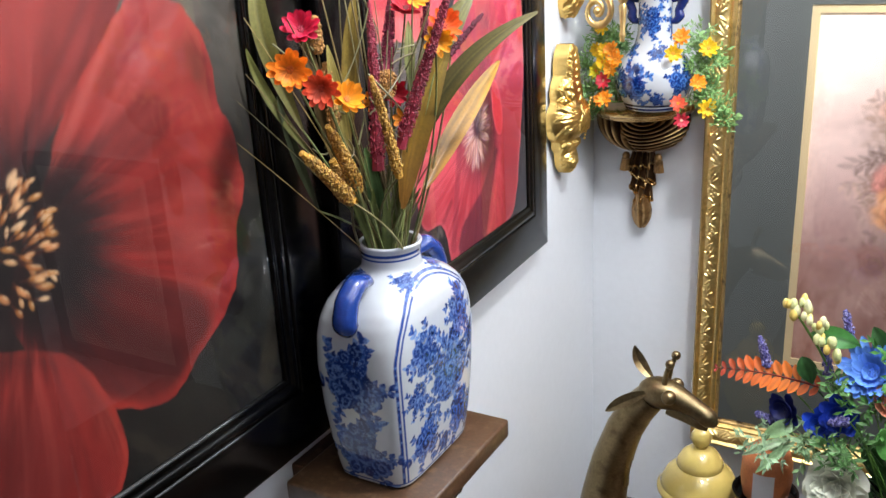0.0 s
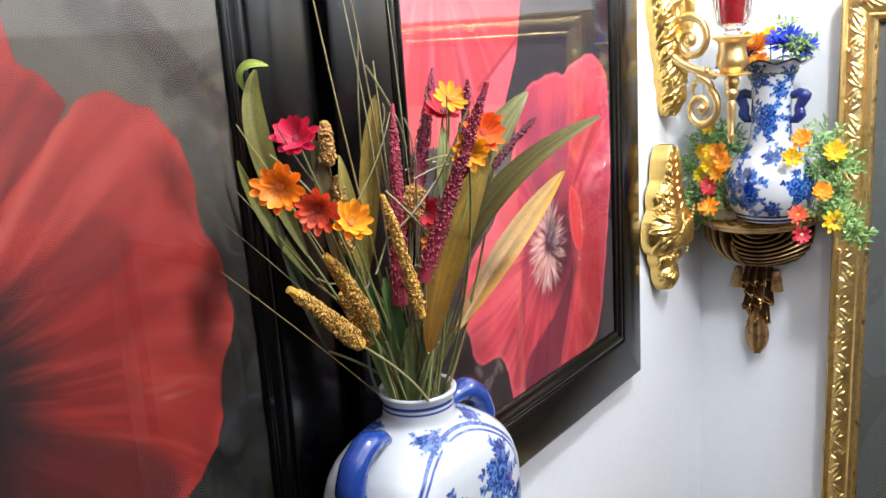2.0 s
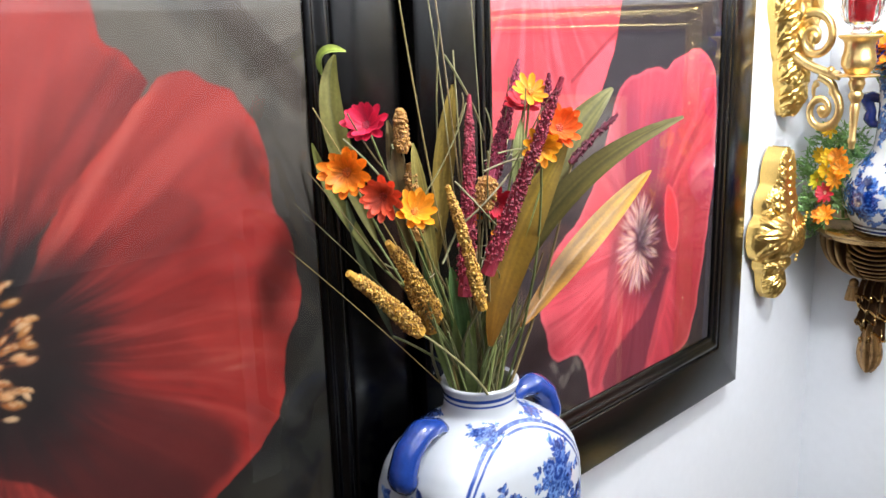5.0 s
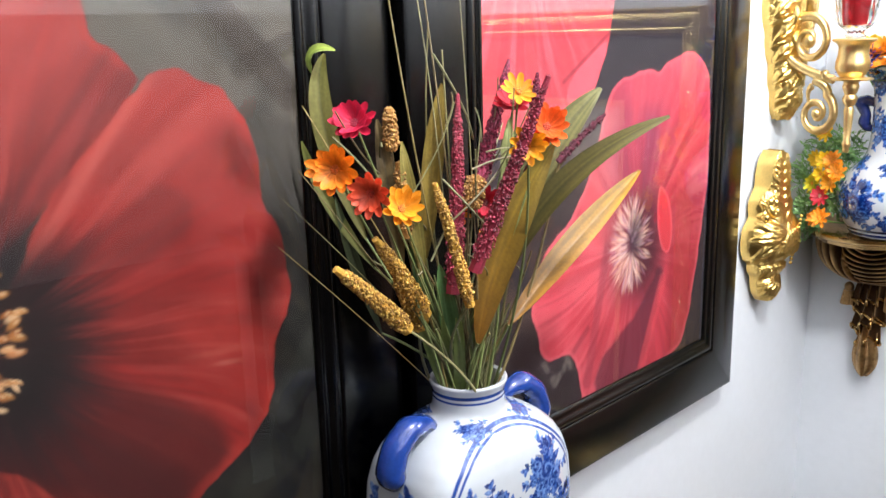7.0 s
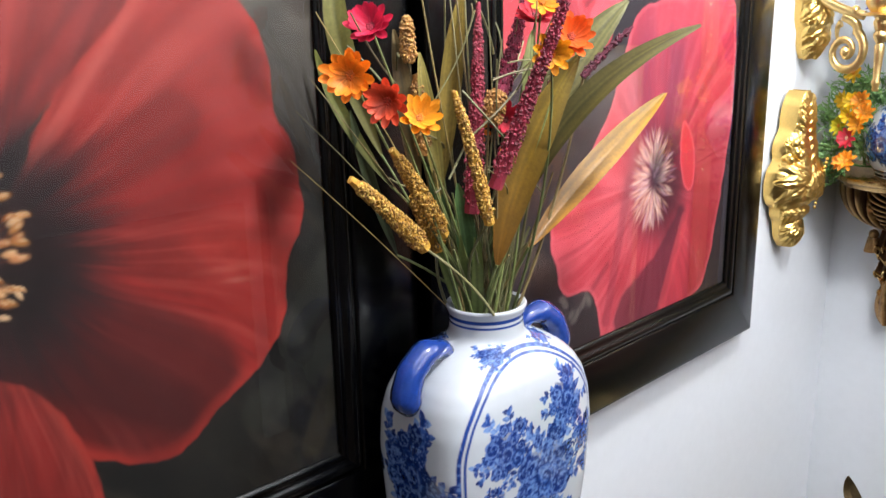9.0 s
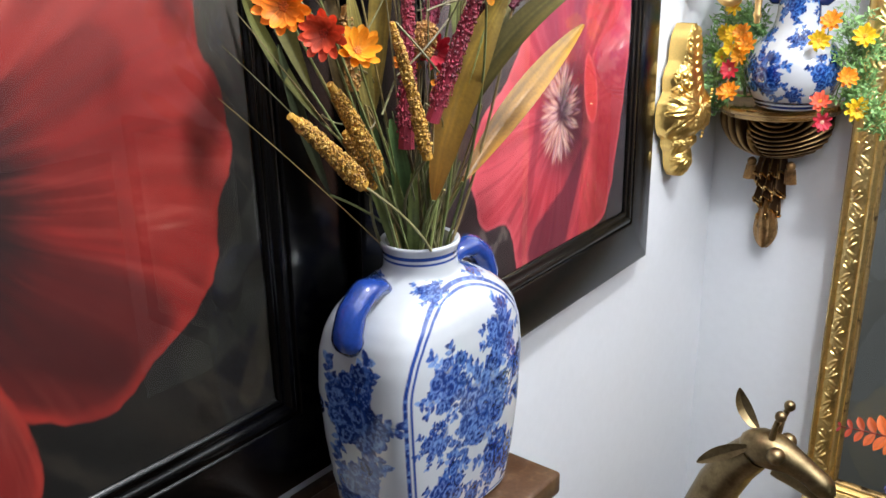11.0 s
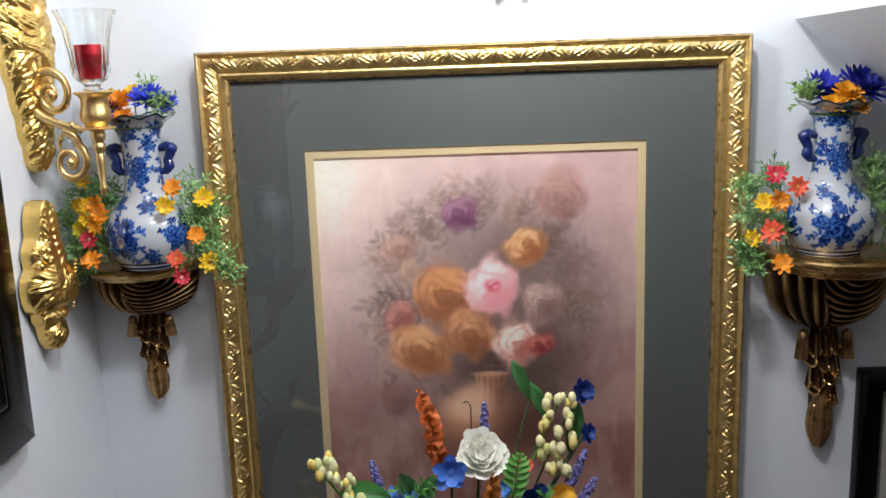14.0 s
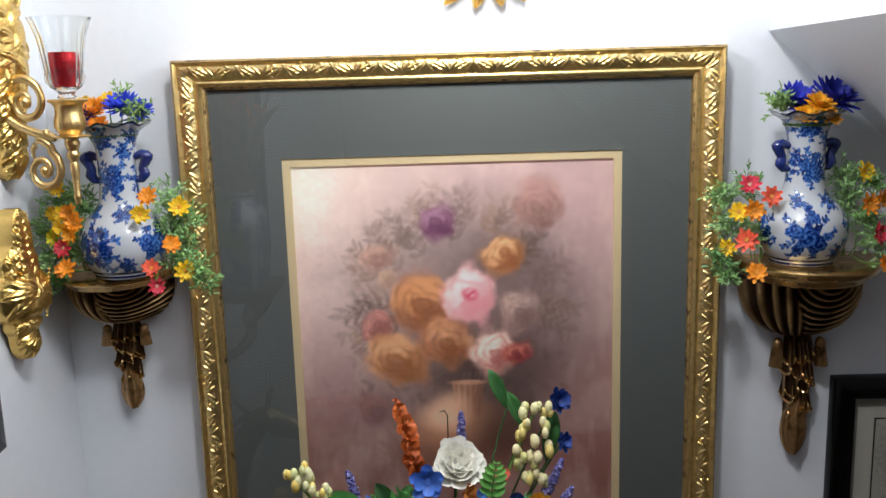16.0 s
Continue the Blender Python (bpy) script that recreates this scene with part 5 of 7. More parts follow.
for p0, p1, r0, r1, count in (((-0.343, 0.678, 1.416), (-0.342, 0.623, 1.468), 0.0078, 0.0038, 420), ((-0.353, 0.702, 1.418), (-0.338, 0.651, 1.482), 0.0085, 0.0036, 440),
                              ((-0.317, 0.710, 1.430), (-0.318, 0.683, 1.514), 0.0056, 0.0028, 380), ((-0.362, 0.706, 1.405), (-0.366, 0.690, 1.445), 0.0085, 0.0060, 260)):
    path = bezier(P(*p0), (P(*p0) + P(*p1)) / 2 + np.array((0.002, 0.0, 0.003)), P(*p1), 10)
    part("millet_head", spike(path, r0 * 0.78, r1 * 0.8, MILLET, int(count * 3.2), rnd, 0.00082), GRAIN, dried, "golden seed head")
    stalk(path[0], 0.0012, OLIVE)
CONE = [lin(c) for c in ("a8773a", "8c5f2a", "c09048")]
for p0, p1, r in (((-0.378, 0.700, 1.528), (-0.376, 0.697, 1.556), 0.0050), ((-0.372, 0.705, 1.468), (-0.374, 0.703, 1.520), 0.0052), ((-0.345, 0.738, 1.488), (-0.342, 0.745, 1.508), 0.0080)):
    path = np.linspace(P(*p0), P(*p1), 8)
    part("seed_cone", spike(path, r, r * 0.75, CONE, 420, rnd, 0.0010), GRAIN, dried, "brown bristly seed cone")
    stalk(path[0], 0.0011, BROWNLEAF)
# broad leaves: base, bend, tip, half width, colours
for b, m, t, w, c0, c1, facing in (
        ((-0.325, 0.725, 1.398), (-0.318, 0.735, 1.470), (-0.298, 0.771, 1.530), 0.0118, "744a0a", "867020", (0.75, -0.6, 0.25)),
        ((-0.322, 0.752, 1.405), (-0.318, 0.815, 1.455), (-0.318, 0.898, 1.495), 0.0095, "7a4e06", "987016", (0.6, -0.5, 0.55)),
        ((-0.330, 0.752, 1.430), (-0.305, 0.765, 1.515), (-0.243, 0.820, 1.547), 0.0085, "40381a", "625a2a", (0.55, -0.55, 0.6)),
        ((-0.335, 0.755, 1.440), (-0.330, 0.785, 1.520), (-0.309, 0.835, 1.562), 0.0125, "443c1c", "74703c", (0.7, -0.65, 0.3)),
        ((-0.385, 0.680, 1.470), (-0.402, 0.648, 1.560), (-0.398, 0.664, 1.592), 0.0078, "585428", "78743a", (0.7, -0.6, 0.1)),
        ((-0.380, 0.682, 1.450), (-0.402, 0.655, 1.500), (-0.402, 0.645, 1.538), 0.0042, "525228", "6e7038", (0.7, -0.6, 0.1)),
        ((-0.372, 0.722, 1.450), (-0.368, 0.726, 1.520), (-0.362, 0.732, 1.570), 0.0072, "7a6428", "8f7a34", (0.75, -0.65, 0.1)),
        ((-0.378, 0.705, 1.440), (-0.382, 0.700, 1.500), (-0.390, 0.698, 1.548), 0.0065, "5a4a28", "6a5836", (0.8, -0.5, 0.1)),
        ((-0.366, 0.716, 1.430), (-0.366, 0.705, 1.490), (-0.370, 0.702, 1.534), 0.0055, "6f6430", "8a7c3c", (0.8, -0.5, 0.1)),
        ((-0.368, 0.720, 1.380), (-0.362, 0.714, 1.430), (-0.372, 0.708, 1.470), 0.0055, "2f4426", "3f5a30", (0.8, -0.55, 0.1)),
        ((-0.352, 0.728, 1.370), (-0.346, 0.720, 1.410), (-0.352, 0.716, 1.450), 0.0070, "35502e", "4d6a3a", (0.8, -0.55, 0.2)),
        ((-0.385, 0.690, 1.400), (-0.392, 0.672, 1.455), (-0.392, 0.662, 1.500), 0.0042, "262c18", "343c20", (0.8, -0.5, 0.1)),
        ((-0.334, 0.762, 1.490), (-0.336, 0.768, 1.520), (-0.338, 0.772, 1.545), 0.0050, "6e7444", "8c9058", (0.8, -0.5, 0.1))):
    path = bezier(P(*b), P(*m), P(*t), 18)
    part("leaf", blade(Geo(), path, w, facing, lin(c0), lin(c1), 0.3, 0.7, rnd, 0.05, 13), LEAF, dried)
    stalk(path[0], 0.0012, GREEN)
curl = bezier(P(-0.402, 0.656, 1.580), P(-0.401, 0.650, 1.600), P(-0.386, 0.664, 1.594), 10)
part("leaf", blade(Geo(), curl, 0.0050, (0.2, -0.6, 0.8), lin("7c8f3c"), lin("9aa84a"), 0.5, 0.7, rnd), LEAF, dried)
# thin grasses and twigs
for tip, r in (((-0.389, 0.709, 1.640), 0.0008), ((-0.372, 0.724, 1.650), 0.0008), ((-0.362, 0.733, 1.592), 0.0008), ((-0.368, 0.727, 1.610), 0.0008), ((-0.377, 0.720, 1.655), 0.0006), ((-0.355, 0.742, 1.645), 0.0005),
               ((-0.402, 0.628, 1.502), 0.00035), ((-0.402, 0.622, 1.472), 0.00035), ((-0.401, 0.640, 1.520), 0.0005), ((-0.403, 0.648, 1.560), 0.0005), 
               ((-0.330, 0.768, 1.566), 0.0007), ((-0.318, 0.776, 1.558), 0.0008), ((-0.344, 0.750, 1.540), 0.0007), ((-0.336, 0.790, 1.420), 0.0008), ((-0.330, 0.785, 1.450), 0.0008)):
    stalk(P(*tip), r, rnd.choice((OLIVE, GOLDLEAF, lin("9a9a70"), BROWNLEAF)), 0.010)
for k in range(34):
    p0 = P(rnd.uniform(-0.385, -0.318), rnd.uniform(0.672, 0.790), rnd.uniform(1.43, 1.54))
    p1 = p0 + np.array((rnd.uniform(-0.02, 0.02), rnd.uniform(-0.045, 0.045), rnd.uniform(-0.02, 0.06)))
    path = bezier(p0, (p0 + p1) / 2 + np.array((rnd.gauss(0, 0.004), rnd.gauss(0, 0.005), rnd.gauss(0, 0.005))), p1, 10)
    part("twig", Geo().tube(path, rnd.uniform(0.0004, 0.0008), 5, np.asarray(lin(rnd.choice(("77744f", "8a8560", "5f5c3c", "6c6040")))) * rnd.uniform(0.7, 1.1)), STEM, dried)
for k in range(60):
    a = rnd.uniform(0, 2 * np.pi)
    stalk(np.array((0.028 * math.cos(a), 0.036 * math.sin(a), rnd.uniform(0.05, 0.12))), rnd.uniform(0.0007, 0.0014), rnd.choice((OLIVE, GREEN, GOLDLEAF, DEEP_GREEN)), 0.004)
for k in range(10):
    a = rnd.uniform(0, 2 * np.pi)
    s = mouth()
    path = bezier(s, s + np.array((0.012 * math.cos(a), 0.012 * math.sin(a), 0.04)), s + np.array((0.024 * math.cos(a), 0.030 * math.sin(a), 0.085)), 10)
    part("leaf", blade(Geo(), path, 0.0040, VIEW, lin("4a5a30"), lin("6a7438"), 0.3, 0.7, rnd), LEAF, dried)


# ---- flower garlands of the two bottle vases ----
def garland(x, y, z, label, heads, greens, seed):
    """Fabric daisies and feathery greens round a vase on its bracket; offsets from the vase's foot."""
    g = thing("flower_garland", label, "flowers", pose(x, y, z))
    r = random.Random(seed)
    for du, dv, dw, size, col in heads:
        c = (du, dw, dv)
        n = (du * 5 + r.uniform(-0.3, 0.3), -1.0, 0.25 + r.uniform(-0.3, 0.4))
        col = np.asarray(lin(col))
        part("daisy", daisy(c, n, size * 1.08, r.choice((8, 9)), col, lin("e8b8a0") if col[1] < 0.1 else lin("e8a030"), r, 2, 0.14, 0.19), PETAL, g)
        part("stem", Geo().tube(bezier(c, (du * 0.8, dw + 0.02, dv - 0.01), (du * 0.72, 0.0, 0.008), 6), 0.0008, 5, GREEN), STEM, g)
    for du, dv, dw, spread, count in greens:
        part("greenery", wisps((du, dw, dv), (du * 6, -0.6, 0.5), spread, int(count * 1.8), lin(r.choice(("7fa862", "8fb474", "6a9656"))), r), LEAF, g, "feathery green foliage")
    return g


Y, OR, R, CO = "f8cc24", "f59a22", "dc3c50", "ea6244"
garland(-0.321, 1.408, 1.3535, "yellow, orange and red daisies round the corner vase", (
    (-0.076, 0.116, -0.005, 0.012, Y), (-0.078, 0.086, -0.020, 0.012, Y), (-0.064, 0.086, -0.030, 0.012, Y), (-0.052, 0.088, -0.036, 0.012, OR), (-0.042, 0.076, -0.046, 0.012, OR), (-0.046, 0.064, -0.052, 0.0125, "f6a41a"), (-0.062, 0.072, -0.042, 0.011, Y), (-0.074, 0.058, -0.035, 0.012, "d8cc28"), (-0.058, 0.046, -0.048, 0.0125, R), (-0.056, 0.020, -0.050, 0.0120, OR), (-0.066, 0.018, -0.042, 0.0105, OR),
    (0.048, 0.106, -0.035, 0.0125, OR), (0.040, 0.086, -0.046, 0.0125, Y), (0.082, 0.090, -0.020, 0.0135, Y), (0.074, 0.046, -0.040, 0.0120, OR), (0.054, 0.020, -0.062, 0.0115, CO), (0.060, -0.002, -0.066, 0.0115, R), (0.090, 0.012, -0.045, 0.0135, Y)), (
    (-0.085, 0.09, 0.01, 0.016, 26), (-0.055, 0.085, 0.03, 0.016, 26), (-0.092, 0.06, -0.01, 0.014, 20), (-0.085, 0.025, -0.01, 0.016, 26), (-0.058, 0.060, 0.0, 0.016, 30), (-0.060, 0.030, -0.01, 0.014, 26), (-0.060, 0.100, 0.02, 0.016, 26), (0.056, 0.060, 0.0, 0.016, 28), (-0.080, -0.002, -0.02, 0.010, 16), (0.060, 0.095, 0.01, 0.016, 30), (0.085, 0.07, 0.0, 0.014, 24), (0.080, 0.035, -0.01, 0.014, 24),
    (0.098, 0.008, -0.03, 0.014, 24), (0.075, 0.02, -0.02, 0.012, 18), (0.11, -0.008, -0.03, 0.010, 14)), 5)
garland(0.567, 1.415, 1.3425, "yellow, coral and orange daisies round the soffit vase", (
    (-0.075, 0.106, -0.005, 0.0135, R), (-0.052, 0.092, -0.02, 0.013, CO), (-0.094, 0.074, -0.025, 0.0135, Y), (-0.078, 0.078, -0.035, 0.0135, OR), (-0.088, 0.040, -0.040, 0.015, CO), (-0.108, 0.030, -0.030, 0.0115, Y), (-0.080, 0.002, -0.058, 0.0135, OR),
    (0.074, 0.118, 0.0, 0.014, Y), (0.070, 0.080, -0.025, 0.0145, OR), (0.092, 0.084, -0.01, 0.013, OR), (0.082, 0.042, -0.03, 0.014, R), (0.090, 0.006, -0.04, 0.0135, OR)), (
    (-0.10, 0.09, 0.01, 0.016, 28), (-0.065, 0.10, 0.03, 0.014, 20), (-0.10, 0.05, 0.0, 0.016, 28), (-0.11, 0.01, -0.02, 0.014, 24), (-0.07, 0.04, 0.0, 0.014, 20), (-0.105, -0.01, -0.03, 0.010, 14), (0.055, 0.11, 0.02, 0.016, 28), (0.085, 0.10, 0.01, 0.014, 24), (0.075, 0.05, 0.0, 0.016, 28), (0.085, 0.02, -0.01, 0.016, 24), (0.06, 0.08, 0.02, 0.014, 24)), 6)


def posy(x, y, z, label, heads, greens, seed):
    """Fabric flowers that fill the lip of a bottle vase."""
    g = thing("flower_posy", label, "flowers", pose(x, y, z))
    r = random.Random(seed)
    for du, dv, dw, size, col, lay, wid in heads:
        dv, dw, size = dv - 0.004, dw * 0.85 + 0.002, size * 1.12
        part("blossom", daisy((du, dw, dv), (du * 8, -0.7, 0.9), size, 22 if lay > 2 else 10, np.asarray(lin(col)), lin("d09a20") if wid > 0.11 else np.asarray(lin(col)) * 0.7, r, lay, 0.25, wid), PETAL, g)
        part("stem", Geo().tube([(du, dw, dv), (du * 0.4, dw * 0.4, -0.03)], 0.001, 5, GREEN), STEM, g)
    for du, dv, dw, spread, count in greens:
        part("greenery", wisps((du, dw, dv), (du * 8, -0.4, 1.0), spread, count, lin("7f9f58"), r, 0.011), LEAF, g, "feathery green foliage")
    part("moss", Geo().ball((0, 0, -0.002), 0.031, DEEP_GREEN, 16, 8, (1, 1, 0.42)), LEAF, g)
    return g


posy(-0.321, 1.410, 1.540, "blue and orange fabric flowers in the corner vase lip", ((-0.036, 0.016, -0.022, 0.024, "2236b4", 4, 0.10), (-0.018, 0.030, -0.012, 0.018, OR, 4, 0.125), (-0.010, 0.012, -0.030, 0.014, OR, 4, 0.125), (0.016, 0.034, -0.008, 0.022, "2c44cc", 4, 0.10), (-0.036, 0.036, 0.0, 0.014, Y, 4, 0.125), (-0.006, 0.040, 0.008, 0.014, Y, 4, 0.125), (0.034, 0.028, 0.002, 0.018, "2c44cc", 4, 0.10)),
     ((0.030, 0.022, -0.010, 0.010, 30), (0.034, 0.018, 0.004, 0.010, 20), (0.012, 0.040, 0.01, 0.008, 12)), 7)
posy(0.567, 1.422, 1.528, "blue and golden fabric flowers in the soffit vase lip", ((-0.012, 0.028, 0.004, 0.026, "2430b0", 4, 0.10), (0.030, 0.030, -0.004, 0.030, "1c289c", 4, 0.10), (0.006, 0.024, -0.024, 0.017, "f0a818", 4, 0.125), (-0.010, 0.010, -0.028, 0.016, "f0b01c", 4, 0.125), (0.016, 0.008, -0.030, 0.015, "e8a014", 4, 0.125)),
     ((-0.038, 0.022, -0.006, 0.010, 32), (-0.034, 0.014, 0.0, 0.008, 18), (0.036, 0.014, 0.0, 0.007, 10)), 8)


# ---- gilt carvings on the left wall ----
def lobe(geo, base, tip, width, w0, w1, crest, n=12, m=9):
    """A carved acanthus leaf: from base to tip (u, v), lifted from w0 to w1, with a ribbed, pointed blade."""
    base, tip = np.asarray(base, float), np.asarray(tip, float)
    d = tip - base
    length = np.hypot(*d)
    d = d / length
    side = np.array((-d[1], d[0]))
    t = np.linspace(0, 1, n)[:, None]
    f = np.linspace(-1, 1, m)[None]
    wid = width * np.sqrt(np.clip(np.sin(np.pi * (0.10 + 0.895 * t)), 0.0005, 1)) * (1 + 0.12 * np.sin(t * 17))
    u = base[0] + d[0] * length * t + side[0] * wid * f
    v = base[1] + d[1] * length * t + side[1] * wid * f
    w = w0 + (w1 - w0) * np.sin(t * np.pi * 0.6) + crest * (1 - np.abs(f) ** 1.8) - 0.3 * crest * np.exp(-((f / 0.14) ** 2)) - crest * 0.5 * (1 - np.sin(np.pi * np.clip(t * 0.8 + 0.15, 0, 1)))
    geo.grid(np.stack((u, v, w), -1))


def scroll(geo, cu, cv, r, turns, start, w, thick, sense=1):
    s = np.linspace(0, 1, 46)
    a = radians(start) + sense * s * turns * 2 * np.pi
    rr = r * (1 - 0.86 * s)
    geo.tube(np.stack((cu + rr * np.cos(a), cv + rr * np.sin(a), w + thick * 0.8 * s), -1), thick * (1 - 0.45 * s), 8)
    geo.ball((cu, cv, w + thick), thick * 1.15, n=10, m=6)


crest = thing("gilt_wall_carving", "small bright gilt carved corbel with grapes and leaves", "wall ornament", on_left(1.328, 1.268, -0.436) @ Matrix.Diagonal((0.84, 1.0, 0.84, 1)))
def carved_plate(outline, bulge, leaves, nu=90, nv=220):
    """A thick gilt slab with carved leaves. outline rows: height, left and right half width; bulge rows: height, rise of the middle, thickness of the edge;
    leaves: rows of centre u, v, length, width, angle, height."""
    o, g = np.asarray(outline, float), np.asarray(bulge, float)
    vv = np.linspace(o[0, 0], o[-1, 0], nv)
    soft = np.hanning(nv // 14)
    soft = soft / soft.sum()

    def eased(rows, k):
        half = len(soft) // 2
        line = np.pad(np.interp(vv, rows[:, 0], rows[:, k]), (half, len(soft) - 1 - half), mode="edge")
        return np.convolve(line, soft, "valid")

    left, right = eased(o, 1), eased(o, 2)
    lin_f = np.linspace(-1, 1, nu)[:, None]
    f = np.sin(lin_f * np.pi / 2)
    u = np.where(f < 0, f * left[None], f * right[None])
    v = np.broadcast_to(vv[None], u.shape)
    rise, base = eased(g, 1)[None], eased(g, 2)[None]
    w = base + rise * np.sqrt(np.clip(1 - f * f, 0, 1))
    h = np.zeros(u.shape)
    spread = np.where(f < 0, lin_f * left[None], lin_f * right[None])
    for cu, cv, length, wid, ang, top in leaves:
        c, s = math.cos(radians(ang)), math.sin(radians(ang))
        along, across = ((spread - cu) * c + (v - cv) * s) / length, (-(spread - cu) * s + (v - cv) * c) / wid
        e = along ** 2 + (across / np.clip(1.0 - 0.55 * along, 0.3, 2)) ** 2
        blade_h = np.clip(1 - e, 0, 1) ** 0.55 * (0.55 + 0.45 * sstep(-1, 0.8, along)) * (1 - 0.35 * np.exp(-((across / 0.16) ** 2)) - 0.16 * np.abs(np.sin(along * 7 + np.abs(across) * 4)))
        h = np.maximum(h, top * blade_h)
    fade = sstep(1.0, 0.985, np.abs(f))
    front = np.stack((u, v, w), -1)
    normal = np.cross(np.gradient(front, axis=0), np.gradient(front, axis=1))
    normal /= np.linalg.norm(normal, axis=-1, keepdims=True) + 1e-12
    front = front + normal * (fade * (h + 0.0006 * vnoise(u * 500, v * 500, 7)))[..., None]
    edge = lambda i: np.stack((np.stack((u[i], v[i], np.full(nv, 0.0)), -1), np.stack((u[i], v[i], w[i] * 0.85), -1), front[i]))
    geo = Geo().grid(front)
    geo.grid(edge(0))
    geo.grid(edge(-1)[::-1])
    return geo


def scatter_leaves(outline, count, size, heart, seed, lift=0.0045):
    """Small overlapping leaves that turn away from the middle line and from the heart."""
    rn, o = random.Random(seed), np.asarray(outline, float)
    rows = []
    for k in range(count):
        v = rn.uniform(o[0, 0] + 0.004, o[-1, 0] - 0.004)
        f = rn.uniform(-0.95, 0.95)
        u = f * float(np.interp(v, o[:, 0], o[:, 2]))
        away = math.degrees(math.atan2(v - heart, u * 1.3))
        size_k = size * rn.uniform(0.7, 1.35)
        rows.append((u, v, size_k, size_k * rn.uniform(0.30, 0.46), away + rn.uniform(-45, 45), lift * rn.uniform(0.5, 1.1)))
    return rows


OUTLINE = [(0.0, -0.004, 0.004), (0.006, -0.013, 0.012), (0.014, -0.020, 0.018), (0.024, -0.023, 0.021), (0.034, -0.025, 0.023), (0.040, -0.034, 0.032), (0.047, -0.036, 0.034), (0.051, -0.033, 0.031), (0.055, -0.046, 0.042), (0.068, -0.055, 0.050), (0.083, -0.057, 0.053),
           (0.097, -0.053, 0.050), (0.105, -0.042, 0.042), (0.109, -0.037, 0.036), (0.118, -0.041, 0.039), (0.128, -0.040, 0.038), (0.138, -0.032, 0.030), (0.144, -0.025, 0.025), (0.158, -0.025, 0.026), (0.172, -0.021, 0.022), (0.182, -0.013, 0.014), (0.187, -0.004, 0.004)]
OUTLINE = [(v, -l, q) for v, l, q in OUTLINE]
BULGE = [(0.0, 0.012, 0.008), (0.02, 0.024, 0.008), (0.036, 0.018, 0.010), (0.045, 0.024, 0.012), (0.053, 0.022, 0.008), (0.066, 0.040, 0.008), (0.088, 0.044, 0.008), (0.104, 0.034, 0.008), (0.12, 0.026, 0.010), (0.138, 0.016, 0.016), (0.15, 0.008, 0.024), (0.187, 0.003, 0.024)]
leaves = scatter_leaves(OUTLINE, 120, 0.0082, 0.085, 3, 0.0036)
for k in range(8):
    for sg in (-1, 1):
        leaves.append((sg * (0.0095 - 0.0004 * k), 0.116 + 0.0085 * k, 0.0105, 0.0048, 90 - sg * 42, 0.0044))
for k in range(7):
    leaves.append((0.0, 0.110 + 0.0100 * k, 0.0070, 0.0040, 90, 0.0050))
for sg in (-1, 1):
    for cu, cv, ln, ang in ((0.026, 0.098, 0.017, 25), (0.034, 0.086, 0.018, -5), (0.032, 0.072, 0.017, -38), (0.020, 0.064, 0.014, -62), (0.022, 0.120, 0.013, 60), (0.030, 0.128, 0.010, 20), (0.028, 0.114, 0.009, -20)):
        leaves.append((sg * cu, cv, ln, ln * 0.42, ang if sg > 0 else 180 - ang, 0.0062))
for k in range(9):
    a = -90 + (k - 4) * 17
    leaves.append((0.016 * math.cos(radians(a)), 0.034 + 0.019 * math.sin(radians(a)), 0.015, 0.0036, a, 0.006))
for k in range(5):
    leaves.append((-0.012 + 0.006 * k, 0.080 - 0.003 * abs(k - 2), 0.020, 0.0036, -90 + (k - 2) * 7, 0.0065))
for k in range(9):
    leaves.append((-0.028 + 0.007 * k, 0.0455, 0.0038, 0.0034, 0, 0.004))
part("carved_body", carved_plate(OUTLINE, BULGE, leaves, 120, 240), BRIGHT_GOLD, crest, "thick gilt body carved with leaves and a shell")
r = random.Random(2)
for k in range(18):
    part("grape", Geo().ball((-0.033 + r.uniform(-0.009, 0.012), 0.122 + r.uniform(-0.011, 0.010), 0.029 + r.uniform(-0.005, 0.006)), r.uniform(0.0042, 0.0060), n=12, m=7), BRIGHT_GOLD, crest)
for k in range(13):
    part("bead", Geo().ball((0.022 - 0.0008 * k, 0.108 - 0.0048 * k, 0.050 - 0.0006 * k), 0.0023, n=8, m=5), BRIGHT_GOLD, crest)

sconce = thing("candle_sconce", "ornate gilt candle sconce with a scrolled arm", "sconce", on_left(1.338, 1.489) @ Matrix.Diagonal((0.92, 1.02, 0.88, 1)))
PLATE = [(0.0, 0.006), (0.006, 0.014), (0.018, 0.019), (0.030, 0.018), (0.038, 0.025), (0.052, 0.028), (0.064, 0.027), (0.072, 0.035), (0.088, 0.040), (0.100, 0.040), (0.108, 0.047), (0.126, 0.052), (0.142, 0.051), (0.150, 0.056), (0.170, 0.058), (0.190, 0.054), (0.198, 0.056), (0.214, 0.052),
         (0.228, 0.043), (0.236, 0.044), (0.252, 0.036), (0.264, 0.026), (0.272, 0.026), (0.288, 0.016), (0.300, 0.004)]
PLATE = [(v, h, h) for v, h in PLATE]
leaves = scatter_leaves(PLATE, 240, 0.0090, 0.16, 8, 0.0046)
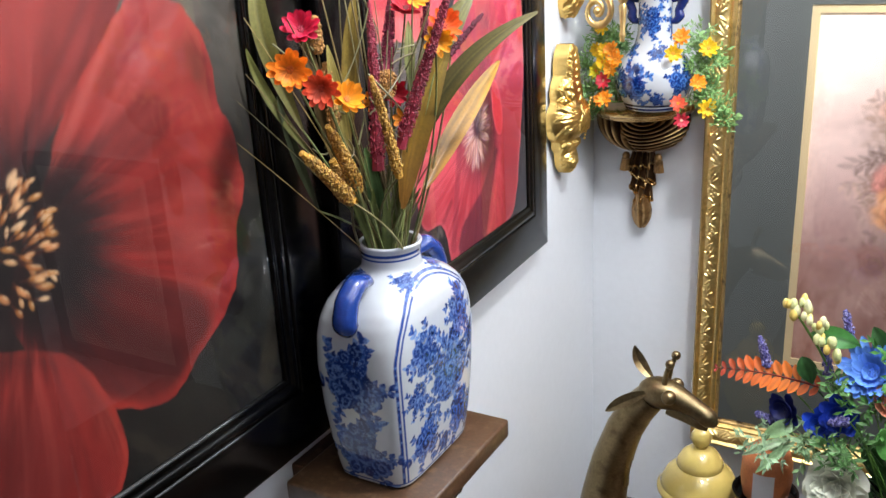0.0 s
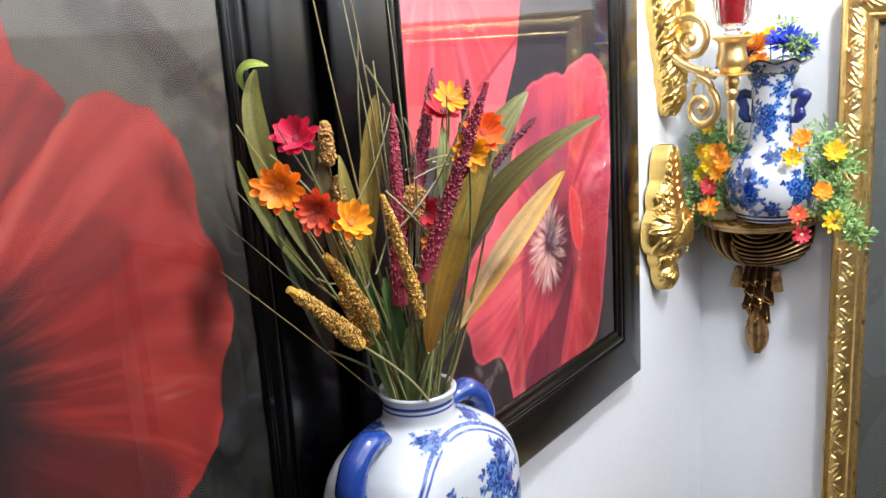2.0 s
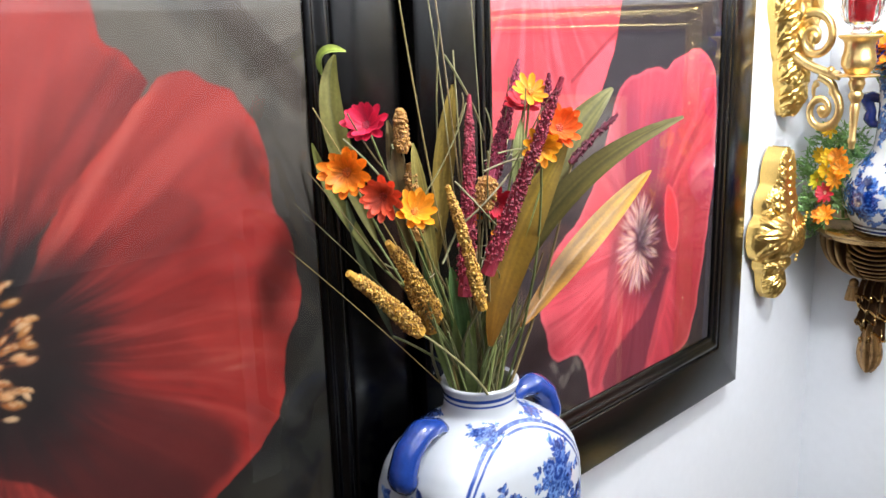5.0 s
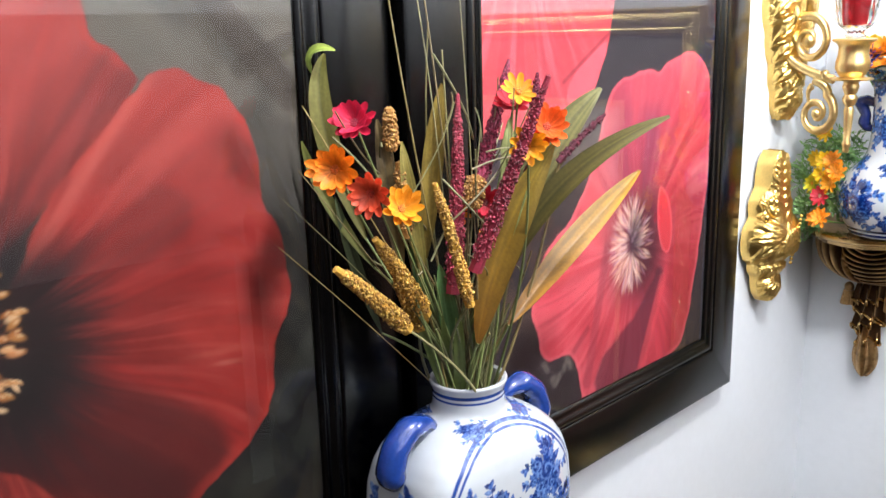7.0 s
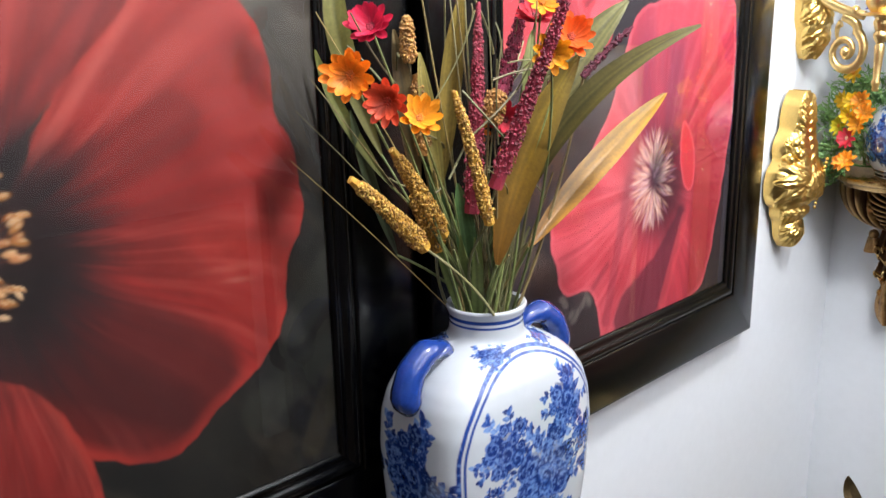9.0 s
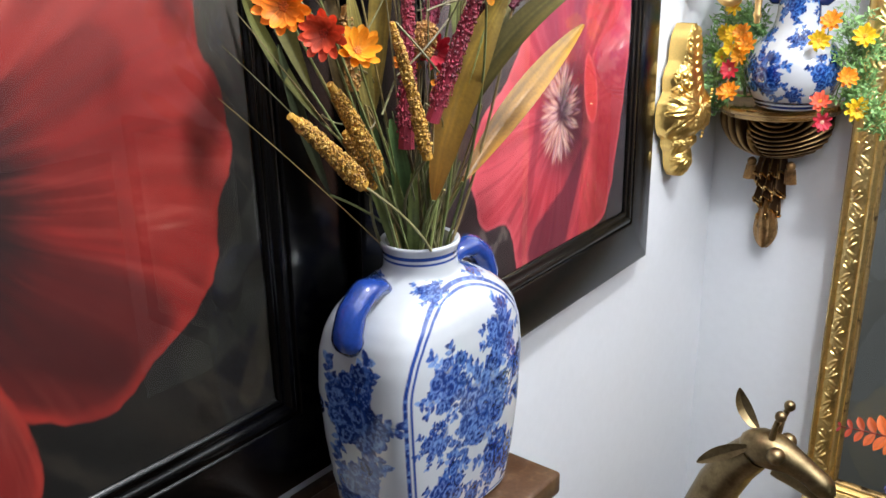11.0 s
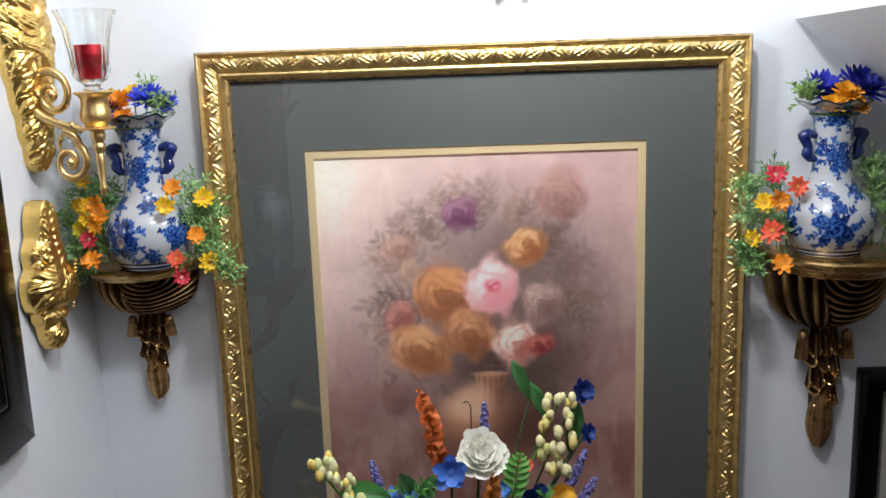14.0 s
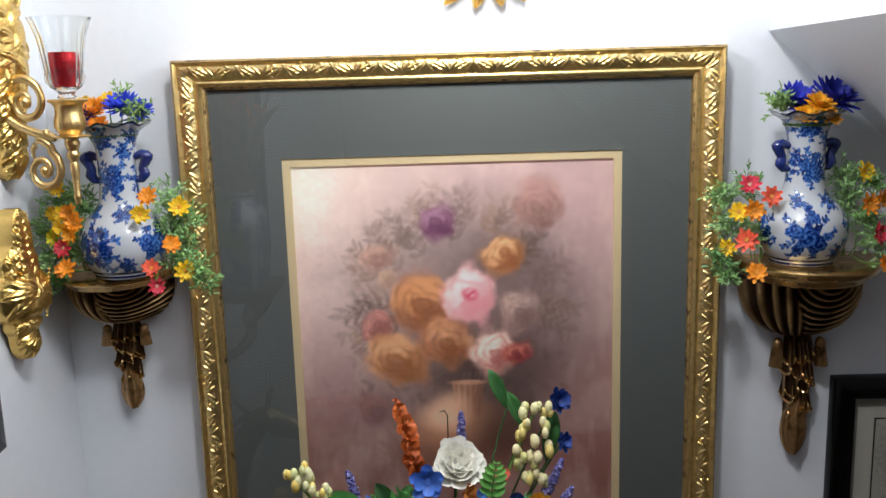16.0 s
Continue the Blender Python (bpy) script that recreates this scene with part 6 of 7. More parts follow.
for sg in (-1, 1):
    for k, v0 in enumerate((0.030, 0.052, 0.076, 0.100, 0.126, 0.152, 0.178, 0.202, 0.226, 0.250)):
        half = float(np.interp(v0, [q[0] for q in PLATE], [q[1] for q in PLATE]))
        ang = -55 if v0 < 0.15 else 40
        leaves.append((sg * half * 0.62, v0, 0.015, 0.0068, ang if sg > 0 else 180 - ang, 0.0075))
        leaves.append((sg * half * 0.28, v0 - 0.008, 0.012, 0.0056, (ang - 20) if sg > 0 else 200 - ang, 0.0065))
for k in range(9):
    leaves.append((0.0, 0.026 + 0.026 * k, 0.014, 0.006, -90 if k < 5 else 90, 0.008))
for k in range(7):
    a = -90 + (k - 3) * 17
    leaves.append((0.012 * math.cos(radians(a)), 0.024 + 0.014 * math.sin(radians(a)), 0.013, 0.0034, a, 0.006))
plate_geo = carved_plate(PLATE, [(0, 0.012, 0.005), (0.02, 0.026, 0.005), (0.07, 0.028, 0.005), (0.14, 0.038, 0.005), (0.2, 0.030, 0.005), (0.3, 0.012, 0.005)], leaves, 110, 330)
for chunk in plate_geo.v:
    chunk[:, 0] += 0.018
    chunk[:, 2] *= 0.98
part("carved_plate", plate_geo, BRIGHT_GOLD, sconce, "thick gilt back plate carved with leaves")
curls = Geo()
for sg in (-1, 1):
    scroll(curls, 0.018 + sg * 0.034, 0.150, 0.013, 1.6, 90 - sg * 90, 0.030, 0.0030, sg)
    scroll(curls, 0.018 + sg * 0.026, 0.212, 0.012, 1.6, 90 - sg * 90, 0.030, 0.0030, -sg)
part("scrolls", curls, BRIGHT_GOLD, sconce, "small carved gilt scrolls")


def arm_curve(cx, cz, r, a0, a1, shrink):
    s = np.linspace(0, 1, 44)
    a = np.radians(a0 + (a1 - a0) * s)
    rr = r * (1 - shrink * s)
    return np.stack((0 * a, cz + rr * np.sin(a), cx + rr * np.cos(a)), -1)


# arm: in the plane that stands out from the wall; v up, w out
arm = Geo()
s1 = arm_curve(0.050, 0.090, 0.0325, 205, -330, 0.80)[::-1]
link_path = bezier(s1[-1], (0.0, 0.058, 0.034), (0.0, 0.048, 0.086), 16)
arm.tube(np.concatenate((s1, link_path[1:])), np.r_[np.linspace(0.0034, 0.0058, 44), np.linspace(0.0058, 0.0050, 15)], 10)
arm.ball((0, 0.090, 0.050), 0.0082, n=14, m=8)
s2 = arm_curve(0.066, 0.010, 0.0250, 60, -470, 0.82)
lead = bezier((0.0, 0.047, 0.060), (0.0, 0.040, 0.082), s2[0], 12)
arm.tube(np.concatenate((lead[:-1], s2)), np.r_[np.linspace(0.0050, 0.0056, 11), np.linspace(0.0056, 0.0030, 44)], 10)
arm.ball((0, 0.010, 0.066), 0.0062, n=14, m=8)
arm.tube(bezier((0, 0.040, 0.058), (0, 0.036, 0.050), (0, 0.020, 0.056), 10), np.linspace(0.0045, 0.0015, 10), 8)
arm.ball((0, 0.053, 0.074), 0.0058, n=12, m=7)
arm.tube(bezier(s1[-1] + np.array((0, 0, 0.002)), (0, 0.066, 0.022), (0, 0.055, 0.016), 8), 0.0055, 8)
part("arm", arm, BRASS, sconce, "double scrolled gilt arm")
CUPW = 0.108
cup = Geo().lathe([(0.001, -0.031), (0.003, -0.031), (0.0042, -0.029), (0.0036, -0.026), (0.0052, -0.023), (0.0052, -0.020), (0.0040, -0.017), (0.0052, 0.004), (0.0062, 0.018), (0.0048, 0.022), (0.0082, 0.028), (0.0090, 0.032), (0.0066, 0.036), (0.0086, 0.040), (0.0102, 0.045), (0.0086, 0.049),
                   (0.010, 0.0515), (0.0250, 0.0525), (0.0260, 0.0540), (0.0240, 0.0552), (0.0140, 0.0565), (0.0165, 0.060), (0.0195, 0.066), (0.0190, 0.074), (0.0172, 0.082), (0.0178, 0.090), (0.0205, 0.0945), (0.0255, 0.0970), (0.0262, 0.0985), (0.0250, 0.0998), (0.0150, 0.0995), (0.002, 0.0965)], 40,
                  wave=lambda a, h: 1 + 0.07 * np.abs(np.cos(a * 6 + 40 * h)) * np.sin(np.clip((h - 0.056) / 0.032, 0, 1) * np.pi))
turned = Matrix(((1, 0, 0, 0), (0, 0, 1, 0), (0, -1, 0, CUPW), (0, 0, 0, 1)))
cup.v[0][:, 2] = np.interp(cup.v[0][:, 2], (-0.031, 0.052, 0.100), (-0.031, 0.0475, 0.0925))
part("candle_cup", cup, BRASS, sconce, "turned gilt cup with leaf relief", place=turned)

votive = thing("glass_votive_cup", "clear fluted glass votive cup set in the sconce", "candle holder", pose(-0.345, 1.338, 1.5834) @ Matrix.Diagonal((0.88, 0.88, 0.83, 1)))
outer = [(0.0, 0.0), (0.009, 0.0), (0.0135, 0.002), (0.0100, 0.006), (0.0115, 0.010), (0.0190, 0.016), (0.0235, 0.023), (0.0250, 0.030), (0.0245, 0.036), (0.0240, 0.040), (0.0262, 0.060), (0.0300, 0.085), (0.0355, 0.104), (0.0392, 0.112), (0.0392, 0.1128), (0.0340, 0.102), (0.0285, 0.085), (0.0246, 0.060), (0.0222, 0.040), (0.0205, 0.026), (0.0180, 0.017), (0.0, 0.016)]
part("cup", Geo().lathe(outer, 72, wave=lambda a, h: 1 + 0.045 * np.cos(a * 12) * (h > 0.009) * (h < 0.04) + 0.04 * np.cos(a * 12) * (h >= 0.04)), CRYSTAL, votive, "clear fluted glass")
candle = thing("votive_candle", "short shiny red candle in the glass cup", "candle", pose(-0.345, 1.338, 1.5834 + 0.0145) @ Matrix.Diagonal((0.86, 0.86, 0.90, 1)))
part("wax", Geo().lathe([(0.0, 0.0), (0.0160, 0.0), (0.0170, 0.004), (0.0188, 0.014), (0.0190, 0.042), (0.0184, 0.0440), (0.0165, 0.0430), (0.0, 0.0420)], 40), RED_WAX, candle, "glossy red wax")
part("wick", Geo().tube([(0, 0, 0.0415), (0.0005, 0, 0.047)], 0.0007, 6), BLACK_SATIN, candle)


# ---- gilt leaf spray over the painting, with its lamp ----
spray = thing("gilt_leaf_spray", "gilt leaf spray on the wall over the painting", "wall ornament", on_back(0.165, 1.70))
sp = Geo()
for k, (b, t, w) in enumerate((((0.0, 0.045), (-0.060, -0.012), 0.010), ((0.0, 0.045), (-0.020, -0.018), 0.010), ((0.0, 0.045), (0.016, -0.016), 0.010), ((0.0, 0.045), (0.046, -0.010), 0.010), ((0, 0.05), (-0.085, 0.02), 0.010), ((0, 0.05), (0.075, 0.02), 0.010), ((0.0, 0.05), (-0.04, 0.004), 0.008), ((0, 0.05), (0.032, 0.004), 0.008))):
    lobe(sp, b, t, w, 0.006, 0.022, 0.005)
part("leaves", sp, BRIGHT_GOLD, spray, "curling gilt leaves")
part("stem", Geo().tube([(-0.05, 0.05, 0.012), (0, 0.055, 0.02), (0.05, 0.05, 0.012)], 0.006, 8), BRIGHT_GOLD, spray)


# ---- table with its things ----
table = thing("console_table", "dark wooden console table under the painting", "table", pose(0.1, 1.24, 0))
part("tabletop", Geo().box((-0.45, -0.20, 0.70), (0.45, 0.09, 0.73), 0.004), WOOD, table, "dark worn wooden top")
for sx in (-1, 1):
    for sy in (-0.17, 0.06):
        part("leg", Geo().tube([(sx * 0.41, sy, 0.0), (sx * 0.41, sy, 0.35), (sx * 0.41, sy, 0.70)], (0.014, 0.018, 0.024), 12), WOOD, table)
part("apron", Geo().box((-0.42, -0.18, 0.62), (0.42, -0.16, 0.70), 0.002), WOOD, table)

# giraffe, one plain figure
G = np.array((-0.325, 1.19, 0.73))
gir = Geo()
neck = [(0.000, 0.0, 0.0), (0.004, 0.0, 0.05), (0.012, 0.0, 0.10), (0.024, 0.0, 0.16), (0.042, 0.0, 0.215), (0.060, 0.0, 0.250), (0.078, 0.0, 0.272)]
gir.tube(bezier(neck[0], neck[2], neck[3], 14).tolist() + [list(p) for p in neck[4:]], np.r_[np.linspace(0.038, 0.0275, 14), 0.0255, 0.024, 0.021], 22)
head = bezier((0.062, 0, 0.276), (0.110, -0.004, 0.296), (0.168, -0.006, 0.252), 18)
gir.tube(head, np.interp(np.linspace(0, 1, 18), (0, 0.08, 0.25, 0.42, 0.6, 0.78, 0.9, 0.97, 1), (0.006, 0.017, 0.0220, 0.0210, 0.0155, 0.0125, 0.0132, 0.0105, 0.004)), 20)
gir.tube(bezier((0.104, -0.002, 0.264), (0.130, -0.004, 0.256), (0.158, -0.006, 0.246), 8), (0.012, 0.012, 0.011, 0.010, 0.0095, 0.009, 0.0085, 0.005), 12)
for sy in (-1, 1):
    gir.ball((0.108, sy * 0.019 - 0.003, 0.288), 0.0100, n=16, m=10)
    gir.tube([(0.098, sy * 0.010, 0.298), (0.101, sy * 0.012, 0.318), (0.105, sy * 0.014, 0.330)], (0.0042, 0.0034, 0.0034), 8)
    gir.ball((0.106, sy * 0.0145, 0.333), 0.0064, n=12, m=8)
blade(gir, bezier((0.078, 0.012, 0.292), (0.050, 0.020, 0.308), (0.046, 0.024, 0.332), 12), 0.0085, (0.6, -0.75, 0.1), (0.5, 0.5, 0.5), (0.5, 0.5, 0.5), 0.5, 0.7)
blade(gir, bezier((0.080, -0.018, 0.288), (0.050, -0.032, 0.276), (0.026, -0.036, 0.256), 12), 0.0085, (0.1, -0.7, 0.7), (0.5, 0.5, 0.5), (0.5, 0.5, 0.5), 0.5, 0.7)
gir.box((-0.06, -0.05, 0.0), (0.06, 0.05, 0.016), 0.004)
for k in range(46):
    t = r.uniform(0.1, 0.95)
    c0 = bezier(neck[0], neck[2], neck[4], 20)[int(t * 19)]
    ang = r.uniform(0, 6.28)
    rad = 0.0350 - 0.0130 * t
    turn = [(ang + 0.30 * math.cos(q) * r.uniform(0.7, 1.1), 0.012 * math.sin(q) * r.uniform(0.7, 1.1)) for q in np.linspace(0, 2 * np.pi, 8)[:-1]]
    gir.tube([(c0[0] + rad * math.cos(q), c0[1] + rad * math.sin(q), c0[2] + h) for q, h in turn + turn[:1]], 0.0009, 5, cap=False)
single("giraffe_figurine", gir, GIRAFFE, "aged brass giraffe figurine standing on the table", "figurine", pose(*G))

jar = thing("ginger_jar", "yellow glazed lidded jar with a ball knob", "jar", pose(-0.195, 1.27, 0.73))
part("body", Geo().lathe([(0.0, 0.0), (0.032, 0.0), (0.034, 0.004), (0.048, 0.03), (0.054, 0.055), (0.050, 0.078), (0.042, 0.086), (0.0, 0.087)], 48), JAR, jar)
part("lid", Geo().lathe([(0.040, 0.085), (0.058, 0.086), (0.0605, 0.089), (0.0600, 0.094), (0.0550, 0.0975), (0.0555, 0.100), (0.0540, 0.106), (0.0460, 0.120), (0.0360, 0.128), (0.0325, 0.130), (0.0335, 0.133), (0.0320, 0.140), (0.0250, 0.151), (0.0160, 0.158), (0.0100, 0.160), (0.0, 0.160)], 56), JAR, jar, "stepped yellow glazed lid")
part("knob", Geo().lathe([(0.009, 0.159), (0.008, 0.162), (0.0125, 0.167), (0.0148, 0.174), (0.0140, 0.182), (0.0090, 0.189), (0.0, 0.191)], 32), JAR, jar, "round yellow knob")

holder = thing("candle_stand", "black metal candle stand on the table", "candle holder", pose(-0.098, 1.24, 0.73))
part("stand", Geo().lathe([(0.0, 0.0), (0.042, 0.0), (0.042, 0.006), (0.012, 0.014), (0.009, 0.06), (0.012, 0.115), (0.030, 0.122), (0.042, 0.128), (0.044, 0.134), (0.041, 0.134), (0.036, 0.127), (0.0, 0.126)], 40), BLACK, holder)
wax = thing("pillar_candle", "orange wax candle with a grey paper tag", "candle", pose(-0.098, 1.24, 0.8565))
part("wax", Geo().lathe([(0.0, 0.0), (0.026, 0.0), (0.030, 0.004), (0.034, 0.03), (0.033, 0.055), (0.029, 0.070), (0.024, 0.074), (0.019, 0.070), (0.0, 0.068)], 40), TERRACOTTA, wax)
tag = Geo()
tag.grid([[(0.0352 * math.sin(a), -0.0356 * math.cos(a), 0.010 + h) for h in (0.0, 0.02, 0.042)] for a in np.linspace(-0.35, 0.45, 8)])
part("paper_tag", tag, PAPER, wax, "pale grey paper tag")

# ---- the table bouquet ----
B = np.array((0.075, 1.23, 0.73))
pot = thing("flower_pot", "black glazed pot with a cream band", "pot", pose(*B))
part("body", Geo().lathe([(0.0, 0.0), (0.06, 0.0), (0.065, 0.004), (0.085, 0.08), (0.095, 0.125), (0.100, 0.130), (0.100, 0.142), (0.092, 0.143), (0.086, 0.128), (0.0, 0.120)], 48), BLACK, pot)
part("band", Geo().lathe([(0.0868, 0.086), (0.0885, 0.092), (0.0895, 0.098), (0.0900, 0.100)], 48), MAT_CREAM, pot, "cream painted band")
posies = thing("silk_flower_arrangement", "blue, white and cream silk flowers with ferns in a pot", "flowers", pose(B[0], B[1], 0.855))
BO = np.array((B[0], B[1], 0.855))
r = random.Random(33)


def Q(x, y, z):
    return np.array((x, y, z)) - BO


def twig(tip, radius=0.0014, colour=DEEP_GREEN):
    tip = np.asarray(tip, float)
    part("stem", Geo().tube(bezier((r.uniform(-0.03, 0.03), r.uniform(-0.03, 0.03), 0.005), (tip[0] * 0.55, tip[1] * 0.5, tip[2] * 0.65 + 0.01), tip, 9), radius, 6, colour), STEM, posies)


def fern(base, tip, width, colours, facing, count=15, curl=0.0):
    """A frond with paired pointed leaflets, rolled up where curl is given."""
    geo = Geo()
    path = bezier(base, (np.asarray(base) + np.asarray(tip)) / 2 + np.array((0, 0, 0.012)), tip, count + 1)
    geo.tube(path, np.linspace(0.0016, 0.0006, count + 1), 5, np.asarray(colours[0]) * 0.7)
    for k in range(1, count + 1):
        t = k / count
        d = unit(path[min(k + 1, count)] - path[k - 1])
        side = unit(np.cross(d, facing))
        for sg in (-1, 1):
            length = width * math.sin(math.pi * (0.12 + 0.83 * t)) ** 0.7 * r.uniform(0.9, 1.1)
            end = path[k] + (side * sg + d * 0.55) * length
            mid = (path[k] + end) / 2 + np.asarray(facing) * length * 0.12
            if curl:
                mid = mid + (np.asarray(facing) * r.uniform(0.3, 1.0) + d * r.uniform(-0.9, 0.5)) * length * curl
                end = end + (np.asarray(facing) * r.uniform(-0.2, 1.0) - side * sg * 0.7 + d * r.uniform(-0.9, 0.5)) * length * curl
            c = np.array([np.interp(t, np.linspace(0, 1, len(colours)), [q[i] for q in colours]) for i in range(3)])
            blade(geo, bezier(path[k], mid, end, 6), length * (0.30 + 0.20 * curl), facing, c * r.uniform(0.75, 1.1), c * r.uniform(1.0, 1.3), 0.3, 0.7, nx=5)
    return geo


FRONT = np.array((0.0, -0.85, 0.5))
part("fern", fern(Q(-0.03, 1.22, 1.045), Q(-0.168, 1.22, 1.048), 0.021, (lin("8e2a20"), lin("e07a2c"), lin("d8662a"), lin("8e1f1c")), (-0.2, -0.8, 0.55), 12), PETAL, posies, "orange and red fern frond")
part("fern", fern(Q(0.060, 1.24, 1.120), Q(0.036, 1.25, 1.228), 0.0165, (lin("a84c1a"), lin("c8662a")), (0.4, -0.8, 0.35), 20, 0.8), PETAL, posies, "curled orange fern frond")
part("fern", fern(Q(0.112, 1.19, 1.085), Q(0.118, 1.19, 1.150), 0.015, (lin("b86a28"), lin("c87c34")), (0.4, -0.9, 0.2), 10, 0.7), PETAL, posies, "curled orange fern frond")
part("dahlia", daisy(Q(0.018, 1.205, 1.085), (-0.15, -0.8, 0.6), 0.042, 16, lin("6a9cec"), lin("4a76cc"), r, 4, 0.22, 0.13), PETAL, posies, "large sky blue dahlia")
for pos, nrm, size, col, lay, pet, wid, name, lab in (
        ((0.072, 1.205, 1.148), (0.0, -1, 0.3), 0.021, "4a78d0", 2, 5, 0.34, "blossom", "blue five-petalled blossom"), ((0.106, 1.225, 1.155), (0.1, -0.7, 0.8), 0.030, "f4f2e6", 5, 6, 0.50, "rose", "white silk rose"),
        ((-0.005, 1.165, 0.945), (-0.2, -1, 0.2), 0.040, "eef0e0", 5, 6, 0.48, "peony", "greenish white silk peony"), ((-0.028, 1.20, 1.005), (-0.4, -0.9, 0.2), 0.026, "1c48c8", 3, 7, 0.32, "blossom", "deep blue blossom"),
        ((-0.012, 1.19, 1.030), (0.0, -1, 0.3), 0.026, "1436a8", 3, 7, 0.32, "blossom", "deep blue blossom"), ((-0.075, 1.215, 1.010), (-0.5, -0.8, 0.0), 0.026, "101a60", 3, 8, 0.3, "blossom", "navy blossom"),
        ((0.223, 1.245, 1.226), (0.5, -0.8, 0.3), 0.016, "24408c", 3, 7, 0.28, "blossom", "blue blossom"), ((0.228, 1.235, 1.180), (0.6, -0.7, 0.2), 0.013, "2a4898", 3, 7, 0.28, "blossom", "blue blossom"),
        ((0.165, 1.20, 1.105), (0.3, -0.9, 0.3), 0.028, "1a3470", 3, 8, 0.35, "blossom", "navy blossom"), ((0.195, 1.205, 1.115), (0.4, -0.8, 0.4), 0.016, "f0b83c", 2, 5, 0.5, "blossom", "golden blossom"),
        ((0.045, 1.19, 1.065), (0.1, -0.9, 0.4), 0.022, "d88a68", 3, 6, 0.45, "blossom", "coral blossom"), ((0.14, 1.18, 1.06), (0.2, -0.9, 0.4), 0.026, "e8e6da", 3, 6, 0.48, "rose", "white silk rose"), ((0.155, 1.215, 1.15), (0.2, -0.9, 0.5), 0.010, "e86a5c", 2, 5, 0.45, "blossom", "coral blossom"), ((0.128, 1.20, 1.128), (0.1, -0.9, 0.5), 0.010, "5a8ad8", 2, 5, 0.45, "blossom", "small blue blossom"),
        ((0.118, 1.195, 1.120), (0.0, -0.9, 0.5), 0.008, "4a7ad0", 2, 5, 0.45, "blossom", "small blue blossom"), ((0.02, 1.23, 1.10), (-0.3, -0.9, 0.4), 0.016, "d8a8c8", 3, 7, 0.4, "blossom", "pale pink blossom")):
    c = Q(*pos)
    part(name, daisy(c, nrm, size, pet, lin(col), np.asarray(lin(col)) * 0.85 if lay > 1 else lin("e8e0a0"), r, lay, 0.3, wid), PETAL, posies, lab)
    twig(c)


def bud_stalk(points, size, cols):
    geo = Geo()
    for p in points:
        for k in range(3):
            geo.ball(np.asarray(p) + np.array((r.uniform(-0.005, 0.005), r.uniform(-0.005, 0.005), r.uniform(-0.006, 0.006))), size * r.uniform(0.55, 0.92), np.asarray(lin(r.choice(cols))), 9, 6, (0.78, 0.78, 1.25))
    return geo


stalk_pts = [Q(0.192 + dx, 1.225 + dy, z) for dx, dy, z in ((0.006, 0, 1.226), (-0.006, 0.004, 1.222), (0.016, 0, 1.222), (-0.004, -0.004, 1.206), (0.013, -0.003, 1.203), (-0.012, -0.004, 1.196), (0.002, -0.008, 1.186), (0.014, -0.006, 1.180), (-0.014, -0.006, 1.174), (0.000, -0.010, 1.168), (-0.014, -0.008, 1.158), (0.004, -0.012, 1.154), (-0.008, -0.012, 1.142), (0.010, -0.01, 1.140))]
part("bud_stalk", bud_stalk(stalk_pts, 0.0078, ("e6e0a8", "d8d68e", "eadfae", "dcc878")), PETAL, posies, "stalk of pale cream buds")
twig(stalk_pts[0], 0.0016, GREEN)
bud_pts = [Q(*p) for p in ((-0.082, 1.20, 1.163), (-0.070, 1.20, 1.170), (-0.060, 1.20, 1.160), (-0.072, 1.198, 1.153), (-0.060, 1.195, 1.148), (-0.048, 1.195, 1.142), (-0.040, 1.195, 1.146), (-0.042, 1.19, 1.128), (-0.030, 1.19, 1.120), (-0.022, 1.19, 1.108))]
part("bud_stalk", bud_stalk(bud_pts, 0.0080, ("e4e2b0", "d6da9a", "f0e08a", "ecd070")), PETAL, posies, "stalk of cream and yellow buds")
twig(bud_pts[0], 0.0016, GREEN)
for b, t in (((-0.105, 1.225, 1.060), (-0.118, 1.228, 1.100)), ((-0.03, 1.215, 1.065), (-0.042, 1.215, 1.115)), ((-0.010, 1.225, 1.115), (-0.022, 1.23, 1.152)), ((0.111, 1.25, 1.165), (0.112, 1.252, 1.212)), ((0.205, 1.215, 1.120), (0.226, 1.22, 1.165)), ((-0.09, 1.22, 0.985), (-0.115, 1.215, 0.995)), ((0.0, 1.17, 1.035), (-0.022, 1.165, 1.030)), ((0.215, 1.21, 1.10), (0.236, 1.21, 1.135))):
    path = np.linspace(Q(*b), Q(*t), 8)
    part("lavender_spike", spike(path, 0.0062, 0.003, [lin(c) for c in ("5c5894", "7672a4", "464278", "8480a8")], 130, r, 0.0016), GRAIN, posies, "violet lavender spike")
    twig(path[0], 0.001, GREEN)
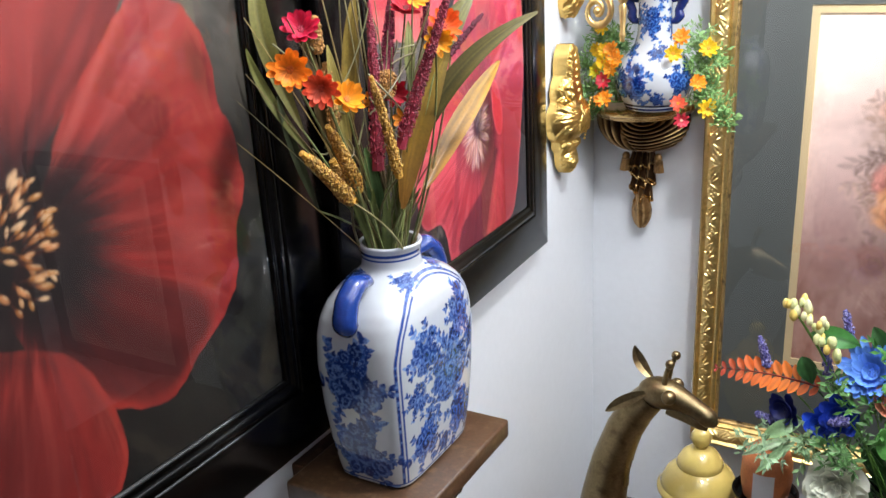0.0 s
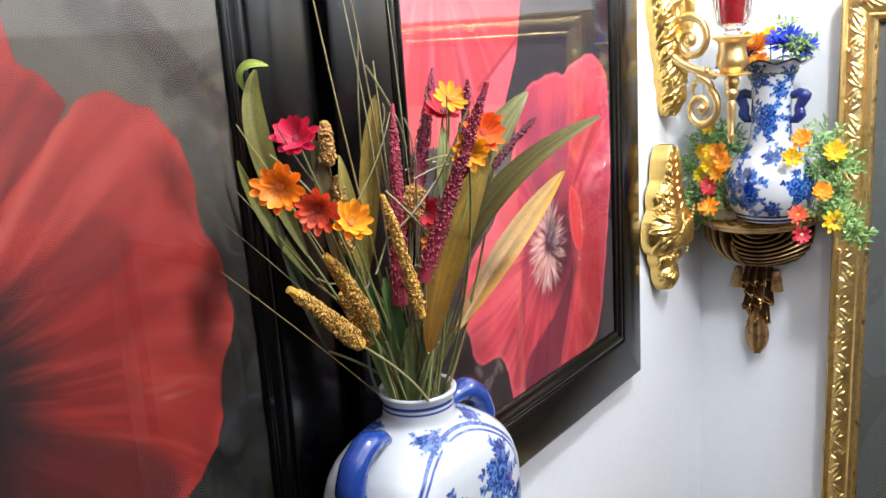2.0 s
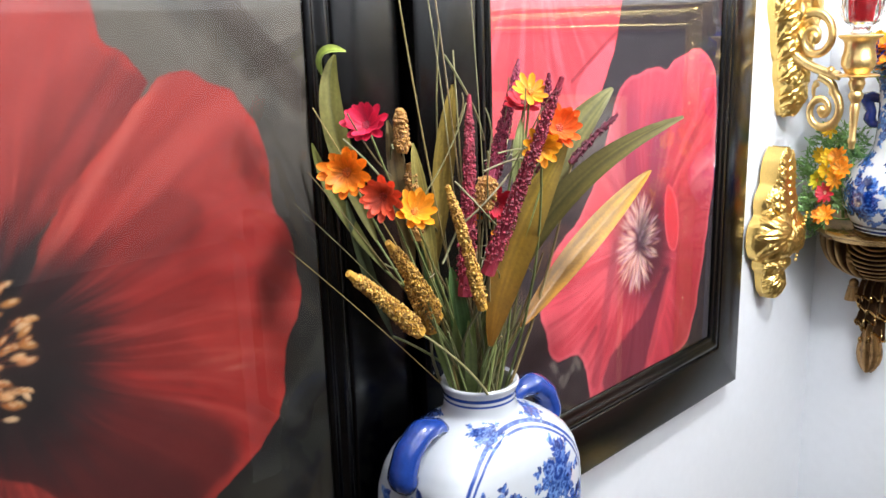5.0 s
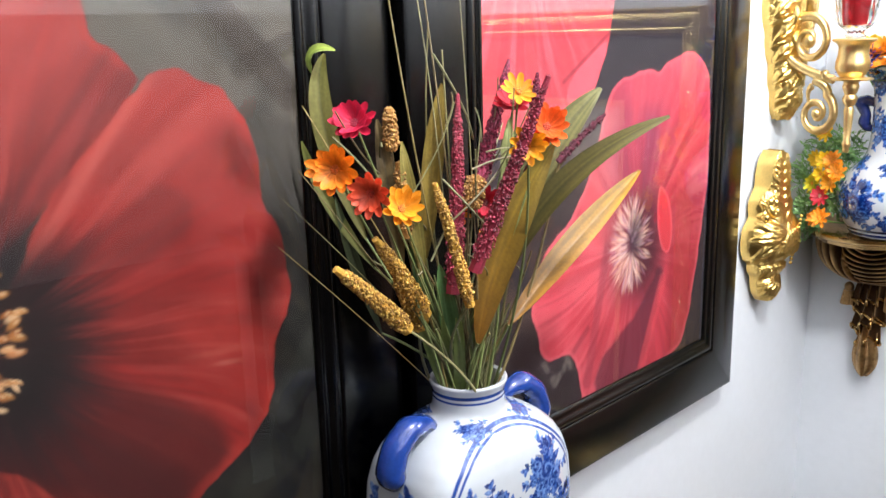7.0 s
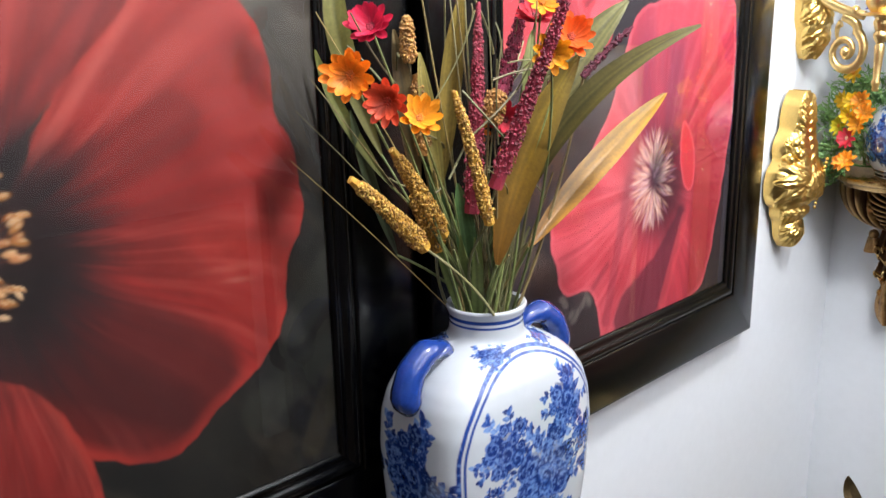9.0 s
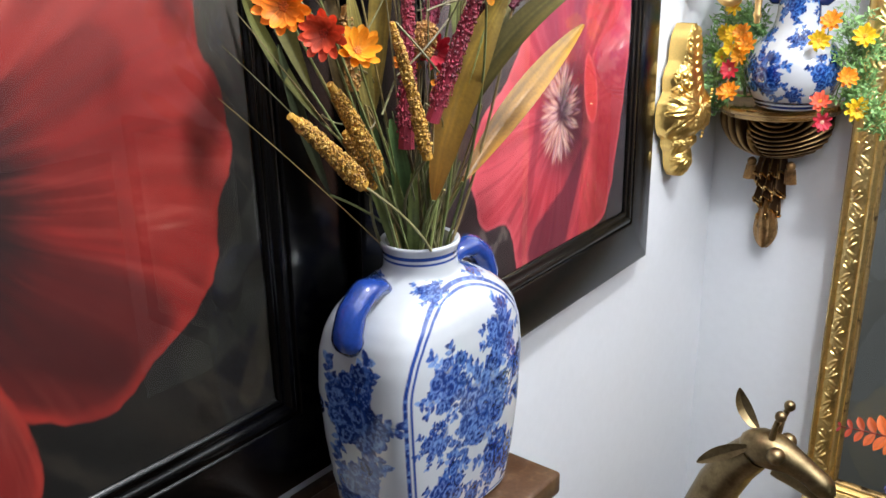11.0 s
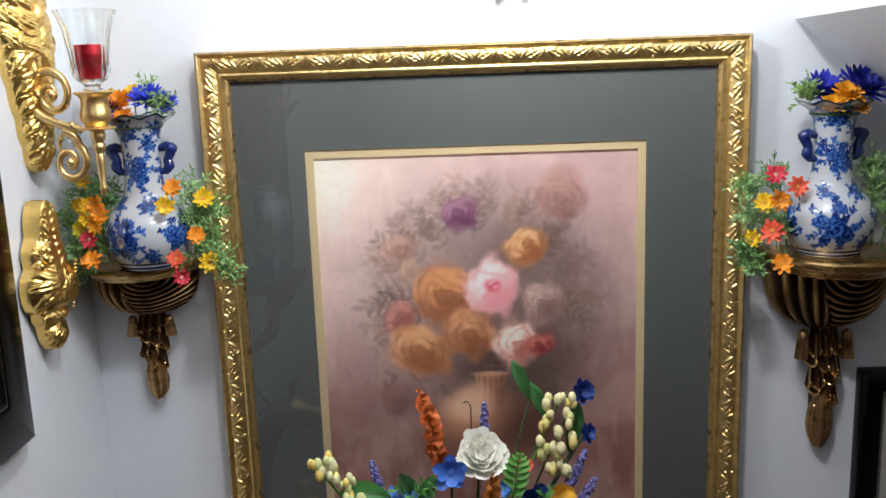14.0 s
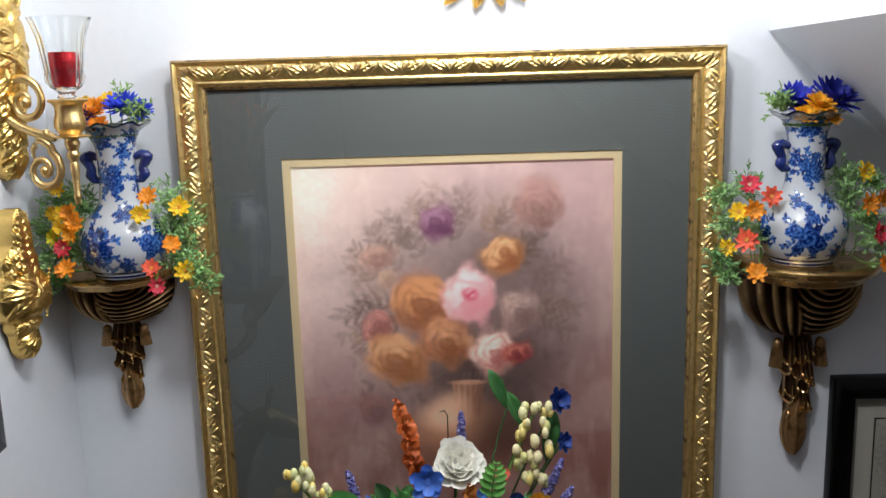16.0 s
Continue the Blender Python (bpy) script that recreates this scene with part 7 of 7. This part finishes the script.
for b, t, w, c in (((0.0, 1.215, 1.115), (-0.055, 1.20, 1.128), 0.013, "3a7034"), ((0.035, 1.22, 1.095), (0.012, 1.22, 1.140), 0.011, "2c5427"), ((0.04, 1.21, 1.105), (0.052, 1.215, 1.140), 0.009, "33602d"), ((0.165, 1.25, 1.215), (0.145, 1.255, 1.262), 0.008, "2f5e2c"), ((0.185, 1.25, 1.19), (0.165, 1.255, 1.235), 0.008, "2f5e2c"), ((0.21, 1.245, 1.15), (0.222, 1.25, 1.21), 0.010, "2c5a2c"),
                   ((-0.02, 1.19, 0.985), (0.005, 1.16, 0.975), 0.014, "6a9a5a"), ((0.03, 1.17, 1.01), (0.06, 1.14, 1.03), 0.018, "4f8a40"), ((0.09, 1.18, 1.09), (0.06, 1.15, 1.10), 0.016, "5a9a44"), ((0.06, 1.18, 1.07), (0.10, 1.15, 1.085), 0.015, "6aa84c"), ((-0.055, 1.21, 1.00), (-0.10, 1.19, 0.975), 0.010, "7a9a6a"), ((-0.06, 1.20, 0.98), (-0.12, 1.17, 0.955), 0.006, "9ab08a"), ((-0.06, 1.20, 0.975), (-0.10, 1.16, 0.94), 0.006, "7a9a6a"),
                   ((0.16, 1.19, 1.06), (0.21, 1.16, 1.06), 0.016, "3f7436"), ((-0.05, 1.22, 1.05), (-0.065, 1.22, 1.085), 0.012, "2f5a2c")):
    p0, p1 = Q(*b), Q(*t)
    part("leaf", blade(Geo(), bezier(p0, (p0 + p1) / 2 + np.array((0, -0.006, 0.008)), p1, 12), w, FRONT, lin(c), np.asarray(lin(c)) * 1.3, 0.3, 0.8, r, 0.05), LEAF, posies)
    twig(p0, 0.0012)
for x, y, z, n, c in ((0.0, 1.17, 0.99, 26, "5f8a50"), (-0.05, 1.19, 0.985, 22, "88a878"), (0.03, 1.19, 1.05, 20, "4f8040"), (-0.085, 1.19, 0.965, 16, "9ab890"), (0.17, 1.20, 1.10, 18, "4f8040"), (-0.02, 1.20, 1.06, 16, "6a9a58"), (0.045, 1.21, 1.11, 14, "4f8a40")):
    part("greenery", wisps(Q(x, y, z), (0, -0.7, 0.6), 0.020, n, lin(c), r, 0.020, 0.0036), LEAF, posies, "fine green foliage")
part("sprig", fern(Q(0.140, 1.20, 1.10), Q(0.150, 1.205, 1.168), 0.016, (lin("4f8c3c"), lin("6fae50")), (0.2, -0.95, 0.3), 8), LEAF, posies, "fresh green sprig")
for k in range(16):
    a = r.uniform(0, 2 * np.pi)
    d = r.uniform(0.03, 0.10)
    z = r.uniform(0.06, 0.2)
    p1 = np.array((d * math.cos(a), d * math.sin(a) * 0.7, z))
    part("leaf", blade(Geo(), bezier((p1[0] * 0.4, p1[1] * 0.4, z * 0.4), p1 * 0.8 + np.array((0, 0, 0.02)), p1, 9), r.uniform(0.010, 0.018), FRONT, lin("23421f"), lin("3a6a30"), 0.3, 0.8, r), LEAF, posies)
part("tendril", Geo().tube([Q(*p) for p in ((0.092, 1.245, 1.14), (0.096, 1.25, 1.18), (0.096, 1.252, 1.208), (0.092, 1.252, 1.214), (0.087, 1.252, 1.212))], 0.0008, 5, lin("3a3020")), STEM, posies)
